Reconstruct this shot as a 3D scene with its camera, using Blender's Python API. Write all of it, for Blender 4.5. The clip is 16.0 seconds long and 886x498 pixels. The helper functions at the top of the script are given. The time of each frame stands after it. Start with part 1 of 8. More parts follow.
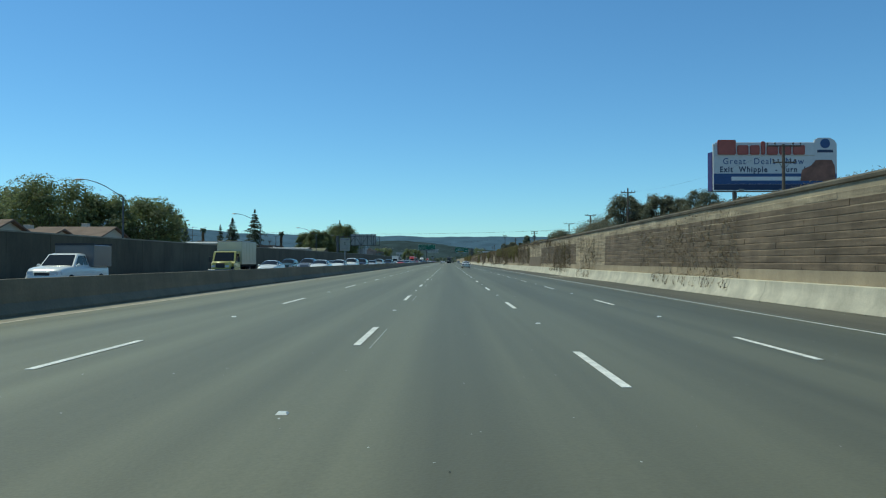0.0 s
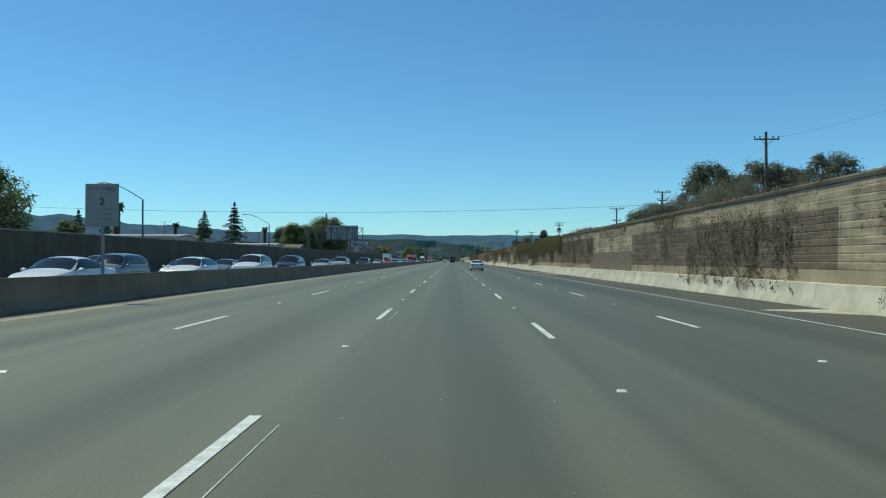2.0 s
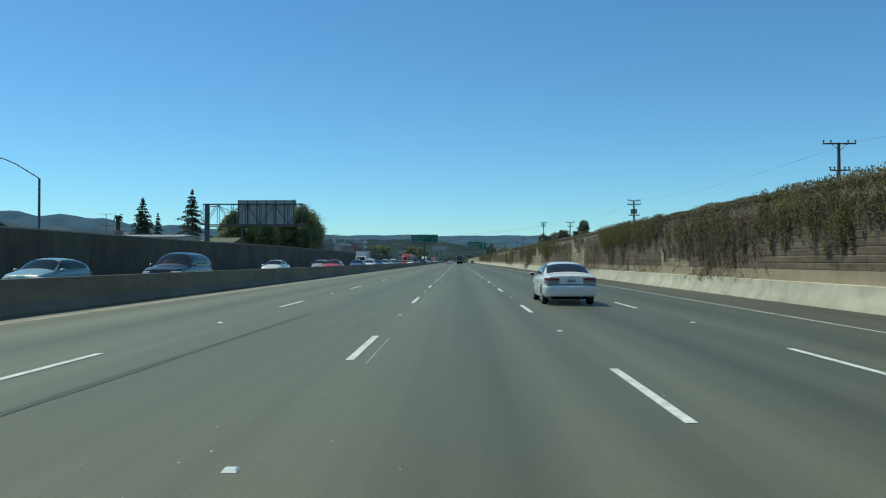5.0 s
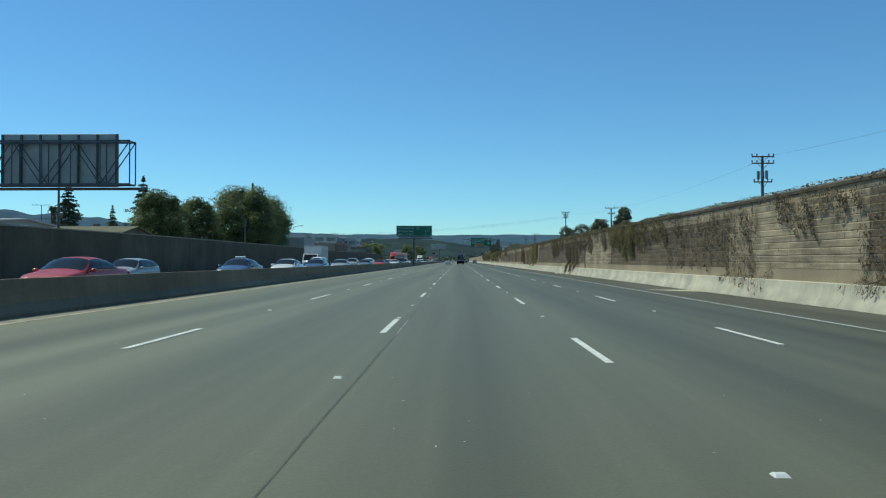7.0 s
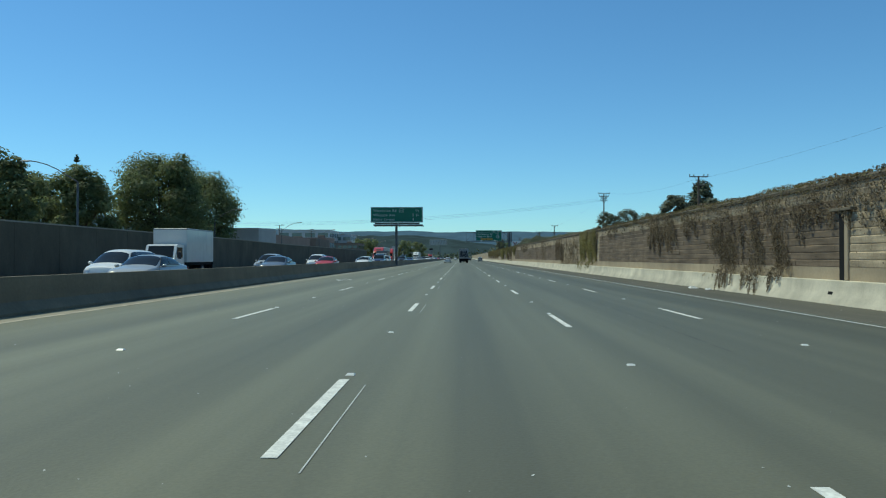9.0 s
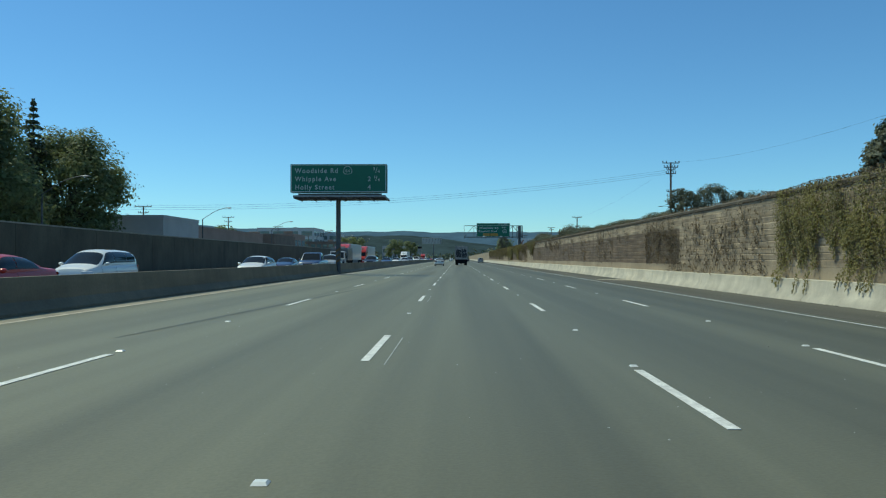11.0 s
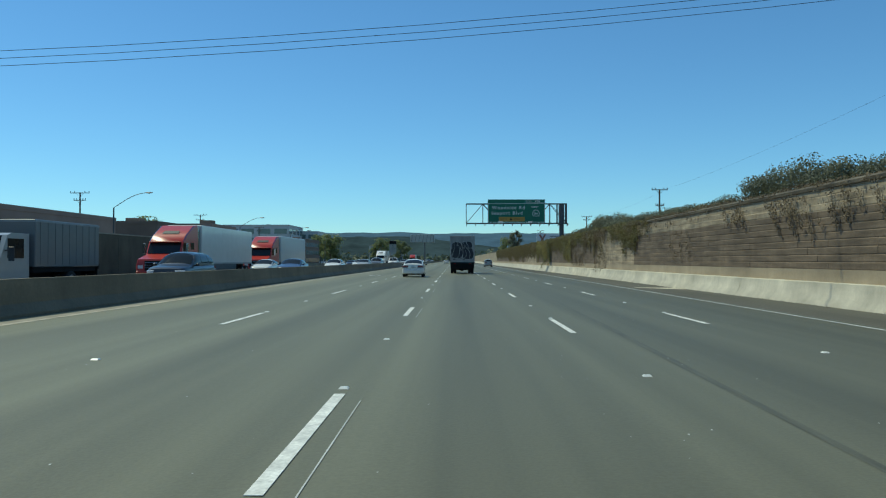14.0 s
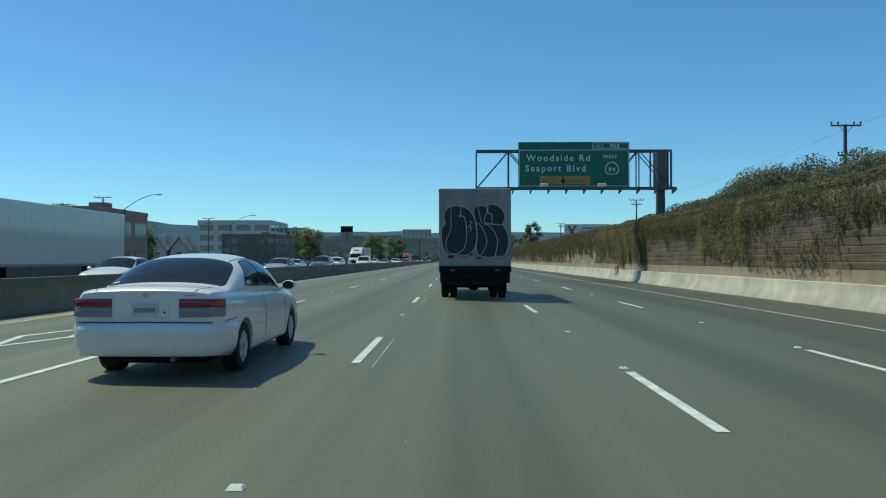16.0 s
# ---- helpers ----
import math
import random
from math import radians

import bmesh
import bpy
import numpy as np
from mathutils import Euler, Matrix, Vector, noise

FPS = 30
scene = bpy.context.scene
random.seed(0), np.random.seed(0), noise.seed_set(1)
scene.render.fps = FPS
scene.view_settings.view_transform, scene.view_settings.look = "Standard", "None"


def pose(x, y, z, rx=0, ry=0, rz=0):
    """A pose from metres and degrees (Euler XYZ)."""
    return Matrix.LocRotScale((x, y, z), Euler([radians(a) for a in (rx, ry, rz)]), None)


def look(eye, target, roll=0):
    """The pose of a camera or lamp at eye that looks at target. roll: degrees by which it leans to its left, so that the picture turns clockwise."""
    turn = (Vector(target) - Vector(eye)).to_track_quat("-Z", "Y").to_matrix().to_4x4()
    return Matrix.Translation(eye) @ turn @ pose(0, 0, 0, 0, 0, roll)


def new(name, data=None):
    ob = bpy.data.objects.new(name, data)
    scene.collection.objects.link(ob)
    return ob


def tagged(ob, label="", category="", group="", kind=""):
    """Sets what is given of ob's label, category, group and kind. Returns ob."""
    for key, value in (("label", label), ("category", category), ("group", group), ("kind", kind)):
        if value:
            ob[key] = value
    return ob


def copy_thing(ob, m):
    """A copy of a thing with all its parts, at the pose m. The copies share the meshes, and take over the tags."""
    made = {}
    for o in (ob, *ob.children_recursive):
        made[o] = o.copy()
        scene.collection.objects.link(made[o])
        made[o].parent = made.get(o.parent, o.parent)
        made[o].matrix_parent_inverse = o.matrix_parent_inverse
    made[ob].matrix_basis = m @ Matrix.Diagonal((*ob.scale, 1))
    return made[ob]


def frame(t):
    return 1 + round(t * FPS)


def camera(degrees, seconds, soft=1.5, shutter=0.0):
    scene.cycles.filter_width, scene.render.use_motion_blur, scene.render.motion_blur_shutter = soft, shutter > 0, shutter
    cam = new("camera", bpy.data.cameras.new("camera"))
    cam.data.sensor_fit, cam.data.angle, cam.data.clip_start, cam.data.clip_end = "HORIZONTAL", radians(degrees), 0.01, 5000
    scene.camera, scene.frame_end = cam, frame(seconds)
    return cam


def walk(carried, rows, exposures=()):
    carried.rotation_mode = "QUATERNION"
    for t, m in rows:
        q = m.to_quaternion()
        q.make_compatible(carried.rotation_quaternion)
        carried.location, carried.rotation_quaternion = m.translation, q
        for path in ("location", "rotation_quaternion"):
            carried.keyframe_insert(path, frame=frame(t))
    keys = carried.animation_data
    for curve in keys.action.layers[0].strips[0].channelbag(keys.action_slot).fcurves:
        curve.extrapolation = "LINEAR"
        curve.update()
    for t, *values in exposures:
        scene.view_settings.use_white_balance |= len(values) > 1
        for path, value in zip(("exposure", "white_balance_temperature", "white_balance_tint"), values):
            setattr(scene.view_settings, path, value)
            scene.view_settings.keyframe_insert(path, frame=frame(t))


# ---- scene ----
cam = camera(60.69, 16.0, soft=1.15)
PATH = [
    (0.0, 0.00, 22.37, 1.44, 90.91, 0.0, 0.39),
    (0.5, 0.08, 35.76, 1.44, 90.92, 0.0, 0.42),
    (1.0, 0.19, 48.90, 1.44, 90.90, 0.0, 0.49),
    (1.5, 0.19, 62.11, 1.44, 90.76, 0.0, 0.60),
    (2.0, 0.21, 75.54, 1.44, 90.83, 0.0, 0.67),
    (2.5, 0.20, 88.98, 1.44, 90.88, 0.0, 0.82),
    (3.0, 0.16, 102.45, 1.44, 90.85, 0.0, 0.95),
    (3.5, 0.10, 115.99, 1.44, 90.83, 0.0, 1.07),
    (4.0, 0.05, 129.37, 1.44, 90.91, 0.0, 1.20),
    (6.5, -0.02, 196.60, 1.44, 90.86, 0.0, 1.14),
    (7.0, -0.08, 210.48, 1.44, 90.86, 0.0, 1.20),
    (7.5, -0.24, 223.98, 1.44, 90.81, 0.0, 1.27),
    (8.0, -0.20, 237.17, 1.44, 90.75, 0.0, 1.35),
    (8.5, -0.19, 250.50, 1.44, 90.64, 0.0, 1.41),
    (9.0, -0.21, 263.82, 1.44, 90.66, 0.0, 1.37),
    (11.5, -0.33, 330.48, 1.44, 90.71, 0.0, 0.98),
    (12.0, -0.38, 343.60, 1.44, 90.67, 0.0, 0.90),
    (12.5, -0.44, 356.62, 1.44, 90.72, 0.0, 0.91),
    (13.0, -0.44, 369.84, 1.44, 90.74, 0.0, 0.91),
    (13.5, -0.39, 383.15, 1.44, 90.87, 0.0, 0.92),
    (14.0, -0.33, 396.27, 1.44, 90.84, 0.0, 0.85),
    (14.5, -0.35, 409.53, 1.44, 90.83, 0.0, 0.83),
    (15.0, -0.31, 422.72, 1.44, 90.79, 0.0, 0.88),
    (15.5, -0.19, 435.83, 1.44, 90.83, 0.0, 0.93),
    (16.0, -0.18, 448.97, 1.44, 90.81, 0.0, 0.92),
]
walk(cam, [(r[0], pose(*r[1:])) for r in PATH], exposures=[(0.0, -0.25, 6600, -11), (16.0, -0.25, 6600, -11)])

# ---------------------------------------------------------------- daylight
SUN_EL, SUN_AZ = 60.0, 296.0        # degrees above the horizon; clockwise from +y
world = bpy.data.worlds.new("sky")
world.use_nodes = True
scene.world = world
sky = world.node_tree.nodes.new("ShaderNodeTexSky")
sky.sky_type, sky.sun_disc = "NISHITA", False
sky.sun_elevation, sky.sun_rotation = radians(SUN_EL), radians(SUN_AZ)
sky.air_density, sky.dust_density, sky.ozone_density, sky.altitude = 1.0, 0.0, 3.5, 300
world.node_tree.nodes["Background"].inputs["Strength"].default_value = 0.125
deep = world.node_tree.nodes.new("ShaderNodeMix")     # the clear blue of a dry Californian day
deep.data_type, deep.blend_type = "RGBA", "MULTIPLY"
deep.inputs["Factor"].default_value = 1.0
deep.inputs["B"].default_value = (0.675, 0.97, 1.245, 1)
world.node_tree.links.new(sky.outputs[0], deep.inputs["A"])
world.node_tree.links.new(deep.outputs["Result"], world.node_tree.nodes["Background"].inputs["Color"])
sun = new("sun", bpy.data.lights.new("sun", "SUN"))
sun.data.energy, sun.data.angle, sun.data.color = 3.55, radians(0.53), (1.0, 0.93, 0.765)
SUN_DIR = Vector((math.sin(radians(SUN_AZ)) * math.cos(radians(SUN_EL)), math.cos(radians(SUN_AZ)) * math.cos(radians(SUN_EL)), math.sin(radians(SUN_EL))))
sun.matrix_world = look(SUN_DIR * 300, (0, 0, 0))


# ---------------------------------------------------------------- materials
def material(name, colour, rough=0.6, metal=0.0, vary=0.15, scale=2.0, fine=40.0, bump=0.0, stretch=(1, 1, 1), spec=0.5,
             island=0.0, objects=0.0, coat=0.0, second=None, world_space=True, through_light=0.0, oil=None, grainy=0.4, drip=0.0, dusty=0.0):
    """A surface with coarse and fine variation of its colour, relief, and differences between pieces."""
    m = bpy.data.materials.new(name)
    m.use_nodes = True
    nt = m.node_tree
    n, ln = nt.nodes, nt.links
    bsdf = n["Principled BSDF"]
    bsdf.inputs["Roughness"].default_value, bsdf.inputs["Metallic"].default_value = rough, metal
    bsdf.inputs["Specular IOR Level"].default_value = spec
    bsdf.inputs["Coat Weight"].default_value = coat
    bsdf.inputs["Sheen Weight"].default_value, bsdf.inputs["Sheen Roughness"].default_value = dusty, 0.3
    bsdf.inputs["Sheen Tint"].default_value = (0.95, 1.0, 0.85, 1)
    bsdf.inputs["Coat Roughness"].default_value = 0.06
    if through_light:
        bsdf.inputs["Transmission Weight"].default_value = 0.0
        bsdf.inputs["Subsurface Weight"].default_value = 0.0
    if world_space:
        place = n.new("ShaderNodeNewGeometry").outputs["Position"]
    else:
        place = n.new("ShaderNodeTexCoord").outputs["Object"]
    mapping = n.new("ShaderNodeMapping")
    mapping.inputs["Scale"].default_value = stretch
    ln.new(place, mapping.inputs["Vector"])
    coarse, grain = n.new("ShaderNodeTexNoise"), n.new("ShaderNodeTexNoise")
    coarse.inputs["Scale"].default_value, grain.inputs["Scale"].default_value = scale, fine
    coarse.inputs["Detail"].default_value, grain.inputs["Detail"].default_value = 5, 2
    ln.new(mapping.outputs[0], coarse.inputs["Vector"])
    ln.new(place, grain.inputs["Vector"])
    ramp = n.new("ShaderNodeMapRange")
    ramp.inputs["From Min"].default_value, ramp.inputs["From Max"].default_value = 0.3, 0.7
    ln.new(coarse.outputs["Fac"], ramp.inputs["Value"])
    mix = n.new("ShaderNodeMix")
    mix.data_type = "RGBA"
    low = second or tuple(c * (1 - vary) for c in colour)
    mix.inputs["A"].default_value = (*low, 1)
    mix.inputs["B"].default_value = (*(c * (1 + vary) for c in colour), 1) if not second else (*colour, 1)
    ln.new(ramp.outputs[0], mix.inputs["Factor"])
    value = n.new("ShaderNodeMapRange")
    value.inputs["From Min"].default_value, value.inputs["From Max"].default_value = 0.25, 0.75
    value.inputs["To Min"].default_value, value.inputs["To Max"].default_value = 1 - vary * grainy, 1 + vary * grainy
    ln.new(grain.outputs["Fac"], value.inputs["Value"])
    hsv = n.new("ShaderNodeHueSaturation")
    ln.new(mix.outputs["Result"], hsv.inputs["Color"])
    last = value.outputs[0]
    for amount, source in ((island, "island"), (objects, "object")):
        if amount:
            if source == "island":
                rnd = n.new("ShaderNodeNewGeometry").outputs["Random Per Island"]
            else:
                rnd = n.new("ShaderNodeObjectInfo").outputs["Random"]
            spread = n.new("ShaderNodeMapRange")
            spread.inputs["To Min"].default_value, spread.inputs["To Max"].default_value = 1 - amount, 1 + amount
            ln.new(rnd, spread.inputs["Value"])
            times = n.new("ShaderNodeMath")
            times.operation = "MULTIPLY"
            ln.new(last, times.inputs[0])
            ln.new(spread.outputs[0], times.inputs[1])
            last = times.outputs[0]
    if drip:                # dirt that has run down the face
        run, streak, clip, keep = n.new("ShaderNodeMapping"), n.new("ShaderNodeTexNoise"), n.new("ShaderNodeMapRange"), n.new("ShaderNodeMath")
        run.inputs["Scale"].default_value = (1.0, 1.0, 0.4)
        streak.inputs["Scale"].default_value, streak.inputs["Detail"].default_value = 0.8, 7
        streak.inputs["Roughness"].default_value = 0.65
        ln.new(place, run.inputs["Vector"])
        ln.new(run.outputs[0], streak.inputs["Vector"])
        clip.inputs["From Min"].default_value, clip.inputs["From Max"].default_value = 0.30, 0.68
        clip.inputs["To Min"].default_value, clip.inputs["To Max"].default_value = 1 - drip, 1 + drip * 0.25
        ln.new(streak.outputs["Fac"], clip.inputs["Value"])
        keep.operation = "MULTIPLY"
        ln.new(last, keep.inputs[0])
        ln.new(clip.outputs[0], keep.inputs[1])
        last = keep.outputs[0]
    if oil is not None:     # drip lines along the middle of the lanes, and sunward brightness painted across
        sep, off, dist, band, keep = (n.new(k) for k in ("ShaderNodeSeparateXYZ", "ShaderNodeMath", "ShaderNodeMath", "ShaderNodeMapRange", "ShaderNodeMath"))
        ln.new(place, sep.inputs[0])
        off.operation, dist.operation, keep.operation, band.interpolation_type = "SUBTRACT", "PINGPONG", "MULTIPLY", "SMOOTHSTEP"
        wander, sway = n.new("ShaderNodeTexNoise"), n.new("ShaderNodeMath")
        wander.inputs["Scale"].default_value = 0.05
        ln.new(place, wander.inputs["Vector"])
        sway.operation = "MULTIPLY_ADD"
        sway.inputs[1].default_value = 0.9
        ln.new(wander.outputs["Fac"], sway.inputs[0])
        ln.new(sep.outputs["X"], sway.inputs[2])
        # painted gradient for the sunward sheen; older multiplies it into the colour
        sunward, older = n.new("ShaderNodeMapRange"), n.new("ShaderNodeMath")
        sunward.inputs["From Min"].default_value, sunward.inputs["From Max"].default_value = -10.0, 10.0
        sunward.inputs["To Min"].default_value, sunward.inputs["To Max"].default_value = 1.64, 0.76
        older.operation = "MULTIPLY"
        ln.new(sep.outputs["X"], sunward.inputs["Value"])
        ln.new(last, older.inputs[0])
        ln.new(sunward.outputs[0], older.inputs[1])
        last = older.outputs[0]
        dist.inputs[1].default_value = 1.83
        ln.new(sway.outputs[0], off.inputs[0])
        off.inputs[1].default_value = oil
        ln.new(off.outputs[0], dist.inputs[0])
        ln.new(dist.outputs[0], band.inputs["Value"])
        band.inputs["From Min"].default_value, band.inputs["From Max"].default_value = 0.75, 1.83
        band.inputs["To Min"].default_value, band.inputs["To Max"].default_value = 1.06, 0.82
        ln.new(last, keep.inputs[0])
        ln.new(band.outputs[0], keep.inputs[1])
        last = keep.outputs[0]
    ln.new(last, hsv.inputs["Value"])
    ln.new(hsv.outputs[0], bsdf.inputs["Base Color"])
    if bump:
        b = n.new("ShaderNodeBump")
        b.inputs["Strength"].default_value, b.inputs["Distance"].default_value = bump, 0.02
        ln.new(grain.outputs["Fac"], b.inputs["Height"])
        ln.new(b.outputs[0], bsdf.inputs["Normal"])
    if through_light:
        tr, add = n.new("ShaderNodeBsdfTranslucent"), n.new("ShaderNodeMixShader")
        ln.new(hsv.outputs[0], tr.inputs["Color"])
        add.inputs[0].default_value = through_light
        ln.new(bsdf.outputs[0], add.inputs[1])
        ln.new(tr.outputs[0], add.inputs[2])
        ln.new(add.outputs[0], n["Material Output"].inputs["Surface"])
    return m


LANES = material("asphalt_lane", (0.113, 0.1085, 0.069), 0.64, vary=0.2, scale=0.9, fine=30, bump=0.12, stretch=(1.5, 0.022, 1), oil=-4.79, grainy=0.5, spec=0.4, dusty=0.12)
ASPHALT = material("asphalt_lanes", (0.15, 0.152, 0.145), 0.8, vary=0.13, scale=0.5, fine=60, bump=0.25, stretch=(1.6, 0.03, 1))
SHOULDER = material("asphalt_shoulder", (0.112, 0.107, 0.086), 0.85, vary=0.2, scale=0.6, fine=50, bump=0.3, stretch=(1, 0.08, 1), spec=0.3)
SKID = material("tyre_rubber_mark", (0.092, 0.088, 0.058), 0.64, vary=0.3, scale=3, fine=30, stretch=(6, 0.3, 1), spec=0.4, dusty=0.12)
TAR = material("tar_stain", (0.107, 0.103, 0.067), 0.64, vary=0.3, scale=1.5, fine=25, spec=0.4, dusty=0.12)
PAINT_WHITE = material("road_paint_white", (0.72, 0.71, 0.65), 0.7, vary=0.2, scale=5, fine=28, grainy=0.9)
PAINT_EDGE = material("worn_edge_line_white", (0.55, 0.55, 0.52), 0.7, vary=0.25, scale=2, fine=20)
PAINT_YELLOW = material("worn_edge_line_yellow", (0.43, 0.38, 0.28), 0.7, vary=0.3, scale=2, fine=20)
TAR_DARK = material("tyre_hop_rubber", (0.089, 0.085, 0.057), 0.64, vary=0.3, scale=3, fine=25, spec=0.4, dusty=0.12)
ROOF_GREY = material("grey_roof_shingles", (0.21, 0.21, 0.20), 0.9, vary=0.2, scale=0.8, fine=8)
CERAMIC = material("ceramic_marker", (0.75, 0.75, 0.7), 0.35, vary=0.1)
EARTH = material("dry_earth", (0.19, 0.16, 0.12), 0.95, vary=0.3, scale=0.06, fine=2, bump=0.2)
PALE_PATCH = material("pale_shoulder_patch", (0.50, 0.455, 0.36), 0.95, vary=0.25, scale=1.5, fine=22, bump=0.2)
BARRIER = material("pale_barrier_concrete", (0.61, 0.55, 0.425), 0.85, vary=0.15, scale=0.9, fine=18, bump=0.25, stretch=(1, 0.5, 1.6), objects=0.05, drip=0.3)
# Shade is put into this colour: darker, less blue than plain concrete.
MEDIAN = material("shade_toned_median_concrete", (0.20, 0.168, 0.105), 0.85, vary=0.22, scale=0.6, fine=14, bump=0.2, stretch=(1, 0.25, 2), drip=0.25)
TAN = material("tan_wall_concrete", (0.37, 0.295, 0.20), 0.9, vary=0.16, scale=0.5, fine=12, bump=0.25, stretch=(1, 0.5, 1.5), drip=0.2)
COURSE = material("weathered_wall_course", (0.43, 0.338, 0.228), 0.92, vary=0.34, scale=1.3, fine=14, bump=0.5, stretch=(1, 0.4, 3.2), objects=0.05, island=0.05, drip=0.45)
COVER = material("brown_cover_paint", (0.185, 0.134, 0.09), 0.9, vary=0.34, scale=1.3, fine=14, bump=0.5, stretch=(1, 0.4, 3.2), objects=0.05, island=0.05, drip=0.35)
COVER_TAN = material("brown_patch_paint", (0.19, 0.142, 0.098), 0.9, vary=0.1, scale=0.9, fine=14, bump=0.2)
# The wall's shade is painted into this dark, warm base colour.
WALL_DARK = material("shade_toned_block_wall", (0.112, 0.092, 0.060), 0.9, vary=0.2, scale=0.25, fine=6, bump=0.3, objects=0.06, drip=0.3)
CAP_DARK = material("earth_stained_coping", (0.13, 0.108, 0.078), 0.95, vary=0.35, scale=0.8, fine=9, bump=0.4)
CAP = material("wall_cap_concrete", (0.30, 0.265, 0.21), 0.9, vary=0.2, scale=1.5, fine=15, bump=0.3)
STEEL = material("galvanised_steel", (0.26, 0.27, 0.28), 0.45, 0.7, vary=0.15, scale=3, fine=30)
STEEL_DARK = material("weathered_dark_steel", (0.11, 0.115, 0.12), 0.55, 0.5, vary=0.2, scale=3, fine=25)
SIGN_GREEN = material("green_sign_sheeting", (0.012, 0.135, 0.075), 0.45, vary=0.06, scale=1.2, fine=60)
SIGN_BACK = material("aluminium_sign_back", (0.40, 0.40, 0.37), 0.5, 0.1, vary=0.12, scale=1.5, fine=30)
SIGN_WHITE = material("white_sign_sheeting", (0.72, 0.72, 0.69), 0.5, vary=0.05)
# White sheeting toned down: the sign's shade sits in its colour.
SIGN_SHADED = material("shaded_sign_sheeting", (0.30, 0.30, 0.26), 0.6, vary=0.08)
# Lettering greyed, with the shade of the panel put into its colour.
SIGN_PALE = material("shade_toned_sign_lettering", (0.46, 0.50, 0.45), 0.6, vary=0.08)
SIGN_YELLOW = material("amber_sign_sheeting", (0.50, 0.27, 0.045), 0.5, vary=0.05)
BLACK = material("flat_black", (0.015, 0.015, 0.015), 0.85, vary=0.2, spec=0.15)
POLE_WOOD = material("weathered_pole_wood", (0.115, 0.09, 0.07), 0.9, vary=0.3, scale=3, fine=30, stretch=(1, 1, 0.1))
WIRE = material("black_cable", (0.02, 0.02, 0.022), 0.5, vary=0.1)
INSULATOR = material("brown_insulator", (0.12, 0.10, 0.09), 0.25, vary=0.1)
BARK = material("tree_bark", (0.10, 0.08, 0.06), 0.95, vary=0.3, scale=4, fine=30, bump=0.4)
LEAF_OAK = material("broad_green_leaves", (0.195, 0.226, 0.098), 0.6, vary=0.25, scale=0.4, fine=6, island=0.15, through_light=0.6)
LEAF_EUC = material("grey_green_leaves", (0.15, 0.157, 0.10), 0.6, vary=0.25, scale=0.4, fine=6, island=0.3, through_light=0.4)
LEAF_FIR = material("dark_needles", (0.095, 0.115, 0.065), 0.7, vary=0.25, scale=0.5, fine=6, island=0.35, through_light=0.1)
LEAF_PALM = material("palm_fronds", (0.06, 0.08, 0.03), 0.6, vary=0.25, island=0.3, through_light=0.1)
LEAF_DRYPALM = material("dry_palm_thatch", (0.16, 0.12, 0.075), 0.9, vary=0.25, island=0.3)
IVY_GREEN = material("green_ivy_leaves", (0.175, 0.158, 0.040), 0.7, vary=0.3, scale=0.6, fine=5, second=(0.125, 0.098, 0.045), island=0.18, through_light=0.35)
IVY_OLIVE = material("olive_ivy_leaves", (0.16, 0.135, 0.046), 0.75, vary=0.3, scale=0.6, fine=5, second=(0.12, 0.09, 0.046), island=0.2, through_light=0.3)
IVY_DRY = material("dry_ivy_leaves", (0.145, 0.108, 0.064), 0.85, vary=0.25, scale=0.5, fine=5, island=0.22, through_light=0.2)
IVY_YELLOW = material("yellowing_ivy_leaves", (0.25, 0.215, 0.055), 0.7, vary=0.3, scale=0.6, second=(0.15, 0.13, 0.05), island=0.28, through_light=0.2)
IVY_DEAD = material("dead_vine_twigs", (0.24, 0.20, 0.14), 0.9, vary=0.25, scale=0.5, island=0.3)
STEM = material("ivy_stems", (0.085, 0.065, 0.045), 0.95, vary=0.3)
WEED = material("dry_weeds", (0.24, 0.19, 0.105), 0.9, vary=0.25, island=0.35, through_light=0.15)
WEED_GREEN = material("olive_brush", (0.22, 0.205, 0.135), 0.85, vary=0.25, scale=0.8, island=0.25, through_light=0.4)
# Haze of distance is put into the blue of both hill colours.
HILL = material("haze_tinted_wooded_hill", (0.078, 0.130, 0.178), 1.0, vary=0.16, scale=0.012, fine=0.06, spec=0.0)
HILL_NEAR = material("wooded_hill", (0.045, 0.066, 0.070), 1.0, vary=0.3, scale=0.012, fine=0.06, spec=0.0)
GLASS = material("dark_car_glass", (0.024, 0.026, 0.024), 0.05, vary=0.1, spec=0.32)
TYRE = material("tyre_rubber", (0.02, 0.02, 0.021), 0.85, vary=0.25, world_space=False)
RIM = material("alloy_rim", (0.5, 0.5, 0.49), 0.4, 0.15, vary=0.1)
CHROME = material("chrome", (0.6, 0.6, 0.62), 0.12, 1.0, vary=0.03)
TRIM = material("black_plastic_trim", (0.025, 0.025, 0.027), 0.5, vary=0.15)
TAIL_RED = material("red_lamp_lens", (0.22, 0.012, 0.014), 0.2, vary=0.05, coat=0.5)
TAIL_CLEAR = material("smoked_lamp_lens", (0.24, 0.23, 0.22), 0.2, vary=0.1, coat=0.5)
HEADLAMP = material("clear_lamp_lens", (0.62, 0.64, 0.66), 0.08, vary=0.05, coat=0.8)
PLATE = material("number_plate", (0.6, 0.6, 0.56), 0.5, vary=0.05)
SIGN_FADED = material("faded_sign_lettering", (0.17, 0.095, 0.03), 0.6, vary=0.1)
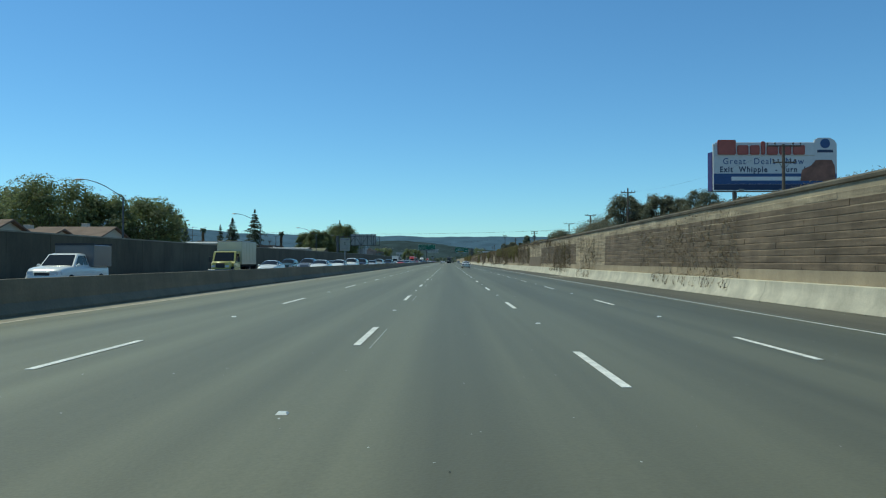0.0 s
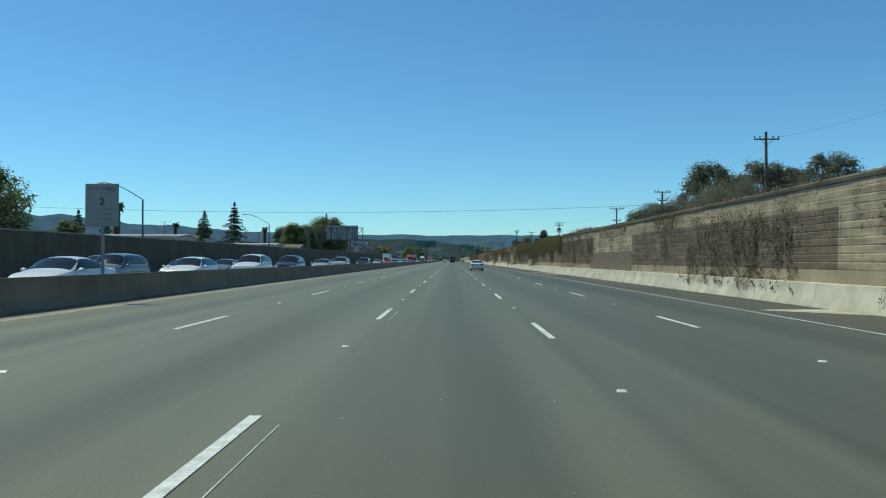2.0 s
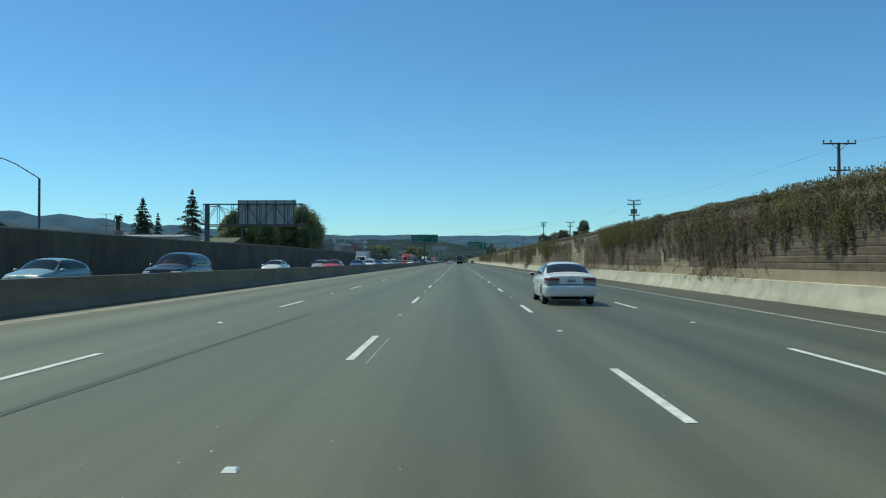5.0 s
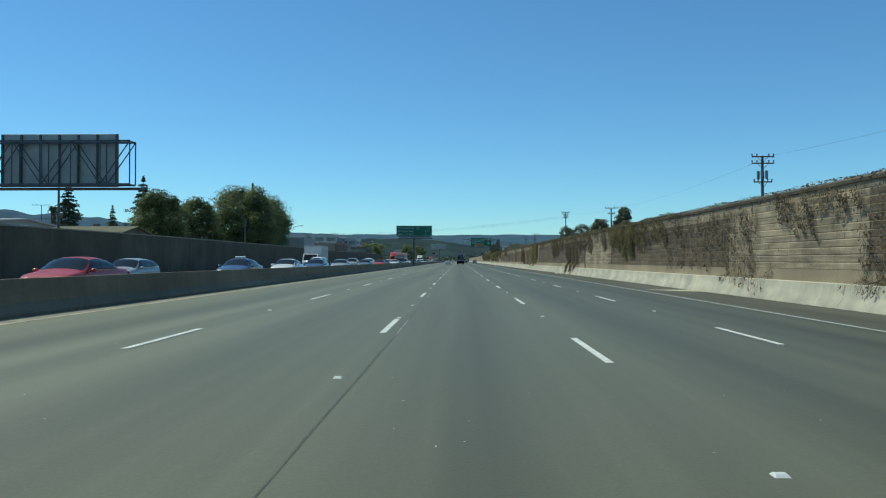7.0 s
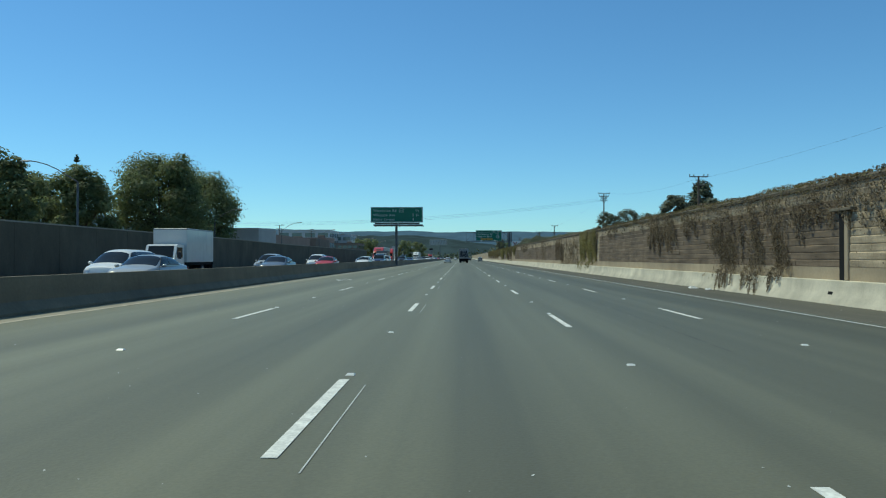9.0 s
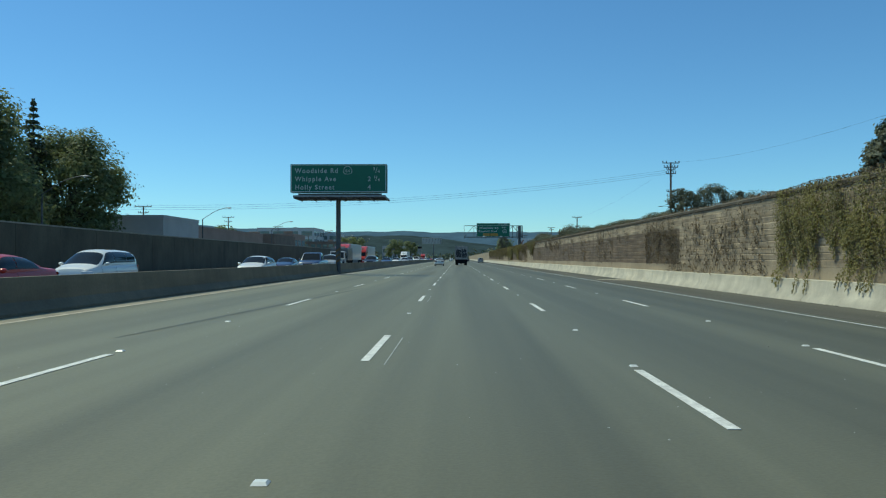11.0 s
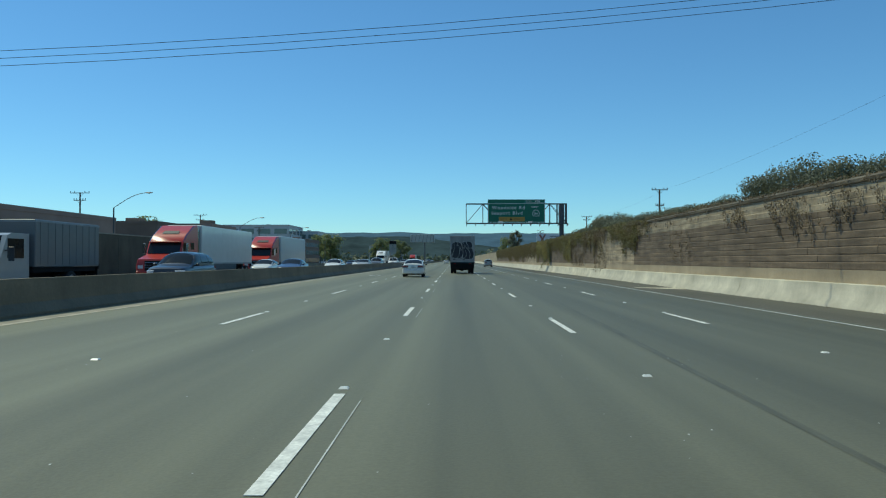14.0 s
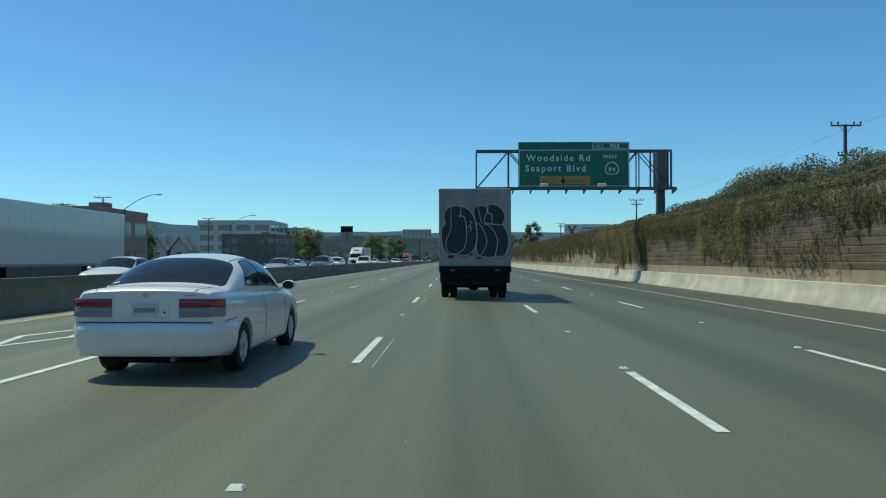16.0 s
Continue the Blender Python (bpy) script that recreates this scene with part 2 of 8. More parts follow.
BOX_REAR = material("soiled_white_truck_box", (0.30, 0.295, 0.28), 0.6, vary=0.2, scale=1.2, fine=10, stretch=(2, 2, 0.4))
GRAFFITI = material("black_spray_paint", (0.022, 0.022, 0.027), 0.55, vary=0.3, scale=3)
GRAFFITI_LINE = material("pale_spray_paint", (0.52, 0.51, 0.49), 0.6, vary=0.15)
GRAFFITI_GREY = material("faded_spray_paint", (0.22, 0.22, 0.23), 0.6, vary=0.3)
ROOF_BROWN = material("brown_roof_shingles", (0.17, 0.115, 0.085), 0.9, vary=0.2, scale=0.8, fine=8, bump=0.3)
ROOF_OLIVE = material("olive_brown_shingles", (0.16, 0.15, 0.085), 0.9, vary=0.2, scale=0.8, fine=8, bump=0.3)
ROOF_PALE = material("pale_roof_membrane", (0.52, 0.50, 0.47), 0.8, vary=0.1, scale=0.4)
STUCCO = material("cream_stucco", (0.50, 0.46, 0.39), 0.9, vary=0.1, scale=0.4)
STUCCO_GREY = material("grey_stucco", (0.40, 0.40, 0.39), 0.9, vary=0.1, scale=0.3)
STUCCO_PINK = material("pinkish_brown_stucco", (0.30, 0.215, 0.175), 0.9, vary=0.12, scale=0.3)
STUCCO_BROWN = material("brown_cladding", (0.16, 0.12, 0.095), 0.85, vary=0.15, scale=0.4)
OFFICE = material("pale_office_cladding", (0.46, 0.48, 0.48), 0.6, vary=0.06, scale=0.2)
OFFICE_GLASS = material("tinted_office_glass", (0.08, 0.12, 0.125), 0.08, vary=0.1, spec=0.8)
BILL_WHITE = material("billboard_vinyl", (0.58, 0.60, 0.61), 0.6, vary=0.05)
BILL_BLUE = material("billboard_blue", (0.035, 0.085, 0.22), 0.6, vary=0.08)
BILL_PURPLE = material("billboard_side_blue", (0.035, 0.035, 0.15), 0.6, vary=0.08)
BILL_RED = material("billboard_red", (0.36, 0.10, 0.08), 0.6, vary=0.08)
BILL_DARK = material("billboard_dark_blue", (0.03, 0.045, 0.10), 0.6, vary=0.08)
BILL_BROWN = material("billboard_brown", (0.22, 0.10, 0.07), 0.6, vary=0.3, scale=1)


def paint(name, colour, coat=0.6):
    return material(name, colour, 0.32, vary=0.04, scale=1.5, fine=20, coat=coat, world_space=False)


CAR = {
    "white": paint("white_car_paint", (0.82, 0.80, 0.74)), "silver": paint("silver_car_paint", (0.37, 0.37, 0.35)),
    "grey": paint("grey_car_paint", (0.14, 0.145, 0.15)), "black": paint("black_car_paint", (0.02, 0.021, 0.024)),
    "blue": paint("blue_car_paint", (0.045, 0.075, 0.16)), "red": paint("red_car_paint", (0.46, 0.035, 0.022), 0.15),
    "green": paint("dark_green_car_paint", (0.03, 0.06, 0.045)), "teal": paint("pale_teal_car_paint", (0.24, 0.36, 0.36)),
    "yellow": paint("yellow_truck_paint", (0.50, 0.44, 0.12)), "cream": paint("cream_truck_box_paint", (0.55, 0.51, 0.38)),
    "taxi": paint("yellow_taxi_paint", (0.55, 0.40, 0.05)), "trailer": paint("white_trailer_paint", (0.62, 0.61, 0.58)),
}


# ---------------------------------------------------------------- mesh tools
class Geo:
    """Collects corners and faces of one mesh."""

    def __init__(self):
        self.v, self.f = [], []

    def add(self, v, f):
        k = len(self.v)
        self.v += [tuple(p) for p in v]
        self.f += [tuple(i + k for i in q) for q in f]
        return self

    def box(self, x0, x1, y0, y1, z0, z1):
        v = [(x, y, z) for x in (x0, x1) for y in (y0, y1) for z in (z0, z1)]
        return self.add(v, [(0, 1, 3, 2), (4, 6, 7, 5), (0, 4, 5, 1), (2, 3, 7, 6), (0, 2, 6, 4), (1, 5, 7, 3)])

    def slab(self, x0, x1, y0, y1, z0, z1, e=0.02):
        """A box with chamfered edges."""
        v, f, c = [], [], ((x0, x1), (y0, y1), (z0, z1))
        index = {}
        for sx in (0, 1):
            for sy in (0, 1):
                for sz in (0, 1):
                    for ax in range(3):
                        p = [c[0][sx], c[1][sy], c[2][sz]]
                        for k, s in enumerate((sx, sy, sz)):
                            if k != ax:
                                p[k] += e if s == 0 else -e
                        index[sx, sy, sz, ax] = len(v)
                        v.append(p)
        for sx in (0, 1):
            for sy in (0, 1):
                for sz in (0, 1):
                    t = tuple(index[sx, sy, sz, a] for a in range(3))
                    f.append(t if (sx + sy + sz) % 2 else t[::-1])
        for ax in range(3):
            b, d = [a for a in range(3) if a != ax]
            for s in (0, 1):
                ring = []
                for sb, sd in ((0, 0), (1, 0), (1, 1), (0, 1)):
                    k = [0, 0, 0]
                    k[ax], k[b], k[d] = s, sb, sd
                    ring.append(index[(*k, ax)])
                f.append(tuple(ring if (s == 1) == (ax != 1) else ring[::-1]))
            for sb in (0, 1):
                for sd in (0, 1):
                    k0, k1 = [0, 0, 0], [0, 0, 0]
                    k0[ax], k1[ax], k0[b], k1[b], k0[d], k1[d] = 0, 1, sb, sb, sd, sd
                    f.append((index[(*k0, b)], index[(*k1, b)], index[(*k1, d)], index[(*k0, d)]))
        return self.add(v, f)

    def prism(self, profile, y0, y1):
        """A profile of (x, z) drawn out along y."""
        n = len(profile)
        v = [(x, y0, z) for x, z in profile] + [(x, y1, z) for x, z in profile]
        f = [(i, (i + 1) % n, (i + 1) % n + n, i + n) for i in range(n)]
        return self.add(v, f + [tuple(range(n - 1, -1, -1)), tuple(range(n, 2 * n))])

    def plate(self, profile, y0, y1):
        return self.prism(profile, y0, y1)

    def layers(self, outline, heights):
        """A plan outline of (x, y), stacked at heights with insets: rows of (z, inset)."""
        cx, cy = sum(p[0] for p in outline) / len(outline), sum(p[1] for p in outline) / len(outline)
        rings = []
        for z, inset in heights:
            ring = []
            for x, y in outline:
                dx, dy = x - cx, y - cy
                l = math.hypot(dx, dy)
                ring.append((x - dx / l * inset, y - dy / l * inset, z))
            rings.append(ring)
        return self.loft(rings)

    def tube(self, a, b, r0, r1=None, n=8):
        a, b = Vector(a), Vector(b)
        r1 = r0 if r1 is None else r1
        d = (b - a).normalized()
        u = d.orthogonal().normalized()
        w = d.cross(u)
        ring = [(math.cos(2 * math.pi * i / n), math.sin(2 * math.pi * i / n)) for i in range(n)]
        v = [a + (u * c + w * s) * r0 for c, s in ring] + [b + (u * c + w * s) * r1 for c, s in ring]
        f = [(i, (i + 1) % n, (i + 1) % n + n, i + n) for i in range(n)]
        return self.add(v, f + [tuple(range(n - 1, -1, -1)), tuple(range(n, 2 * n))])

    def path(self, pts, r, n=6):
        pts, rings = [Vector(p) for p in pts], []
        for i, p in enumerate(pts):
            d = (pts[min(i + 1, len(pts) - 1)] - pts[max(i - 1, 0)]).normalized()
            u = d.cross(Vector((0.31, 0.17, 0.93)) if abs(d.z) < 0.8 else Vector((0.93, 0.31, 0.17))).normalized()
            w = d.cross(u)
            rings.append([p + (u * math.cos(2 * math.pi * k / n) + w * math.sin(2 * math.pi * k / n)) * r for k in range(n)])
        return self.loft(rings)

    def loft(self, rings):
        n = len(rings[0])
        v = [p for ring in rings for p in ring]
        f = [(k * n + i, k * n + (i + 1) % n, (k + 1) * n + (i + 1) % n, (k + 1) * n + i) for k in range(len(rings) - 1) for i in range(n)]
        last = (len(rings) - 1) * n
        return self.add(v, f + [tuple(range(n - 1, -1, -1)), tuple(range(last, last + n))])

    def ball(self, c, r, n=8, m=5):
        v = [(c[0], c[1], c[2] - r[2])]
        for k in range(1, m):
            a = -math.pi / 2 + math.pi * k / m
            v += [(c[0] + r[0] * math.cos(a) * math.cos(2 * math.pi * i / n), c[1] + r[1] * math.cos(a) * math.sin(2 * math.pi * i / n), c[2] + r[2] * math.sin(a)) for i in range(n)]
        v.append((c[0], c[1], c[2] + r[2]))
        f = [(0, 1 + (i + 1) % n, 1 + i) for i in range(n)]
        for k in range(m - 2):
            f += [(1 + k * n + i, 1 + k * n + (i + 1) % n, 1 + (k + 1) * n + (i + 1) % n, 1 + (k + 1) * n + i) for i in range(n)]
        top = 1 + (m - 1) * n
        f += [(top - n + i, top - n + (i + 1) % n, top) for i in range(n)]
        return self.add(v, f)

    def mesh(self, name, mat, smooth=False):
        me = bpy.data.meshes.new(name)
        me.from_pydata([tuple(p) for p in self.v], [], self.f)
        if mat:
            me.materials.append(mat)
        bm = bmesh.new()
        bm.from_mesh(me)
        bmesh.ops.recalc_face_normals(bm, faces=bm.faces)
        bm.to_mesh(me)
        bm.free()
        if smooth:
            me.shade_smooth()
            me.set_sharp_from_angle(angle=radians(38))
        return me


def empty(name, place=(0, 0, 0), turn=0.0):
    ob = new(name)
    ob.matrix_basis = pose(*place, 0, 0, turn)
    ob.empty_display_size = 0.2
    return ob


def part(name, geo, mat, parent, label="", smooth=False):
    ob = new(name, geo.mesh(name, mat, smooth))
    ob.parent = parent
    if label:
        tagged(ob, label)
    return ob


def piece(name, me, parent, place=(0, 0, 0)):
    ob = new(name, me)
    ob.parent = parent
    ob.location = place
    return ob


def solid(name, geo, mat, label, category, kind="", group="", smooth=False):
    return tagged(new(name, geo.mesh(name, mat, smooth)), label, category, group, kind)


def words(name, text, size, mat, parent, x, y, z, align="LEFT", width=1.0, label="", bold=0.0, spacing=1.2):
    """Lettering that faces -y, as a thin mesh."""
    cu = bpy.data.curves.new(name, "FONT")
    cu.body, cu.size, cu.align_x, cu.extrude, cu.offset = text, size, align, 0.008, bold
    cu.space_character = spacing
    tmp = new(name, cu)
    me = bpy.data.meshes.new_from_object(tmp.evaluated_get(bpy.context.evaluated_depsgraph_get()))
    bpy.data.objects.remove(tmp)
    me.materials.clear()
    me.materials.append(mat)
    ob = new(name, me)
    ob.parent = parent
    ob.matrix_basis = pose(x, y, z, 90) @ Matrix.Diagonal((width, 1, 1, 1))
    if label:
        tagged(ob, label)
    return ob


def leaf_mesh(name, points, normals, size, mat, rng, ratio=0.6, loose=0.5, hang=None):
    """Many small leaf blades at the given places. Each blade is two triangles folded along its rib."""
    n = len(points)
    d = rng.normal(size=(n, 3))
    if normals is not None:
        d = d * loose + normals
    d /= np.linalg.norm(d, axis=1, keepdims=True) + 1e-9
    a = np.cross(d, rng.normal(size=(n, 3)))
    if hang is not None:        # blades that hang along one direction
        a = rng.normal(size=(n, 3)) * 0.55 + hang
        a -= d * np.sum(a * d, axis=1, keepdims=True)
    a /= np.linalg.norm(a, axis=1, keepdims=True) + 1e-9
    b = np.cross(d, a)
    s = (size * rng.uniform(0.6, 1.35, n))[:, None]
    v = np.stack([points - a * s, points + b * s * ratio + d * s * 0.15, points + a * s, points - b * s * ratio + d * s * 0.15], 1).reshape(-1, 3)
    f = np.arange(4 * n).reshape(-1, 4)
    me = bpy.data.meshes.new(name)
    me.vertices.add(4 * n)
    me.vertices.foreach_set("co", v.ravel())
    me.loops.add(4 * n)
    me.loops.foreach_set("vertex_index", f.ravel())
    me.polygons.add(n)
    me.polygons.foreach_set("loop_start", np.arange(0, 4 * n, 4))
    me.update(calc_edges=True)
    me.validate()
    me.materials.append(mat)
    return me


# ---------------------------------------------------------------- plan
FALL = 0.0148                       # cross fall of the carriageway
LINES = (-5.24, -1.555, 2.087, 5.738)
FIRST = (31.84, 35.06, 31.19, 34.11)
STEP, DASH = 14.63, 3.45
Y0, Y1 = -60.0, 1500.0
X_MED, X_BAR, X_WALL, X_FAR = -9.72, 12.62, 13.3, -31.5


def gz(x):
    """Height of the pavement at x: the near carriageway falls to the right, the far one to the left."""
    return -FALL * x if x >= -10.4 else FALL * 10.4 + FALL * (x + 10.4)


# ---------------------------------------------------------------- ground and road
ground = Geo().add([(-4500, -1500, -0.62), (4500, -1500, -0.62), (4500, 4800, -0.62), (-4500, 4800, -0.62)], [(0, 1, 2, 3)])
solid("ground", ground, EARTH, "dry brown earth reaching to the horizon", "ground", "structure")
road = tagged(empty("road"), "grey worn asphalt motorway lanes with pale dashes", "road", kind="structure")
edges = (-10.4, *LINES, 9.75)
for k, (a, b) in enumerate(zip(edges, edges[1:])):
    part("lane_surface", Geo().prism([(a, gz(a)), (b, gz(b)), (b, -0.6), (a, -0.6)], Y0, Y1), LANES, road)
solid("road_shoulder", Geo().prism([(9.75, gz(9.75)), (13.4, gz(13.4)), (13.4, -0.6), (9.75, -0.6)], Y0, Y1), SHOULDER,
      "dark asphalt hard shoulder beside the barrier", "shoulder", "structure")
solid("opposite_road", Geo().prism([(X_FAR, gz(X_FAR)), (-10.4, gz(-10.4)), (-10.4, -0.6), (X_FAR, -0.6)], Y0, Y1), ASPHALT,
      "grey asphalt lanes of the opposite carriageway", "road", "structure")

dash_me = Geo().box(-0.06, 0.06, 0, DASH, 0, 0.005).mesh("lane_dash", PAINT_WHITE)
dot_me = Geo().add([(-0.055, -0.055, 0), (0.055, -0.055, 0), (0.055, 0.055, 0), (-0.055, 0.055, 0), (-0.04, -0.03, 0.02), (0.04, -0.03, 0.02), (0.04, 0.03, 0.02), (-0.04, 0.03, 0.02)],
                   [(4, 5, 6, 7), (0, 1, 5, 4), (1, 2, 6, 5), (2, 3, 7, 6), (3, 0, 4, 7)]).mesh("road_marker", CERAMIC)
thin_me = Geo().box(-0.006, 0.006, 0, DASH, 0, 0.003).mesh("guide_mark", PAINT_EDGE)
far = Geo()
rng = random.Random(4)
for line, first in zip(LINES, FIRST):
    for k in range(-3, 80):
        y = first + k * STEP
        if y < 720:
            piece("lane_dash", dash_me, road, (line + rng.uniform(-0.02, 0.02), y, gz(line) + 0.003))
            piece("road_marker", dot_me, road, (line + 0.02, y + DASH + 5.5, gz(line) + 0.003))
            if line == LINES[1]:
                piece("guide_mark", thin_me, road, (line + 0.28, y - 0.35, gz(line) - 0.001))
            if (k + int(first)) % 3 == 0:
                piece("road_marker", dot_me, road, (line + 0.01, y + DASH + 0.35, gz(line) + 0.003))
        else:
            far.box(line - 0.06, line + 0.06, y, y + DASH, gz(line), gz(line) + 0.006)
tagged(part("lane_dash", far, PAINT_WHITE, road), kind="stuff")
part("edge_line", Geo().prism([(9.32, gz(9.32) + 0.005), (9.41, gz(9.41) + 0.005), (9.41, gz(9.41)), (9.32, gz(9.32))], Y0, Y1), PAINT_EDGE, road, "worn white edge line")
part("gutter", Geo().prism([(-9.72, gz(-9.72) + 0.004), (-9.43, gz(-9.43) + 0.004), (-9.43, gz(-9.43)), (-9.72, gz(-9.72))], Y0, Y1), CAP, road, "pale concrete gutter strip")
part("edge_line", Geo().prism([(-9.42, gz(-9.42) + 0.005), (-9.27, gz(-9.27) + 0.005), (-9.27, gz(-9.27)), (-9.42, gz(-9.42))], Y0, Y1), PAINT_YELLOW, road, "faded yellow edge line")


def diamond(y):
    """Carpool diamond painted in the innermost lane."""
    g, w, h, t = Geo(), 0.5, 1.85, 0.13
    x = -7.25
    outer, inner = [(0, -h), (w, 0), (0, h), (-w, 0)], [(0, -h + t * 3.4), (w - t, 0), (0, h - t * 3.4), (-w + t, 0)]
    v = [(x + a, y + b, gz(x + a) + 0.006) for a, b in outer + inner]
    g.add(v, [(i, (i + 1) % 4, (i + 1) % 4 + 4, i + 4) for i in range(4)])
    part("carpool_diamond", g, PAINT_WHITE, road, "white painted carpool diamond")


for y in (156.4, 309.2, 462.0, 615.0):
    diamond(y)


def mark(x0, y0, x1, y1, w, mat, name="skid_mark", seed=0):
    """A dark ribbon on the pavement with an uneven edge."""
    r, g, n = random.Random(seed), Geo(), 14 if abs(y1 - y0) > 4 else 6
    v = []
    for i in range(n + 1):
        t = i / n
        x, y = x0 + (x1 - x0) * t + r.uniform(-0.008, 0.008), y0 + (y1 - y0) * t
        half = w * 0.5 * (0.35 + 0.65 * math.sin(math.pi * t)) * r.uniform(0.8, 1.1)
        v += [(x - half, y, gz(x) + 0.0035), (x + half, y, gz(x) + 0.0035)]
    g.add(v, [(2 * i, 2 * i + 1, 2 * i + 3, 2 * i + 2) for i in range(n)])
    part(name, g, mat, road)


mark(0.85, 119, 0.95, 131, 0.13, SKID, seed=1)
mark(1.22, 119, 1.28, 131, 0.12, SKID, seed=2)
mark(3.1, 121, 2.9, 140, 0.14, SKID, seed=3)
mark(3.5, 118, 3.3, 136, 0.14, SKID, seed=5)
mark(-4.3, 150, -3.9, 176, 0.14, SKID, seed=7)
mark(4.1, 276, 4.5, 296, 0.13, SKID, seed=9)
mark(-1.32, 192, -1.30, 212, 0.05, TAR, "tar_seam", seed=34)
mark(-1.31, 214, -1.27, 236, 0.04, TAR, "tar_seam", seed=35)
mark(-6.1, 330, -4.6, 352, 0.18, SKID, seed=36)
mark(2.6, 398, 3.4, 425, 0.16, SKID, seed=37)
rs = random.Random(12)
# short rubber marks in rows, left by the hopping twin tyres of braking trailers
for y0, y1, xs, gap, length in ((243.2, 257, (2.40, 2.79, 4.47, 4.87), 1.55, 0.8), (362, 376, (2.75, 3.06, 4.66, 4.96), 1.5, 0.8), (62, 76, (4.2, 4.5, 7.45, 7.75), 1.15, 0.6),
                                (126.5, 138, (6.2, 6.46, 8.3, 8.6), 1.6, 1.1), (344, 354, (6.0, 6.3, 8.1), 1.45, 0.6)):
    for x in xs:
        drift = rs.uniform(-0.25, 0.25)
        y = y0 + rs.uniform(0, 0.2)
        while y < y1:
            if rs.random() < 0.88:
                xx = x + drift * (y - y0) / (y1 - y0) + rs.uniform(-0.04, 0.04)
                mark(xx, y, xx + rs.uniform(-0.03, 0.03), y + length * rs.uniform(0.8, 1.2), rs.uniform(0.17, 0.24), SKID if rs.random() < 0.4 else TAR_DARK, "tyre_mark", int(y * 10))
            y += gap * rs.uniform(0.95, 1.05)
for y in (99, 251, 374, 439.5):
    g = Geo().add([(9.9, y + 0.6, gz(9.9) + 0.004), (12.6, y - 1.2, gz(12.6) + 0.004), (12.65, y + 1.5, gz(12.65) + 0.004), (10.4, y + 1.0, gz(10.4) + 0.004)], [(0, 1, 2, 3)])
    part("drain_apron", g, BARRIER, road, "pale concrete drain apron")

# ---------------------------------------------------------------- median barrier
zb = gz(-10.3)
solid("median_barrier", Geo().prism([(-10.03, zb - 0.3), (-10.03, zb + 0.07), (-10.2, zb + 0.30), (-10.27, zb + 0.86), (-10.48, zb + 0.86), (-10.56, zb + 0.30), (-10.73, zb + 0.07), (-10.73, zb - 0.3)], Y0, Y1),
      MEDIAN, "long grey concrete median barrier toned dark for its own shade", "barrier", "structure")

# ---------------------------------------------------------------- shoulder barrier and retaining wall on the sunny side
barrier = tagged(empty("shoulder_barrier"), "pale concrete safety barrier along the hard shoulder", "barrier", kind="structure")
zr = gz(12.7)
profile = [(X_BAR, zr - 0.3), (X_BAR, zr + 0.075), (X_BAR + 0.19, zr + 0.33), (X_BAR + 0.27, zr + 0.81), (X_BAR + 0.29, zr + 0.825), (X_WALL + 0.1, zr + 0.825), (X_WALL + 0.1, zr - 0.3)]
seg = Geo().prism(profile, 0.01, 12.19).mesh("barrier_segment", BARRIER, True)
for k in range(55):
    piece("barrier_segment", seg, barrier, (0, -20 + k * 12.2, 0))
part("barrier_joint", Geo().prism([(x + 0.02, z - 0.01) for x, z in profile[:-2]] + profile[-2:], -20, 651), TAN, barrier, "dark recessed joint filler")
part("barrier_far", Geo().prism(profile, 651.1, Y1), BARRIER, barrier)

wall = solid("retaining_wall", Geo().prism([(X_WALL, -0.6), (X_WALL, 1.10), (X_WALL + 0.06, 1.10), (X_WALL + 0.10, 4.1), (X_WALL + 0.55, 4.1), (X_WALL + 0.6, -0.6)], Y0, Y1),
             TAN, "tan concrete retaining wall with weathered stacked courses", "wall", "structure")
COURSES, COURSE_Z, COURSE_H = 11, 1.10, 0.2735
BAY = 2.44
# stretches of the wall that were painted over, with the height that the paint reaches
COVERED = ((26, 86.8, 9), (101.4, 130.8, 8), (146, 200, 9), (206, 235.5, 10), (248.3, 277.6, 9), (291.13, 338.4, 9), (364, 453.9, 8), (468.6, 522, 9), (541, 640, 9))


def covered(y, course):
    return any(a <= y < b and course < h for a, b, h in COVERED)


def course_profile(k):
    x, z = X_WALL + 0.01 + 0.009 * k, COURSE_Z + k * COURSE_H
    return x, z


def course_mesh(name, mat, length, lean):
    h = COURSE_H - 0.005
    return Geo().prism([(0.10, 0), (0.003 + lean, 0.004), (-0.005 + lean, 0.03), (-0.008 + lean, h * 0.5), (-0.012 + lean, h - 0.036), (0.026 + lean, h), (0.10, h)], 0.001, length - 0.001).mesh(name, mat)


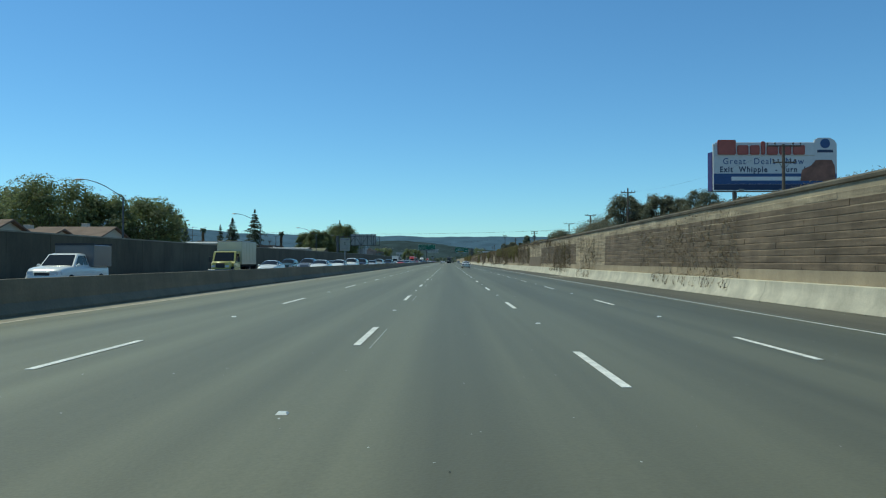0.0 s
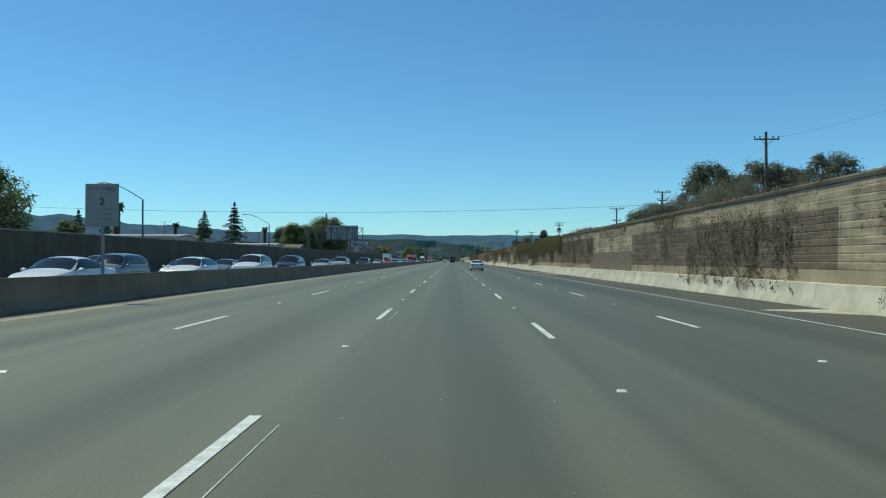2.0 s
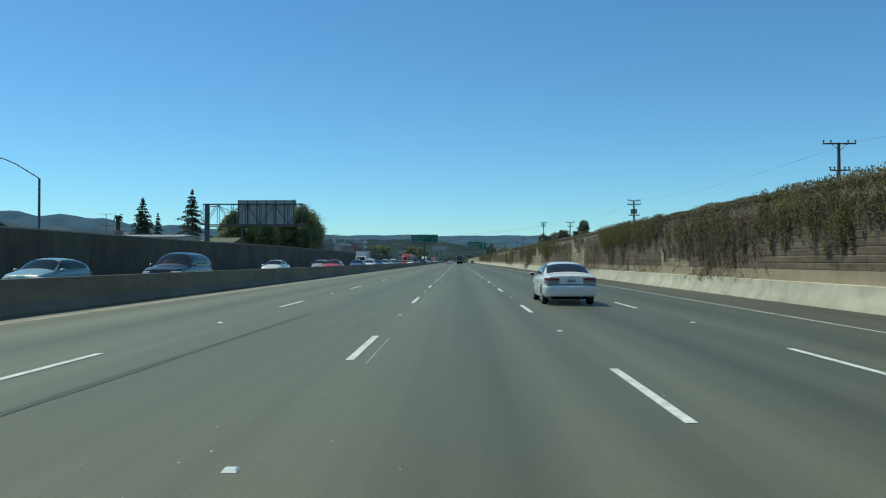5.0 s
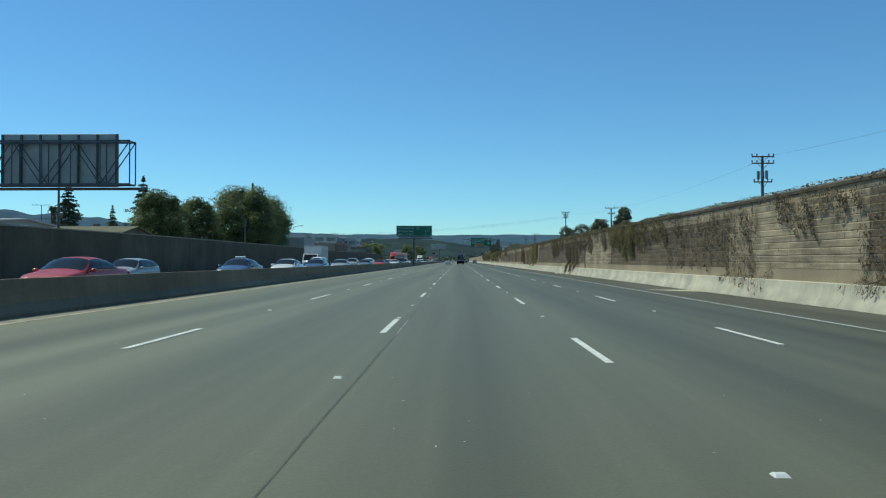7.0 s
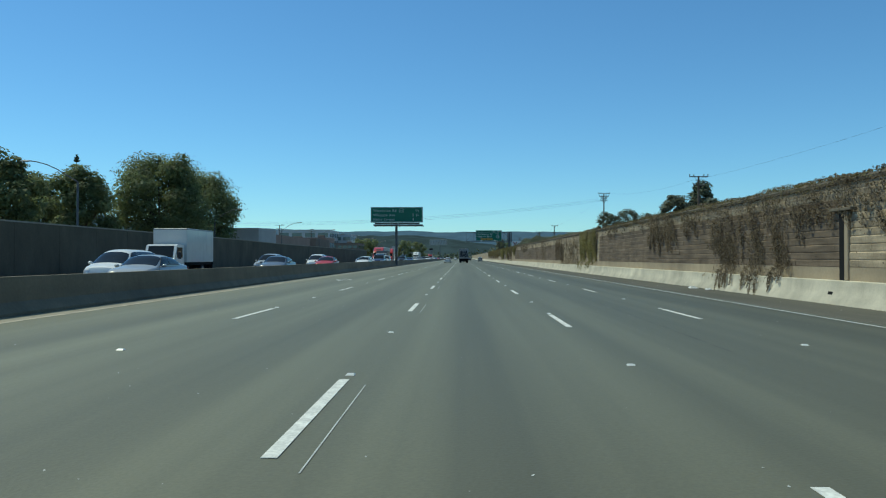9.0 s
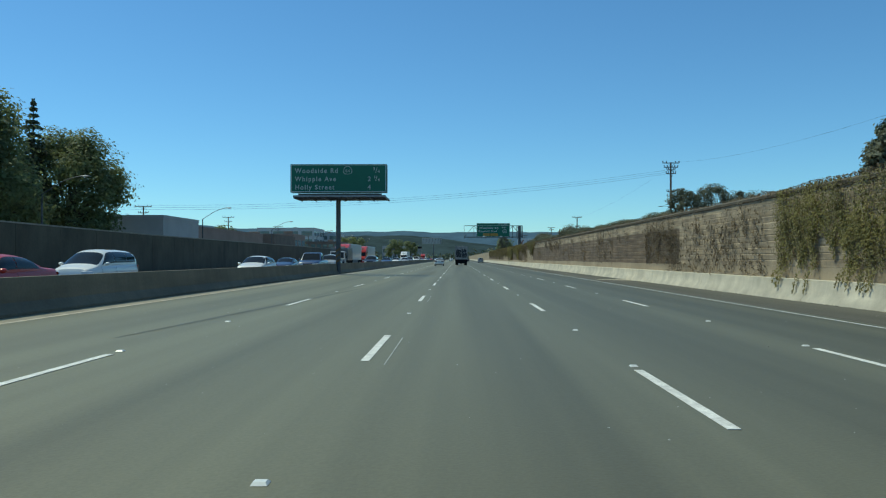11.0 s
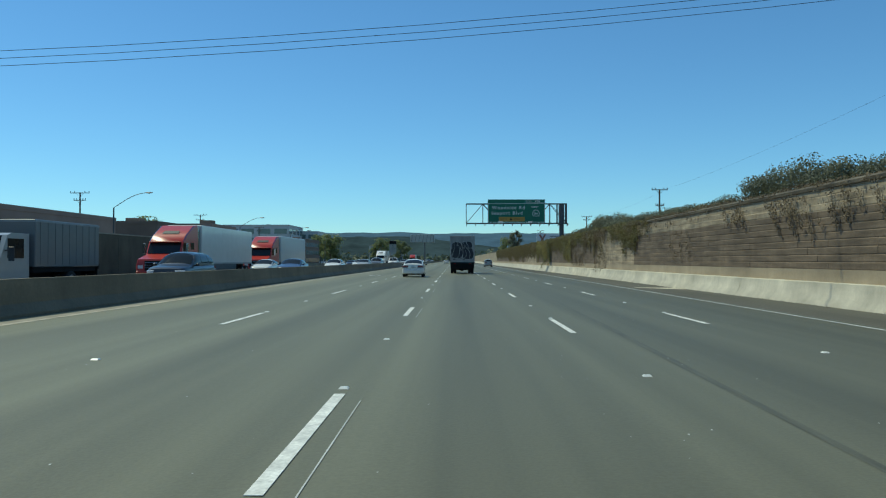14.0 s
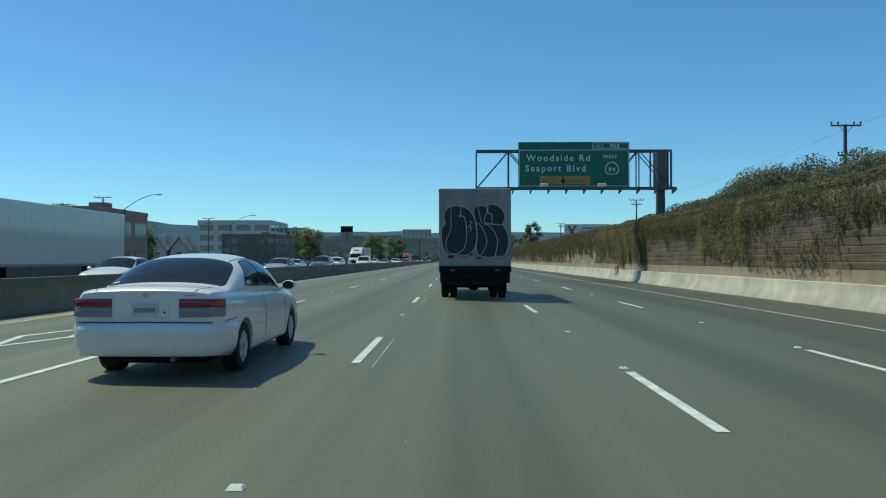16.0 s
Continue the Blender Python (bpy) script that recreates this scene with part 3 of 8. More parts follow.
near = {(m, l): course_mesh("wall_course", (COURSE, COVER)[m], BAY, (0.0, -0.009, 0.007)[l]) for m in (0, 1) for l in range(3)}
rest = {0: Geo(), 1: Geo()}
rc = random.Random(21)
count = 0
for bay in range(int((640 + 20) / BAY)):
    y = -20 + bay * BAY
    for k in range(COURSES):
        x, z = course_profile(k)
        m = 1 if covered(y + BAY * 0.5, k) else 0
        lean = rc.randrange(3)
        y = -20 + bay * BAY + (k * 0.83) % BAY
        cuts = [b for a, c, hh in COVERED for b in (a, c) if y + 0.02 < b < y + BAY - 0.02 and k < hh]
        if cuts:
            h = COURSE_H - 0.005
            for y0, y1 in ((y, cuts[0]), (cuts[0], y + BAY)):
                rest[1 if covered((y0 + y1) / 2, k) else 0].prism([(x + a, z + b) for a, b in ((0.10, 0), (0.003, 0.004), (-0.005, 0.03), (-0.008, h * 0.5), (-0.012, h - 0.036), (0.026, h), (0.10, h))], y0 + 0.001, y1 - 0.001)
            continue
        m = 1 if covered(y + BAY * 0.5, k) else 0
        if 50 <= y < 232 and count < 300:
            piece("wall_course", near[m, lean], wall, (x, y, z + rc.uniform(-0.008, 0.008)))
            count += 1
        else:
            h, o = COURSE_H - 0.005, (0.0, -0.009, 0.007)[lean]
            rest[m].prism([(x + a, z + b) for a, b in ((0.10, 0), (0.003 + o, 0.004), (-0.005 + o, 0.03), (-0.008 + o, h * 0.5), (-0.012 + o, h - 0.036), (0.026 + o, h), (0.10, h))], y + 0.001, y + BAY - 0.001)
for m in (0, 1):
    tagged(part("wall_course", rest[m], (COURSE, COVER)[m], wall), kind="stuff")
part("wall_cap", Geo().prism([(X_WALL + 0.02, 4.09), (X_WALL + 0.0, 4.2), (X_WALL + 0.15, 4.29), (X_WALL + 0.7, 4.3), (X_WALL + 0.7, 4.0), (X_WALL + 0.2, 4.0)], Y0, 700), CAP_DARK, wall, "weathered earth-stained coping")
part("cover_paint", Geo().box(X_WALL - 0.026, X_WALL + 0.02, 131, 147.2, 0.66, 2.1), COVER_TAN, wall, "smooth brown cover paint")
part("wall_post", Geo().slab(X_WALL - 0.05, X_WALL + 0.1, 290.5, 290.76, 0.64, 3.08, 0.02), TAN, wall, "narrow concrete pilaster beside a drain slot")
# Black strip on the wall face paints the shaded inside of a slot.
part("slot_shade_strip", Geo().box(X_WALL - 0.035, X_WALL + 0.1, 290.77, 291.12, 0.64, 3.1), BLACK, wall, "black strip in place of a shaded drain slot")
part("lintel", Geo().slab(X_WALL - 0.16, X_WALL + 0.1, 290.1, 291.6, 3.09, 3.2, 0.02), CAP_DARK, wall, "stained concrete lintel")
for z0, z1, y0 in ((0.33, 0.46, 290.7), (0.55, 0.66, 290.85)):
    part("tar_patch", Geo().add([(X_BAR + 0.12 + z * 0.2, y, z - 0.19) for y, z in ((y0, z0), (y0 + 0.35, z0), (y0 + 0.35, z1), (y0, z1))], [(0, 1, 2, 3)]), BLACK, wall)
for pts in (((10.75, 172.6), (10.6, 169.3), (11.9, 168.1), (12.55, 167.8), (12.58, 170.1), (11.9, 170.6), (11.5, 171.4)), ((11.3, 171.9), (12.1, 171.0), (12.6, 170.6), (12.6, 173.6)),
            ((10.8, 164.3), (10.98, 162.2), (10.85, 160.3), (11.1, 159.5), (12.0, 159.6), (12.2, 160.9), (11.5, 162.4)), ((11.4, 163.5), (12.3, 161.6), (12.35, 159.3), (12.6, 158.9), (12.6, 164.4))):
    g = Geo()
    edge = []
    rp = random.Random(int(pts[0][1] * 10))
    for (xa, ya), (xb, yb) in zip(pts, pts[1:] + pts[:1]):
        for q in range(5):
            xx = xa + (xb - xa) * q / 5 + rp.uniform(-0.05, 0.05)
            edge.append((min(xx, X_BAR - 0.005), ya + (yb - ya) * q / 5 + rp.uniform(-0.12, 0.12)))
    g.add([(xx, yy, gz(xx) + 0.005) for xx, yy in edge], [tuple(range(len(edge)))])
    part("silt_patch", g, PALE_PATCH, road, "pale patch on the shoulder")
for y0, y1, z0, z1 in ((141.7, 144.0, 0.17, 0.155), (139.8, 141.0, 0.185, 0.175), (146.2, 147.2, 0.17, 0.16), (147.9, 150.0, 0.12, 0.10)):
    g, line = Geo(), []
    for q in range(7):
        yy, zz = y0 + (y1 - y0) * q / 6, z0 + (z1 - z0) * q / 6
        half = 0.014 + 0.007 * math.sin(q * 2.1 + y0)
        for z in (zz - half, zz + half):
            face = 0.19 * (z - zr - 0.075) / 0.255 if z < zr + 0.33 else 0.19 + 0.08 * (z - zr - 0.33) / 0.48
            line.append((X_BAR + face - 0.006, yy, z))
    g.add(line, [(2 * q, 2 * q + 1, 2 * q + 3, 2 * q + 2) for q in range(6)])
    part("scuff", g, SKID, barrier, "dark scrape mark on the concrete")


def litter(x, y, size, seed):
    """A crumpled pale sheet of plastic."""
    r, g, n = random.Random(seed), Geo(), 7
    g.add([(x + size * (i / n - 0.5) + r.uniform(-0.05, 0.05), y + size * 1.6 * (j / n - 0.5) + r.uniform(-0.08, 0.08), gz(x) + 0.01 + size * 0.3 * r.random() * (0 < i < n and 0 < j < n)) for j in range(n + 1) for i in range(n + 1)],
          [(j * (n + 1) + i, j * (n + 1) + i + 1, (j + 1) * (n + 1) + i + 1, (j + 1) * (n + 1) + i) for j in range(n) for i in range(n)])
    return solid("litter", g, SIGN_WHITE, "crumpled pale plastic sheet lying beside the barrier", "litter", "")


litter(12.0, 304.0, 0.42, 3)
litter(12.3, 302.4, 0.26, 4)
bank = Geo().add([(X_WALL + 0.6, Y0, 4.1), (X_WALL + 0.6, Y1, 4.1), (26, Y1, 4.6), (26, Y0, 4.6), (70, Y0, 2.0), (70, Y1, 2.0), (160, Y0, -0.6), (160, Y1, -0.6)], [(0, 1, 2, 3), (3, 2, 5, 4), (4, 5, 7, 6)])
solid("embankment", bank, EARTH, "dry earth bank behind the retaining wall", "embankment", "structure")

# ---------------------------------------------------------------- far wall of the opposite carriageway
def far_top(y):
    """Height of the sound wall, which rises and falls gently along the road."""
    return float(np.interp(y, (120, 170, 245, 285, 365, 395), (3.66, 3.82, 3.86, 4.05, 4.06, 3.88)))


def along(front, back, low, high):
    """A bar that follows the top of the sound wall."""
    g, ys = Geo(), [Y0] + [-20 + 6 * k for k in range(90)]
    v = []
    for y in ys:
        t = far_top(y)
        v += [(front, y, low(t)), (front, y, high(t)), (back, y, high(t)), (back, y, low(t))]
    f = [(4 * k + a, 4 * k + (a + 1) % 4, 4 * k + 4 + (a + 1) % 4, 4 * k + 4 + a) for k in range(len(ys) - 1) for a in range(4)]
    return g.add(v, f + [(0, 3, 2, 1), tuple(len(v) - 4 + a for a in range(4))])


far_wall = solid("sound_wall", along(X_FAR, X_FAR - 0.3, lambda t: -0.6, lambda t: t - 0.11), WALL_DARK, "long grey block sound wall toned dark for its shade", "wall", "structure")
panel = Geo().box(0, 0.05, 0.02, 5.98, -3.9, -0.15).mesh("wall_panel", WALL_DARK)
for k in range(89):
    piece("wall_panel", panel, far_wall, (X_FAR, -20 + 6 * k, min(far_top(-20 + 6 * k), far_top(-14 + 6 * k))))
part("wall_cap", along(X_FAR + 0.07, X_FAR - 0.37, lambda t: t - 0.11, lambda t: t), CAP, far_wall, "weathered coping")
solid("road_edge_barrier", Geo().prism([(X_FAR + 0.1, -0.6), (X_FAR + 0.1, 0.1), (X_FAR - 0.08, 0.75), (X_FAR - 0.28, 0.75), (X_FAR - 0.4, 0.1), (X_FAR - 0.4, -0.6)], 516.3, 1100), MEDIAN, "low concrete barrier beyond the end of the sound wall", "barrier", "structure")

# ---------------------------------------------------------------- ivy and weeds on the retaining wall
def ivy(y0, y1, top, low, cover, leaf_mat, seed, label, slant=0.3, long=0.3, reach=0.2, fine=1.0):
    """Ivy that hangs down the wall in tapering tassels: stems from above, leaves along them that point downward."""
    r = np.random.default_rng(seed)
    n = max(2, int((y1 - y0) * 7.2 * cover * min(1.0, cover + 0.1)))
    pts, stems = [], Geo()
    span = top - low
    count = max(3, int((y1 - y0) * 0.9))
    depth = r.uniform(0.55, 1.0, count)
    for k in range(n):
        y = y0 + (y1 - y0) * float(np.clip((k + r.uniform(-0.5, 1.5)) / n, 0, 1))
        h = min(count - 1, int((y - y0) / (y1 - y0) * count))
        start = top - span * (0.0 if r.uniform() < 0.35 else r.uniform(0, 0.55))
        end = top - span * depth[h] * (r.uniform(0.85, 1.05) if r.uniform() < long else r.uniform(0.35, 0.8))
        if end > start - 0.35:
            end = start - r.uniform(0.35, 0.6)
        length = start - end
        lean = -slant * r.uniform(0.3, 1.5)
        wide = r.uniform(0.08, 0.2) + 0.03 * length
        m = int(78 * fine * length * (0.6 + 3.0 * wide))
        t = r.uniform(0, 1, m) ** 0.9
        body = (1 - t) ** 0.45 * (0.55 + 0.45 * np.sin(np.minimum(t * 2.2 + 0.5, 1.6)))
        yy = y + lean * length * t + 0.06 * np.sin(t * 7 + k) + r.normal(0, 1, m) * wide * body
        z = start - length * t + r.normal(0, 0.03, m)
        bulge = (0.06 + reach * np.sin(np.clip(t, 0, 1) * 2.6 + 0.35) * r.uniform(0.4, 1.0)) * (0.4 + 0.6 * np.exp(-((z - 4.3) / 2.2) ** 2))
        x = X_WALL - bulge * r.uniform(0.25, 1.0, m) - 0.02
        x = np.where(z < 1.25, np.minimum(x, X_WALL - 0.45 * np.clip((1.25 - z) / 0.45, 0, 1) - 0.26 * np.clip(0.75 - z, 0, 1)), x)
        pts.append(np.stack([x, yy, z], 1))
        stems.path([(X_WALL - 0.05, y + lean * length * q / 5 + 0.06 * math.sin(q * 1.4 + k), max(start - length * 0.9 * q / 5, 0.95)) for q in range(6)], 0.007, 3)
    pts = np.concatenate(pts)
    ob = tagged(empty("ivy"), label, "ivy", kind="stuff")
    lv = new("leaves", leaf_mesh("leaves", pts, np.tile([-0.85, -0.15, 0.35], (len(pts), 1)), 0.042 / fine ** 0.55, leaf_mat, r, 0.55, 0.42, np.array([0.0, -0.25, -1.0])))
    lv.parent = ob
    tagged(lv, kind="stuff")
    tagged(part("stems", stems, STEM, ob), kind="stuff")
    return ob


def dead_vine(y0, y1, top, low, cover, seed, leafy=0.15):
    """A net of bare grey twigs that clings to the wall, with a few dry leaves left on it."""
    r = np.random.default_rng(seed)
    twigs, pts = Geo(), []
    for k in range(int((y1 - y0) * (top - low) * cover * 7)):
        y, z = float(r.uniform(y0, y1)), float(low + (top - low) * r.uniform(0.1, 1.0))
        go, line = float(r.normal(-0.1, 0.5)), []
        for q in range(int(r.integers(5, 12))):
            out = 0.035 if z > 0.72 else 0.43 + 0.26 * (0.75 - z)
            line.append((X_WALL - out - 0.04 * r.uniform(), y, z))
            go = 0.75 * go + float(r.normal(-0.04, 0.28))
            y, z = y + 0.16 * go, z - 0.16 * float(r.uniform(0.35, 1.0))
            if z < low - 0.1 or z < -0.1:
                break
            if r.uniform() < leafy:
                pts.append((line[-1][0] - 0.03, y, z))
        if len(line) > 2:
            twigs.path(line, float(r.uniform(0.004, 0.008)), 3)
    ob = tagged(empty("dead_vine"), "leafless grey vine twigs matted on the wall", "vine", kind="stuff")
    tagged(part("twigs", twigs, IVY_DEAD, ob), kind="stuff")
    if pts:
        pts = np.repeat(np.array(pts), 5, 0) + r.normal(0, 0.045, (len(pts) * 5, 3)) * [0.2, 1, 1]
        lv = new("leaves", leaf_mesh("leaves", pts, np.tile([-0.9, 0, 0.3], (len(pts), 1)), 0.05, IVY_DRY, r, 0.5, 0.4, np.array([0, -0.2, -1.0])))
        lv.parent = ob
        tagged(lv, kind="stuff")
    return ob


DRY, GREEN, THIN = "dry brown ivy hanging in tassels over the wall", "green and olive ivy curtain spilling over the wall", "thin straggling ivy strands on the wall"
GOLD = "yellow-green ivy curtain hanging down to the barrier"
for k, row in enumerate((
    (57, 70, 3.9, 0.25, 0.9), (71, 75, 3.7, 1.1, 0.7), (91, 98, 3.95, -0.1, 0.8), (98, 103, 4.0, 2.4, 0.4), (104.5, 118, 3.9, 0.35, 1.0), (119, 131, 3.3, 0.8, 0.35),
    (145.6, 149, 3.9, 0.9, 1.3), (148.5, 157, 3.6, 1.0, 0.8), (156, 167, 3.4, 0.7, 0.7), (189, 200, 2.2, 0.5, 0.8), (206, 228, 2.4, 0.7, 0.7),
    (227.5, 236, 4.0, 0.5, 1.4), (234, 236, 2.6, 0.4, 1.5), (242.9, 244.9, 1.6, 0.1, 1.0), (245, 248.8, 4.1, 0.4, 1.7), (248.5, 259.5, 4.0, 1.0, 0.9), (296, 305, 3.0, 0.4, 0.4),
    (351, 366, 3.9, 0.7, 0.8), (364.5, 372.5, 3.9, 1.2, 1.5), (384, 391, 3.8, 1.0, 0.35), (475, 484, 3.3, 0.9, 0.9), (464, 470, 3.0, 0.5, 0.5), (440, 446, 3.5, 1.4, 0.3))):
    dead_vine(*row, 700 + k, 0.3 if 100 < row[0] < 110 or row[0] > 350 else 0.12)
for k, (a, b, top, low, cover, mat, lab, slant) in enumerate((
    (91.5, 97, 3.6, 0.1, 0.12, IVY_DRY, THIN, 0.3), (105, 113.5, 3.6, 0.3, 0.28, IVY_OLIVE, THIN, 0.2), (119.5, 124.5, 4.3, 3.1, 0.8, IVY_DRY, DRY, 0.2), (121.5, 123, 3.6, 0.7, 0.3, IVY_DRY, THIN, 0.2),
    (132, 142, 4.28, 3.4, 0.5, IVY_DRY, DRY, 0.1), (145.7, 148.6, 3.8, 1.1, 0.5, IVY_OLIVE, THIN, 0.1), (149, 156, 4.2, 2.4, 0.35, IVY_DRY, THIN, 0.2), (156.5, 166.5, 4.3, 0.9, 0.5, IVY_DRY, DRY, 0.15),
    (166, 190, 4.5, 1.5, 1.3, IVY_GREEN, GREEN, 0.15), (173, 176, 3.5, 0.6, 0.8, IVY_GREEN, GREEN, 0.1), (182, 185, 3.5, 0.8, 0.7, IVY_GREEN, GREEN, 0.1), (189, 206, 4.3, 0.2, 0.9, IVY_DRY, DRY, 0.15), (192, 203, 4.3, 1.2, 0.6, IVY_GREEN, GREEN, 0.15),
    (205.5, 227, 4.55, 1.9, 1.35, IVY_GREEN, GREEN, 0.15), (207, 227, 4.3, 1.7, 0.5, IVY_DRY, DRY, 0.15), (221, 223.2, 3.2, 0.6, 1.0, IVY_DRY, DRY, 0.1), (216.5, 218.5, 3.0, 0.7, 0.8, IVY_DRY, DRY, 0.1), (228, 229.5, 3.3, 2.2, 0.7, IVY_DRY, DRY, 0.1),
    (236.1, 237.6, 4.0, 2.85, 0.9, IVY_DRY, DRY, 0.5), (237.8, 239, 4.1, 3.1, 0.9, IVY_DRY, DRY, 0.4), (239.6, 242.7, 4.2, 2.0, 0.85, IVY_DRY, DRY, 0.4), (245.3, 248.5, 4.2, 1.2, 0.4, IVY_DRY, THIN, 0.2), (249, 259.5, 4.2, 1.2, 0.35, IVY_DRY, THIN, 0.2),
    (259.5, 269, 4.3, 1.8, 0.8, IVY_OLIVE, GREEN, 0.3), (268.5, 272.3, 4.32, 1.2, 1.3, IVY_GREEN, GREEN, 0.35), (272, 277.6, 4.32, 1.5, 1.2, IVY_GREEN, GREEN, 0.35),
    (279, 281.8, 4.15, 2.2, 0.9, IVY_DRY, DRY, 0.5), (282.9, 284.9, 4.1, 2.45, 0.6, IVY_DRY, DRY, 0.5), (286.5, 291.4, 4.2, 1.4, 0.8, IVY_DRY, DRY, 0.9), (291.5, 295.5, 4.25, 1.9, 0.9, IVY_DRY, DRY, 0.3),
    (296, 305.6, 4.2, 0.3, 0.72, IVY_DRY, DRY, 0.35), (306.6, 310.5, 4.15, 2.2, 0.8, IVY_DRY, DRY, 0.2), (311.4, 318.6, 4.25, 1.5, 1.0, IVY_DRY, DRY, 0.2), (319, 337, 4.25, 3.1, 0.3, IVY_DRY, THIN, 0.2), (330, 334, 4.2, 2.5, 0.4, IVY_DRY, THIN, 0.2),
    (339.5, 349.5, 4.32, 0.0, 1.6, IVY_YELLOW, "yellow-green ivy bush hanging down the wall", 0.1), (352, 364, 4.1, 1.2, 0.18, IVY_DRY, THIN, 0.3), (365, 372, 4.15, 1.4, 0.55, IVY_DRY, DRY, 0.3),
    (377, 382, 4.15, 2.2, 0.3, IVY_DRY, THIN, 0.3), (384.5, 391, 4.15, 2.6, 0.35, IVY_DRY, THIN, 0.2), (386, 388, 3.3, 0.7, 0.4, IVY_DRY, THIN, 0.2), (400.2, 401.2, 3.7, 2.3, 0.5, IVY_DRY, THIN, 1.2), (397.6, 399.2, 2.6, 0.4, 0.55, IVY_DRY, DRY, 0.45),
    (406.2, 407.5, 4.0, 3.0, 0.6, IVY_DRY, THIN, 0.4), (410, 414, 2.9, 1.25, 0.35, IVY_DRY, THIN, 0.2), (417, 424.5, 4.15, 2.0, 0.45, IVY_DRY, DRY, 0.2), (425.6, 429.6, 4.1, 1.9, 0.6, IVY_DRY, DRY, 0.7), (432.2, 434.6, 4.15, 2.9, 0.7, IVY_DRY, DRY, 0.5), (436, 449, 4.2, 3.4, 0.2, IVY_DRY, THIN, 0.3),
    (449, 452.6, 4.25, 2.7, 0.8, IVY_OLIVE, DRY, 0.3), (452.4, 454.7, 4.32, 1.8, 1.3, IVY_GREEN, GREEN, 0.3), (454.5, 457.8, 4.38, 1.4, 1.4, IVY_GREEN, GREEN, 0.35), (457.5, 463, 4.38, 2.4, 1.2, IVY_GREEN, GREEN, 0.4), (464.5, 470, 4.28, 2.9, 0.9, IVY_DRY, DRY, 0.6), (466.8, 468.6, 3.6, 0.6, 0.8, IVY_OLIVE, GREEN, 0.7),
    (468.5, 476, 4.32, 1.6, 1.0, IVY_OLIVE, GREEN, 0.2), (476, 503, 4.38, 2.5, 1.2, IVY_GREEN, GREEN, 0.2), (484.2, 490.8, 4.2, 0.0, 1.0, IVY_YELLOW, GOLD, 0.25), (491, 503, 4.2, 1.9, 0.6, IVY_GREEN, GREEN, 0.2),
    (503, 520, 4.38, 0.05, 1.3, IVY_YELLOW, GOLD, 0.2), (520, 584, 4.35, 0.9, 1.25, IVY_OLIVE, GREEN, 0.2), (584, 640, 4.35, 1.3, 0.9, IVY_OLIVE, GREEN, 0.2))):
    ivy(a, b, top, low, cover, mat, 100 + k, lab, slant, reach=0.42 if mat in (IVY_GREEN, IVY_YELLOW) else 0.2, fine=1.0 if a < 519 else 0.3)

# separate tassels that hang down over the barrier
for k, (a, b, top, low, slant) in enumerate(((301.6, 303.2, 2.5, -0.75, 0.3), (298.3, 299.8, 2.6, -0.75, 0.35), (295.6, 297.0, 2.6, -0.75, 0.35), (303.4, 304.6, 3.4, 1.1, 0.2))):
    ivy(a, b, top, low, 0.9, IVY_DRY, 180 + k, DRY, slant, 0.9, 0.16)

# matted growth that lies over the coping
for k, (a, b, per, mat, thick) in enumerate(((56, 66, 40, IVY_DRY, 0.12), (102, 122, 70, IVY_DRY, 0.16), (122, 146, 30, IVY_DRY, 0.1), (146, 166, 90, IVY_DRY, 0.2), (164, 206, 150, IVY_GREEN, 0.24), (186, 230, 110, IVY_DRY, 0.22),
                                             (206, 228, 130, IVY_GREEN, 0.24), (230, 258, 60, IVY_DRY, 0.14), (256, 292, 130, IVY_DRY, 0.22), (258, 335, 90, IVY_GREEN, 0.2), (290, 352, 120, IVY_DRY, 0.24),
                                             (352, 424, 45, IVY_DRY, 0.15), (424, 476, 90, IVY_DRY, 0.22), (450, 640, 130, IVY_GREEN, 0.3))):
    r = np.random.default_rng(300 + k)
    n = int((b - a) * per)
    yy = r.uniform(a, b, n)
    swell = 0.55 + 0.45 * np.sin(yy * 0.83 + k) * np.sin(yy * 0.31)
    q = r.uniform(0, 1, n)
    xx = X_WALL - 0.16 + 0.75 * q + r.normal(0, 0.05, n)
    zz = 4.28 + thick * swell * np.sin(np.clip(q, 0.08, 1) * math.pi) * r.uniform(0.2, 1.3, n) - 0.75 * (q < 0.22) * r.uniform(0, 1, n) * swell
    mat_ob = new("ivy_mat", leaf_mesh("ivy_mat", np.stack([xx, yy, zz], 1), np.tile([-0.6, 0, 0.7], (n, 1)), 0.05, mat, r))
    tagged(mat_ob, "matted ivy lying over the top of the wall", "ivy", kind="stuff")

r = np.random.default_rng(7)
n = 15000
yy = r.uniform(20, 640, n)
clump = 0.35 + 0.65 * (np.sin(yy * 0.9) * np.sin(yy * 0.23 + 1) > 0.05)
zz = 4.27 + np.abs(r.normal(0, 0.07, n)) * clump
pts = np.stack([X_WALL + 0.35 + r.normal(0, 0.2, n), yy, zz], 1)
ob = new("weeds", leaf_mesh("weeds", pts, np.tile([0.6, 0, 0.1], (n, 1)), 0.055, WEED, r, 0.25))
tagged(ob, "dry weeds along the top of the wall", "weeds", kind="stuff")


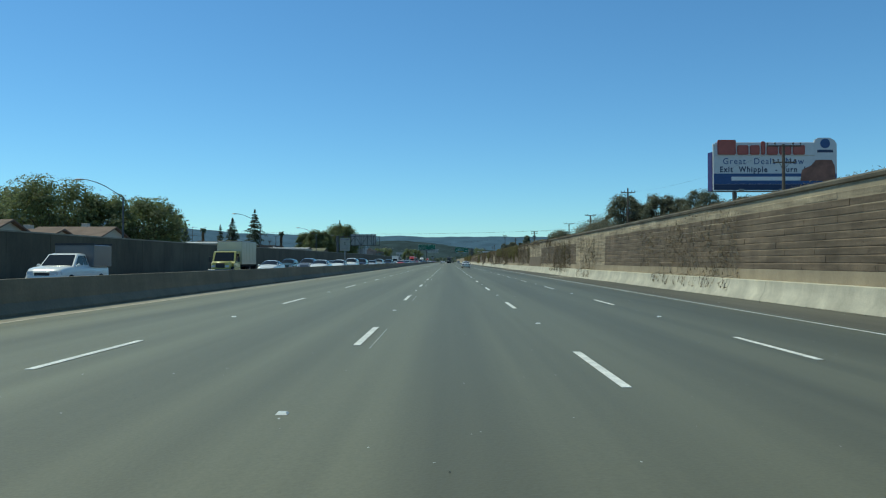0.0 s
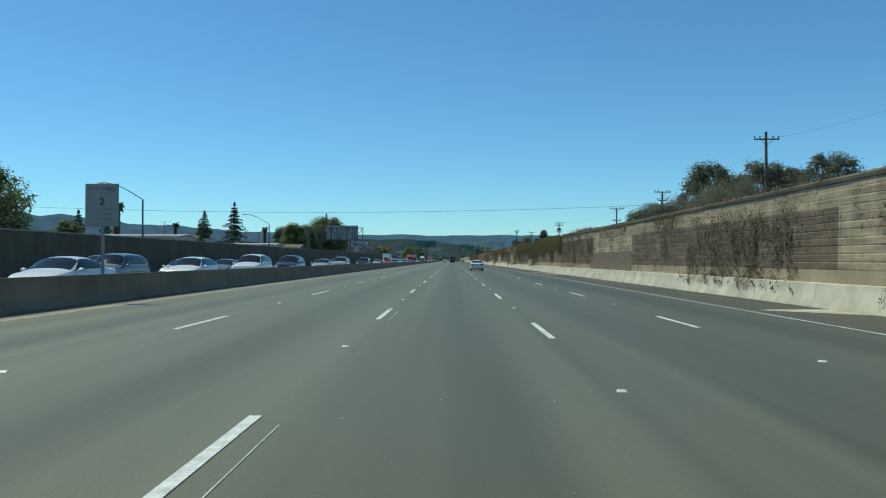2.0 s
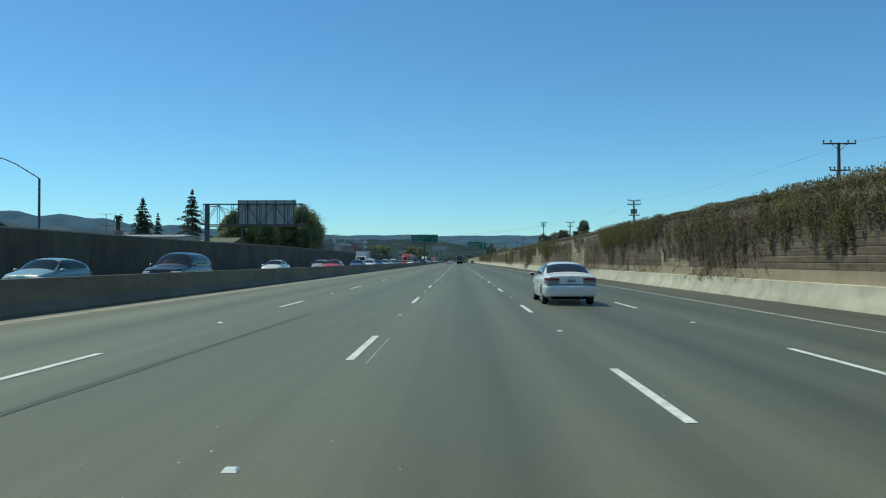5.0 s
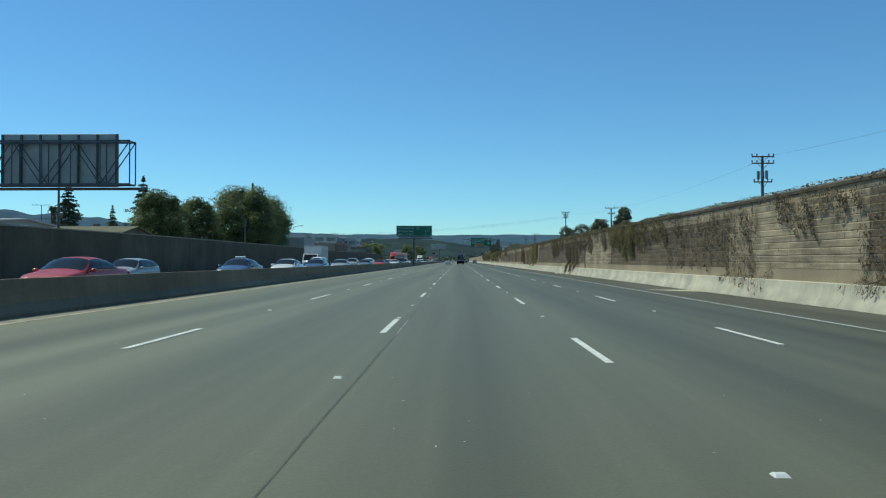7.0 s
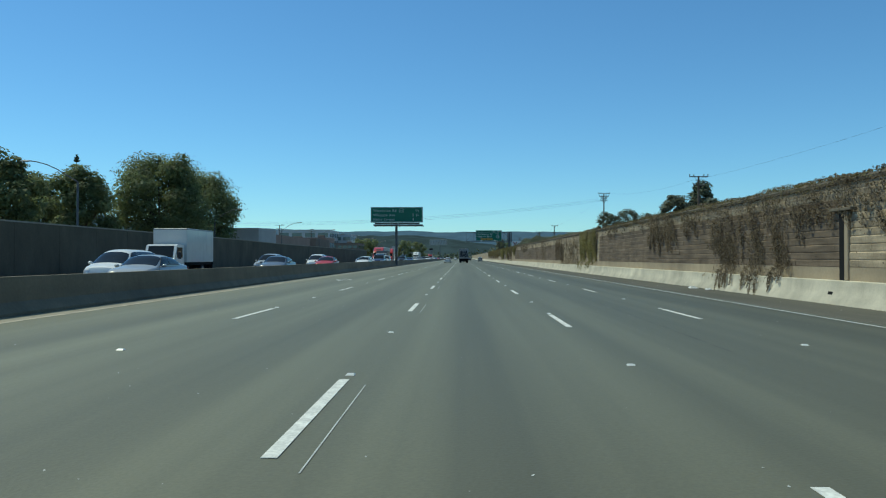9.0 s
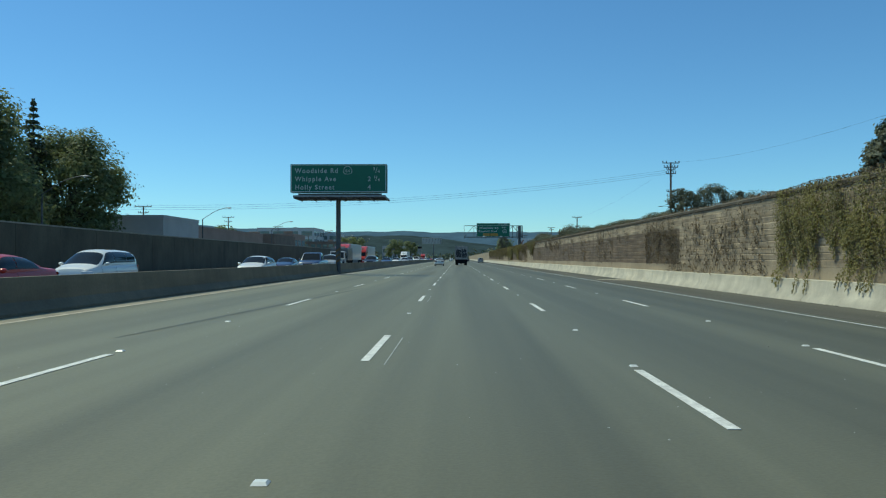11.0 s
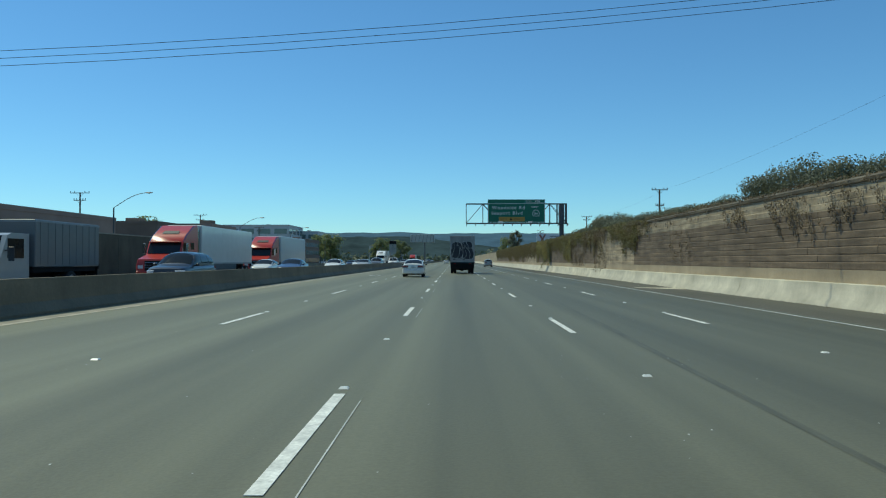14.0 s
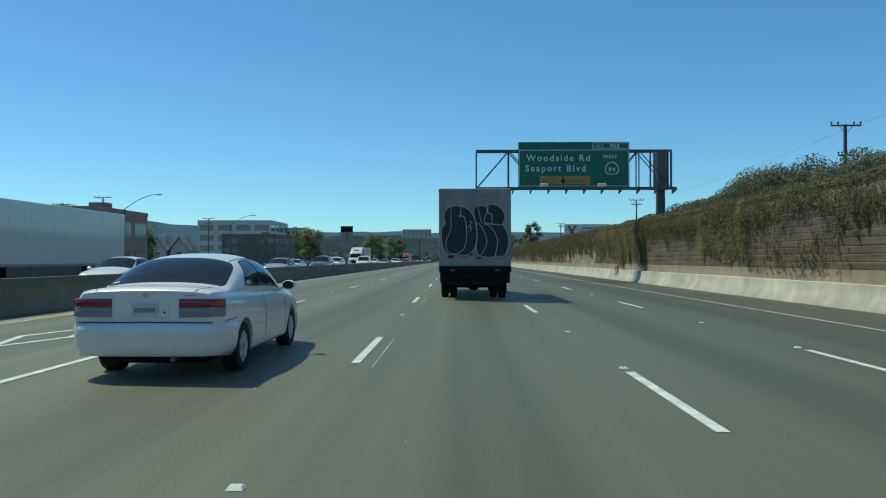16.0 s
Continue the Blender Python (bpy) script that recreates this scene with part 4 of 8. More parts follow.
# dead vine scraps on the face of the wall, litter along the foot of the barrier, grit on the lanes
for k, (a, b, per) in enumerate(((24, 88, 5.0), (88, 150, 13.0), (150, 300, 8.0), (300, 470, 3.0))):
    r = np.random.default_rng(500 + k)
    n = int((b - a) * per)
    z = r.uniform(1.15, 4.15, n)
    p = np.stack([X_WALL - 0.012 + 0.034 * (z - 1.1) / 3.0 - 0.012, r.uniform(a, b, n), z], 1)
    scraps = new("vine_scraps", leaf_mesh("vine_scraps", p, np.tile([-1.0, 0, 0.1], (n, 1)), 0.055, STEM, r, 0.35, 0.2))
    tagged(scraps, "dead brown vine scraps clinging to the wall", "ivy", kind="stuff")
r = np.random.default_rng(511)
n = 5200
y = r.uniform(20, 560, n)
x = X_BAR - 0.02 - np.abs(r.normal(0, 0.16, n)) * (0.5 + 0.8 * (np.sin(y * 0.4) * np.sin(y * 0.13) > 0.2))
litter = new("leaf_litter", leaf_mesh("leaf_litter", np.stack([x, y, -FALL * x + 0.012], 1), np.tile([0, 0, 1.0], (n, 1)), 0.028, STEM, r, 0.5, 0.4))
tagged(litter, "dry leaf litter along the foot of the barrier", "litter", kind="stuff")
n = 6000
y, x = r.uniform(22, 520, n), r.uniform(-9.2, 12.4, n)
grit = new("grit", leaf_mesh("grit", np.stack([x, y, -FALL * x + 0.006], 1), np.tile([0, 0, 1.0], (n, 1)), 0.011, PAINT_EDGE, r, 0.8, 0.2))
tagged(grit, "scattered pale grit on the lanes", "grit", kind="stuff")


# ---------------------------------------------------------------- trees and shrubs
def tree(x, y, height, spread, leaf_mat, seed, label, base=-0.6, leaves=19000, size=0.22, low=0.2, blobs=16, category="tree", narrow=1.0, clump=(0.30, 0.46)):
    """Trunk, limbs that fork, and a crown of leaf clumps round the limbs' ends."""
    r = np.random.default_rng(seed)
    th = tagged(empty("tree", (x, y, base)), label, category)
    wood = Geo()
    h = height - base
    trunk_top = h * (low + 0.12)
    wood.tube((0, 0, 0), (0.1, 0, trunk_top * 0.5), 0.035 * h * 0.55, 0.028 * h * 0.5, 9)
    wood.tube((0.1, 0, trunk_top * 0.5), (0, 0.1, trunk_top), 0.028 * h * 0.5, 0.02 * h * 0.5, 9)
    pts, normals = [], []
    ends = []
    for k in range(blobs):
        a = 2.4 * k + r.uniform(-0.5, 0.5)
        q = (k + 0.5) / blobs
        ring = spread * (0.35 + 0.55 * math.sin(math.pi * min(1, 0.15 + q * 0.85))) * r.uniform(0.55, 1.0)
        z = h * (low + (0.90 - low) * q ** 0.85)
        ends.append((ring * math.cos(a) * narrow, ring * math.sin(a), z))
    for e in ends:
        start = Vector((0, 0.05, trunk_top * r.uniform(0.75, 1.0)))
        mid = start.lerp(Vector(e), 0.55) + Vector((0, 0, 0.04 * h))
        wood.tube(start, mid, 0.009 * h, 0.006 * h, 6).tube(mid, e, 0.006 * h, 0.002 * h, 5)
        rad = spread * r.uniform(*clump)
        m = leaves // blobs
        d = r.normal(size=(m, 3))
        d /= np.linalg.norm(d, axis=1, keepdims=True)
        rr = rad * np.where(r.uniform(0, 1, m) < 0.6, r.uniform(0.7, 1.08, m), r.uniform(0.15, 0.8, m)) * np.where(r.uniform(0, 1, m) < 0.12, r.uniform(1.05, 1.18, m), 1.0)
        lump = 1 + 0.26 * np.sin(5 * d[:, 0] + e[0]) * np.sin(4 * d[:, 1] + e[1]) + 0.15 * np.sin(9 * d[:, 2])
        p = np.array(e) + d * (rr * lump)[:, None] * np.array([narrow, 1, 0.78])
        pts.append(p)
        normals.append(d * 1.1 + [0, 0, 0.75])
    part("trunk", wood, BARK, th, smooth=True)
    p = np.concatenate(pts)
    p[:, 2] = np.where(p[:, 2] > h - 0.6, h - 0.6 + (p[:, 2] - h + 0.6) * 0.45, p[:, 2])
    crown = new("crown", leaf_mesh("crown", p, np.concatenate(normals), size, leaf_mat, r))
    crown.parent = th
    return th


def conifer(x, y, height, spread, seed, label, base=-0.6, leaf_mat=None):
    r = np.random.default_rng(seed)
    th = tagged(empty("conifer_tree", (x, y, base)), label, "tree")
    h = height - base
    wood = Geo().tube((0, 0, 0), (0, 0, h * 0.98), 0.02 * h, 0.002 * h, 8)
    pts = []
    tiers = 26
    for k in range(tiers):
        q = (k + 0.2 * r.uniform(-1, 1)) / (tiers - 1)
        z = h * (0.12 + 0.86 * min(1.0, max(0.0, q)))
        rad = 1.1 * spread * (1 - min(1.0, max(0.0, q))) ** 0.9 * r.uniform(0.7, 1.05)
        for b in range(7):
            a = 2 * math.pi * b / 7 + k * 0.9 + r.uniform(-0.3, 0.3)
            reach = rad * r.uniform(0.5, 1.15) + 0.012 * h
            tip = (reach * math.cos(a), reach * math.sin(a), z - reach * r.uniform(0.1, 0.4))
            wood.tube((0, 0, z), tip, 0.03, 0.01, 4)
            m = int(24 + 95 * reach / spread)
            t = r.uniform(0.03, 1.0, m)[:, None] ** 0.7
            pts.append(np.array([0, 0, z]) * (1 - t) + np.array(tip) * t + r.normal(0, 0.06 * reach + 0.02, (m, 3)) * [1, 1, 0.8] - np.array([0, 0, 0.035 * h / tiers * 8]) * r.uniform(0, 1, (m, 1)))
    pts.append(np.stack([r.normal(0, 0.004 * h, 50), r.normal(0, 0.004 * h, 50), h * r.uniform(0.95, 1.0, 50)], 1))
    part("trunk", wood, BARK, th)
    p = np.concatenate(pts)
    c = new("crown", leaf_mesh("crown", p, np.tile([0, 0, 0.6], (len(p), 1)), 0.027 * spread + 0.10, leaf_mat or LEAF_FIR, r, 0.5))
    c.parent = th
    tagged(c, kind="stuff")
    return th


def palm(x, y, height, seed, label, thick=0.55, base=-0.6, skirt=True):
    r = np.random.default_rng(seed)
    th = tagged(empty("palm_tree", (x, y, base)), label, "palm tree")
    h = height - base
    part("trunk", Geo().tube((0, 0, 0), (0, 0, h * 0.5), thick * 0.8, thick * 0.55, 10).tube((0, 0, h * 0.5), (0, 0, h - 1.6), thick * 0.55, thick * 0.5, 10), BARK, th, smooth=True)
    fr = Geo()
    for k in range(34):
        a, lift = 2.4 * k, r.uniform(-0.25, 1.5)
        d = Vector((math.cos(a), math.sin(a), 0))
        side = Vector((-math.sin(a), math.cos(a), 0))
        length = r.uniform(1.6, 2.3)
        spine = [Vector((0, 0, h - 1.5)) + d * (length * t) + Vector((0, 0, lift * length * t - 1.1 * length * t * t)) for t in (0, 0.3, 0.6, 0.85, 1.0)]
        for (p, q), w0, w1 in zip(zip(spine, spine[1:]), (0.1, 0.45, 0.6, 0.4), (0.45, 0.6, 0.4, 0.05)):
            drop = Vector((0, 0, -0.2))
            fr.add([p, q, q + side * w1 + drop, p + side * w0 + drop], [(0, 1, 2, 3)]).add([p, q, q - side * w1 + drop, p - side * w0 + drop], [(0, 1, 2, 3)])
    part("fronds", fr, LEAF_PALM, th)
    if skirt:
        m = 1500
        z = r.uniform(h * 0.2, h - 1.5, m)
        a = r.uniform(0, 2 * math.pi, m)
        rad = thick * (1.0 + 0.35 * (z / h)) * r.uniform(0.8, 1.1, m)
        p = np.stack([rad * np.cos(a), rad * np.sin(a), z], 1)
        s = new("dead_frond_skirt", leaf_mesh("dead_frond_skirt", p, np.stack([np.cos(a), np.sin(a), 0 * a], 1), 0.4, LEAF_DRYPALM, r, 0.3))
        s.parent = th
    return th


def shrub(x, y, z, rx, ry, rz, leaf_mat, seed, label, leaves=1600, size=0.12):
    """A low hedge or bush made of several leafy clumps with woody stems."""
    r = np.random.default_rng(seed)
    th = tagged(empty("shrub", (x, y, z)), label, "shrub")
    wood, pts, nor = Geo(), [], []
    blobs = max(5, int(ry / 0.5))
    for k in range(blobs):
        c = np.array([r.uniform(-0.5, 0.5) * rx, (2 * (k + 0.5) / blobs - 1) * ry * 0.9, rz * r.uniform(0.42, 0.7)])
        wood.tube((c[0] * 0.5, c[1], 0), c, 0.05, 0.02, 5)
        m = leaves // blobs
        d = r.normal(size=(m, 3))
        d /= np.linalg.norm(d, axis=1, keepdims=True)
        pts.append(c + d * (r.uniform(0.08, 1.02, m) ** 0.42)[:, None] * np.array([rx * 0.7, ry / blobs * 1.7 + 0.3, rz * r.uniform(0.3, 0.5)]))
        nor.append(d)
    p = np.concatenate(pts)
    p[:, 2] = np.abs(p[:, 2])
    tagged(part("stems", wood, BARK, th), kind="stuff")
    c = new("leaves", leaf_mesh("leaves", p, np.concatenate(nor), size, leaf_mat, r))
    c.parent = th
    tagged(c, kind="stuff")
    return th


tree(-73, 219, 9.4, 3.6, LEAF_OAK, 8, "low olive-green tree behind the sound wall", leaves=6000)
conifer(-76, 241, 12.4, 2.6, 9, "small pointed conifer behind the sound wall")
OAK = "tall broad-leaved tree with a full dark green crown"
tree(-65, 146, 15.4, 8.0, LEAF_OAK, 1, OAK, leaves=20000, size=0.21, blobs=26, clump=(0.24, 0.40))
tree(-54.5, 160, 13.2, 6.6, LEAF_OAK, 2, OAK, leaves=20000, size=0.21, blobs=26, clump=(0.24, 0.40))
tree(-59.5, 152, 13.4, 5.4, LEAF_OAK, 11, OAK, leaves=20000, size=0.21, blobs=26, clump=(0.24, 0.40))
tree(-74, 152, 14.2, 7.0, LEAF_OAK, 3, "olive-green broad-leaved tree behind low houses")
tree(-53, 395, 20.2, 8.6, LEAF_OAK, 4, "very large spreading tree with dark green crown", leaves=44000, size=0.23, blobs=36, low=0.12, clump=(0.26, 0.42))
tree(-54.5, 422, 20.0, 8.6, LEAF_OAK, 13, "large dome-shaped tree with dark green crown", leaves=44000, size=0.21, blobs=36, low=0.16, clump=(0.26, 0.42))
tree(-58.6, 379, 16.1, 5.4, LEAF_OAK, 5, OAK, leaves=22000, low=0.12, size=0.23, blobs=24, clump=(0.24, 0.42))
tree(-68.5, 383, 15.6, 5.6, LEAF_OAK, 14, OAK, leaves=18000, low=0.12, size=0.23, blobs=24, clump=(0.24, 0.42))
tree(-58.4, 357.5, 15.6, 5.5, LEAF_OAK, 6, OAK, leaves=22000, low=0.12, size=0.23, blobs=24, clump=(0.24, 0.42))
for k, (x, y, h, s) in enumerate(((39, 190, 17.0, 5.5), (46, 186, 16.6, 5.5), (54, 183, 17.4, 6.0), (62, 178, 15.5, 5.5), (70, 174, 14.5, 5.0), (35.3, 193, 10.1, 5.0), (43, 192, 15.6, 5.5), (50.5, 190, 16.4, 5.5))):
    tree(x, y, h, s, LEAF_EUC, 20 + k, "grey-green eucalyptus with an open ragged crown", 3.0, 22000, 0.135, 0.16, 44, clump=(0.13, 0.30))
for k, (x, y, h, s) in enumerate(((29.5, 417, 11.0, 3.2), (34, 419, 11.8, 3.6), (39, 422, 11.2, 3.4), (45, 424, 10.5, 3.5), (52, 427, 10.0, 3.5))):
    tree(x, y, h, s, LEAF_EUC, 40 + k, "grey-green shrubby eucalyptus above the wall", 3.2, 12000, 0.105, 0.12, 34, clump=(0.14, 0.32))
tree(37.5, 383.5, 14.2, 2.0, LEAF_FIR, 50, "small dense dark round-topped tree", 3.0, 7000, 0.2, 0.3, 20, clump=(0.3, 0.5))
tree(29.4, 369, 10.6, 2.6, LEAF_EUC, 51, "low grey-green tree above the wall", 3.2, 9000, 0.15, 0.1, 18, clump=(0.2, 0.36))
tree(34.2, 371, 10.3, 3.2, LEAF_EUC, 52, "low grey-green tree above the wall", 3.2, 9000, 0.15, 0.1, 18, clump=(0.2, 0.36))
tree(19.5, 640, 11.6, 3.0, LEAF_EUC, 53, "open leaning tree with tufted crown", 0, 3200, 0.18, 0.4, 11, clump=(0.22, 0.36))
for k, (y, h) in enumerate(((140, 2.0), (152, 0.9), (300, 0.8), (312, 0.9), (384, 1.2), (396, 1.2), (408, 1.3), (419, 1.3), (428, 1.7), (437, 2.3), (449, 1.4), (459, 1.5), (468, 1.7))):
    shrub(17.5, y, 4.2, 1.6, 5.2, h, LEAF_EUC, 60 + k, "dusty grey-green shrubs on the bank above the wall", 10000, 0.065)
for k, (x, y, h) in enumerate(((19, 476, 1.8), (19.5, 487, 2.5), (19.5, 498, 3.1), (20, 509, 2.2), (20, 520, 1.8), (20, 532, 1.5), (20, 545, 1.3), (20, 560, 1.3), (20, 578, 1.5))):
    shrub(x, y, 4.2, 2.0, 6.0, h, LEAF_EUC, 80 + k, "tall grey-green hedge on the bank above the wall", 17000, 0.08)
shrub(24, 143, 4.4, 2.6, 6.5, 4.0, WEED_GREEN, 97, "fine olive-tan brush on the bank above the wall", 14000, 0.06)
shrub(24.5, 156, 4.4, 2.6, 6.5, 3.7, WEED_GREEN, 98, "fine olive-tan brush on the bank above the wall", 14000, 0.06)
shrub(19, 172, 4.2, 3.0, 6.5, 1.3, WEED, 95, "dry tan brush on the bank", 5000, 0.09)
shrub(21, 186, 4.2, 3.0, 6.5, 1.9, WEED, 96, "dry tan brush on the bank", 5000, 0.09)
palm(-99.0, 298.5, 19.4, 1, "thick shaggy fan palm with a skirt of dead fronds", 0.62)
palm(-152.3, 491.3, 22.8, 7, "slender fan palm far behind warehouse roofs", 0.6)
palm(-110, 520, 21.5, 2, "slender fan palm far behind the wall", 0.6)
conifer(-122.8, 502, 34.4, 11.0, 1, "tall pointed dark conifer", )
conifer(-163.5, 564, 27.5, 6.5, 6, "thin pointed conifer in the distance")
conifer(-118.7, 437.8, 25.2, 9.0, 2, "pointed dark conifer with layered branches")
conifer(-109.4, 296.3, 16.2, 5.0, 3, "pointed dark conifer behind warehouse roofs")
conifer(-160, 330, 17.0, 4.0, 4, "pointed dark conifer behind warehouse roofs")
conifer(-56.5, 416.3, 22.6, 4.2, 5, "narrow conifer tip rising behind a large tree")
for k, (x, y, h, s) in enumerate(((-100, 640, 16, 8), (-112, 660, 15, 8), (-60, 760, 14, 7), (-70, 790, 15, 7), (-44, 850, 15, 7), (-36, 900, 15, 7), (-150, 640, 14, 8), (36, 900, 17, 8))):
    tree(x, y, h, s, LEAF_OAK, 120 + k, "dark green tree in the distance", leaves=2200, size=0.55, blobs=10)
tree(-58, 585, 8.0, 4.5, LEAF_OAK, 140, "bushy dark green street tree beside an office block", leaves=2600, size=0.3)
palm(-63, 575, 10.5, 5, "bushy date palm beside an office block", 0.6)


# ---------------------------------------------------------------- utility poles and wires
def utility_pole(x, y, top, arms, label, base=3.6, lean=0.0, lamp=False):
    th = tagged(empty("utility_pole", (x, y, base)), label, "utility pole", "poles along the motorway")
    h = top - base
    part("post", Geo().tube((0, 0, 0), (lean, 0, h), 0.17, 0.12, 9), POLE_WOOD, th, smooth=True)
    for dz, half in arms:
        arm = part("crossarm", Geo().slab(-half, half, -0.19, -0.07, h - dz - 0.06, h - dz + 0.06, 0.01), POLE_WOOD, th)
        for k in (-1, -0.55, 0.55, 1):
            g = Geo().tube((half * k * 0.96, -0.13, h - dz + 0.06), (half * k * 0.96, -0.13, h - dz + 0.2), 0.05, 0.05, 7).ball((half * k * 0.96, -0.13, h - dz + 0.24), (0.09, 0.09, 0.07), 7, 4)
            part("insulator", g, INSULATOR, arm)
        part("brace", Geo().tube((0, -0.14, h - dz - 0.6), (half * 0.5, -0.14, h - dz), 0.02, n=5).tube((0, -0.14, h - dz - 0.6), (-half * 0.5, -0.14, h - dz), 0.02, n=5), STEEL_DARK, th)
    if lamp:
        part("street_light_arm", Geo().path([(0, 0, h * 0.45), (-0.8, 0, h * 0.45 + 0.12), (-1.3, 0, h * 0.45 + 0.1)], 0.035).slab(-1.75, -1.2, -0.1, 0.1, h * 0.45 + 0.03, h * 0.45 + 0.13), STEEL_DARK, th)
    return th


P = "weathered wooden utility pole with crossarms above the bank"
utility_pole(29.5, 89, 11.7, ((0.15, 1.5), (1.6, 1.0)), P)
utility_pole(29.3, 145.8, 13.3, ((0.7, 1.15), (4.2, 0.5)), P)
utility_pole(30.5, 184.7, 11.3, ((0.1, 1.15), (1.3, 0.7)), P)
utility_pole(31.4, 219, 11.2, ((0.1, 1.35), (2.3, 0.8)), P, lamp=True)
d = utility_pole(30.0, 286.0, 11.8, ((0.1, 1.1), (0.75, 1.1), (2.6, 0.9)), P + " and antenna drums")
for k in range(6):
    a = k * math.pi / 3
    part("antenna", Geo().slab(0.45 * math.cos(a) - 0.09, 0.45 * math.cos(a) + 0.09, 0.45 * math.sin(a) - 0.09, 0.45 * math.sin(a) + 0.09, 5.9, 6.7, 0.02), STEEL, d)
utility_pole(30.2, 361.4, 11.9, ((0.1, 1.2), (1.2, 0.7)), P)
utility_pole(30.3, 426.2, 15.2, ((0.1, 1.2), (0.7, 1.0), (1.1, 0.6), (1.6, 0.7), (4.2, 0.6)), P, lamp=True)
utility_pole(29.7, 507.3, 11.8, ((0.1, 1.15), (2.4, 0.6)), P)
utility_pole(33.5, 590, 12.6, ((0.1, 1.3), (0.9, 0.9)), P)
utility_pole(32, 680, 12.5, ((0.1, 1.3), (0.9, 0.9)), P)
P2 = "dark wooden utility pole behind the sound wall"
utility_pole(-95, 424.12, 12.3, ((0.18, 0.8), (0.53, 0.8), (0.88, 0.8)), P2, -0.6)
utility_pole(-162, 500.5, 23.0, ((0.1, 3.6), (5.4, 3.2)), P2, -0.6)
utility_pole(-60, 144.72, 8.0, ((0.5, 0.6),), P2, -0.6)
for x, y, top in ((-97, 292, 12.5), (-112, 513, 17.5), (-60, 460, 11.4), (-62, 520, 12.6), (-64, 585, 12.8), (-66, 650, 12.5), (-70, 420, 10.5)):
    utility_pole(x, y, top, ((0.1, 1.6), (1.3, 1.0)), P2, -0.6)


def wire(points, label, radius=0.022, n=20, strands=1, gap=0.0):
    """A sagging cable between two fixings: a, b and the sag at mid span."""
    a, b, sag = Vector(points[0]), Vector(points[1]), points[2]
    g = Geo()
    for s in range(strands):
        off = Vector((0, 0.0, gap * s))
        g.path([a.lerp(b, i / n) + off - Vector((0, 0, 4 * sag * (i / n) * (1 - i / n))) for i in range(n + 1)], radius, 5)
    ob = new("overhead_wire", g.mesh("overhead_wire", WIRE))
    return tagged(ob, label, "wire")


wire(((29.3, 145.3, 7.05), (-60, 144.6, 7.5), 1.45), "thin black cable crossing above the motorway", 0.013)
for k in range(3):
    wire(((30.3 - 0.25 * k, 426.06, 13.6 + 0.25 * k), (-95 + 0.1 * k, 424, 11.4 + 0.35 * k), 4.0), "bundle of sagging wires crossing above the motorway", 0.011)
for a, b in (((29.5, 89, 11.7), (29.3, 145.8, 12.6)), ((29.3, 145.8, 12.6), (30.5, 184.7, 11.2)), ((30.5, 184.7, 11.2), (31.4, 219, 11.1)), ((31.4, 219, 11.1), (30.0, 286.0, 11.7)),
             ((30.0, 286.0, 11.7), (31.9, 372.8, 12.4)), ((31.9, 372.8, 12.4), (30, 425.6, 15)), ((30, 425.6, 15), (29.7, 507.3, 11.7)), ((29.7, 507.3, 11.7), (33.5, 590, 12.5))):
    for off in (1.05,):
        wire(((a[0] + off, a[1], a[2] + 0.15), (b[0] + off, b[1], b[2] + 0.15), 0.8), "thin wire strung between utility poles", 0.007)


# ---------------------------------------------------------------- street lamps
def street_lamp(x, y, top, arm, label, base=-0.6):
    th = tagged(empty("street_lamp", (x, y, base)), label, "street lamp", "street lamps behind the sound wall")
    h = top - base
    part("pole", Geo().tube((0, 0, 0), (0, 0, h - 1.9), 0.13, 0.085, 9), STEEL_DARK, th, smooth=True)
    s = arm
    pts = [(0, 0, h - 1.9), (s * 0.2, 0, h - 1.35), (s * 0.42, 0, h - 0.75), (s * 0.62, 0, h - 0.35), (s * 0.82, 0, h - 0.1), (s * 0.93, 0, h - 0.05)]
    part("arm", Geo().path(pts, 0.045, 7), STEEL_DARK, th, smooth=True)
    head = part("lamp_head", Geo().loft([[(s * q, w * math.cos(t), h - 0.03 + e * math.sin(t)) for t in [i * math.pi / 4 for i in range(8)]] for q, w, e in ((0.92, 0.06, 0.05), (0.97, 0.16, 0.08), (1.08, 0.18, 0.09), (1.14, 0.06, 0.04))]), STEEL, th, "grey cobra-head lantern", True)
    part("lens", Geo().ball((s * 1.03, 0, h - 0.11), (0.2, 0.12, 0.05), 8, 4), HEADLAMP, head)
    return th


L = "dark steel street lamp with a curved arm and cobra head"
for y in (101, 158.6, 216.4, 273.7, 329.5):
    street_lamp(-33.9, y, 10.0, -4.5, L)
for y in (394, 443, 490.2, 546, 592, 645):
    street_lamp(-42.9, y, 9.9, 4.3, L)


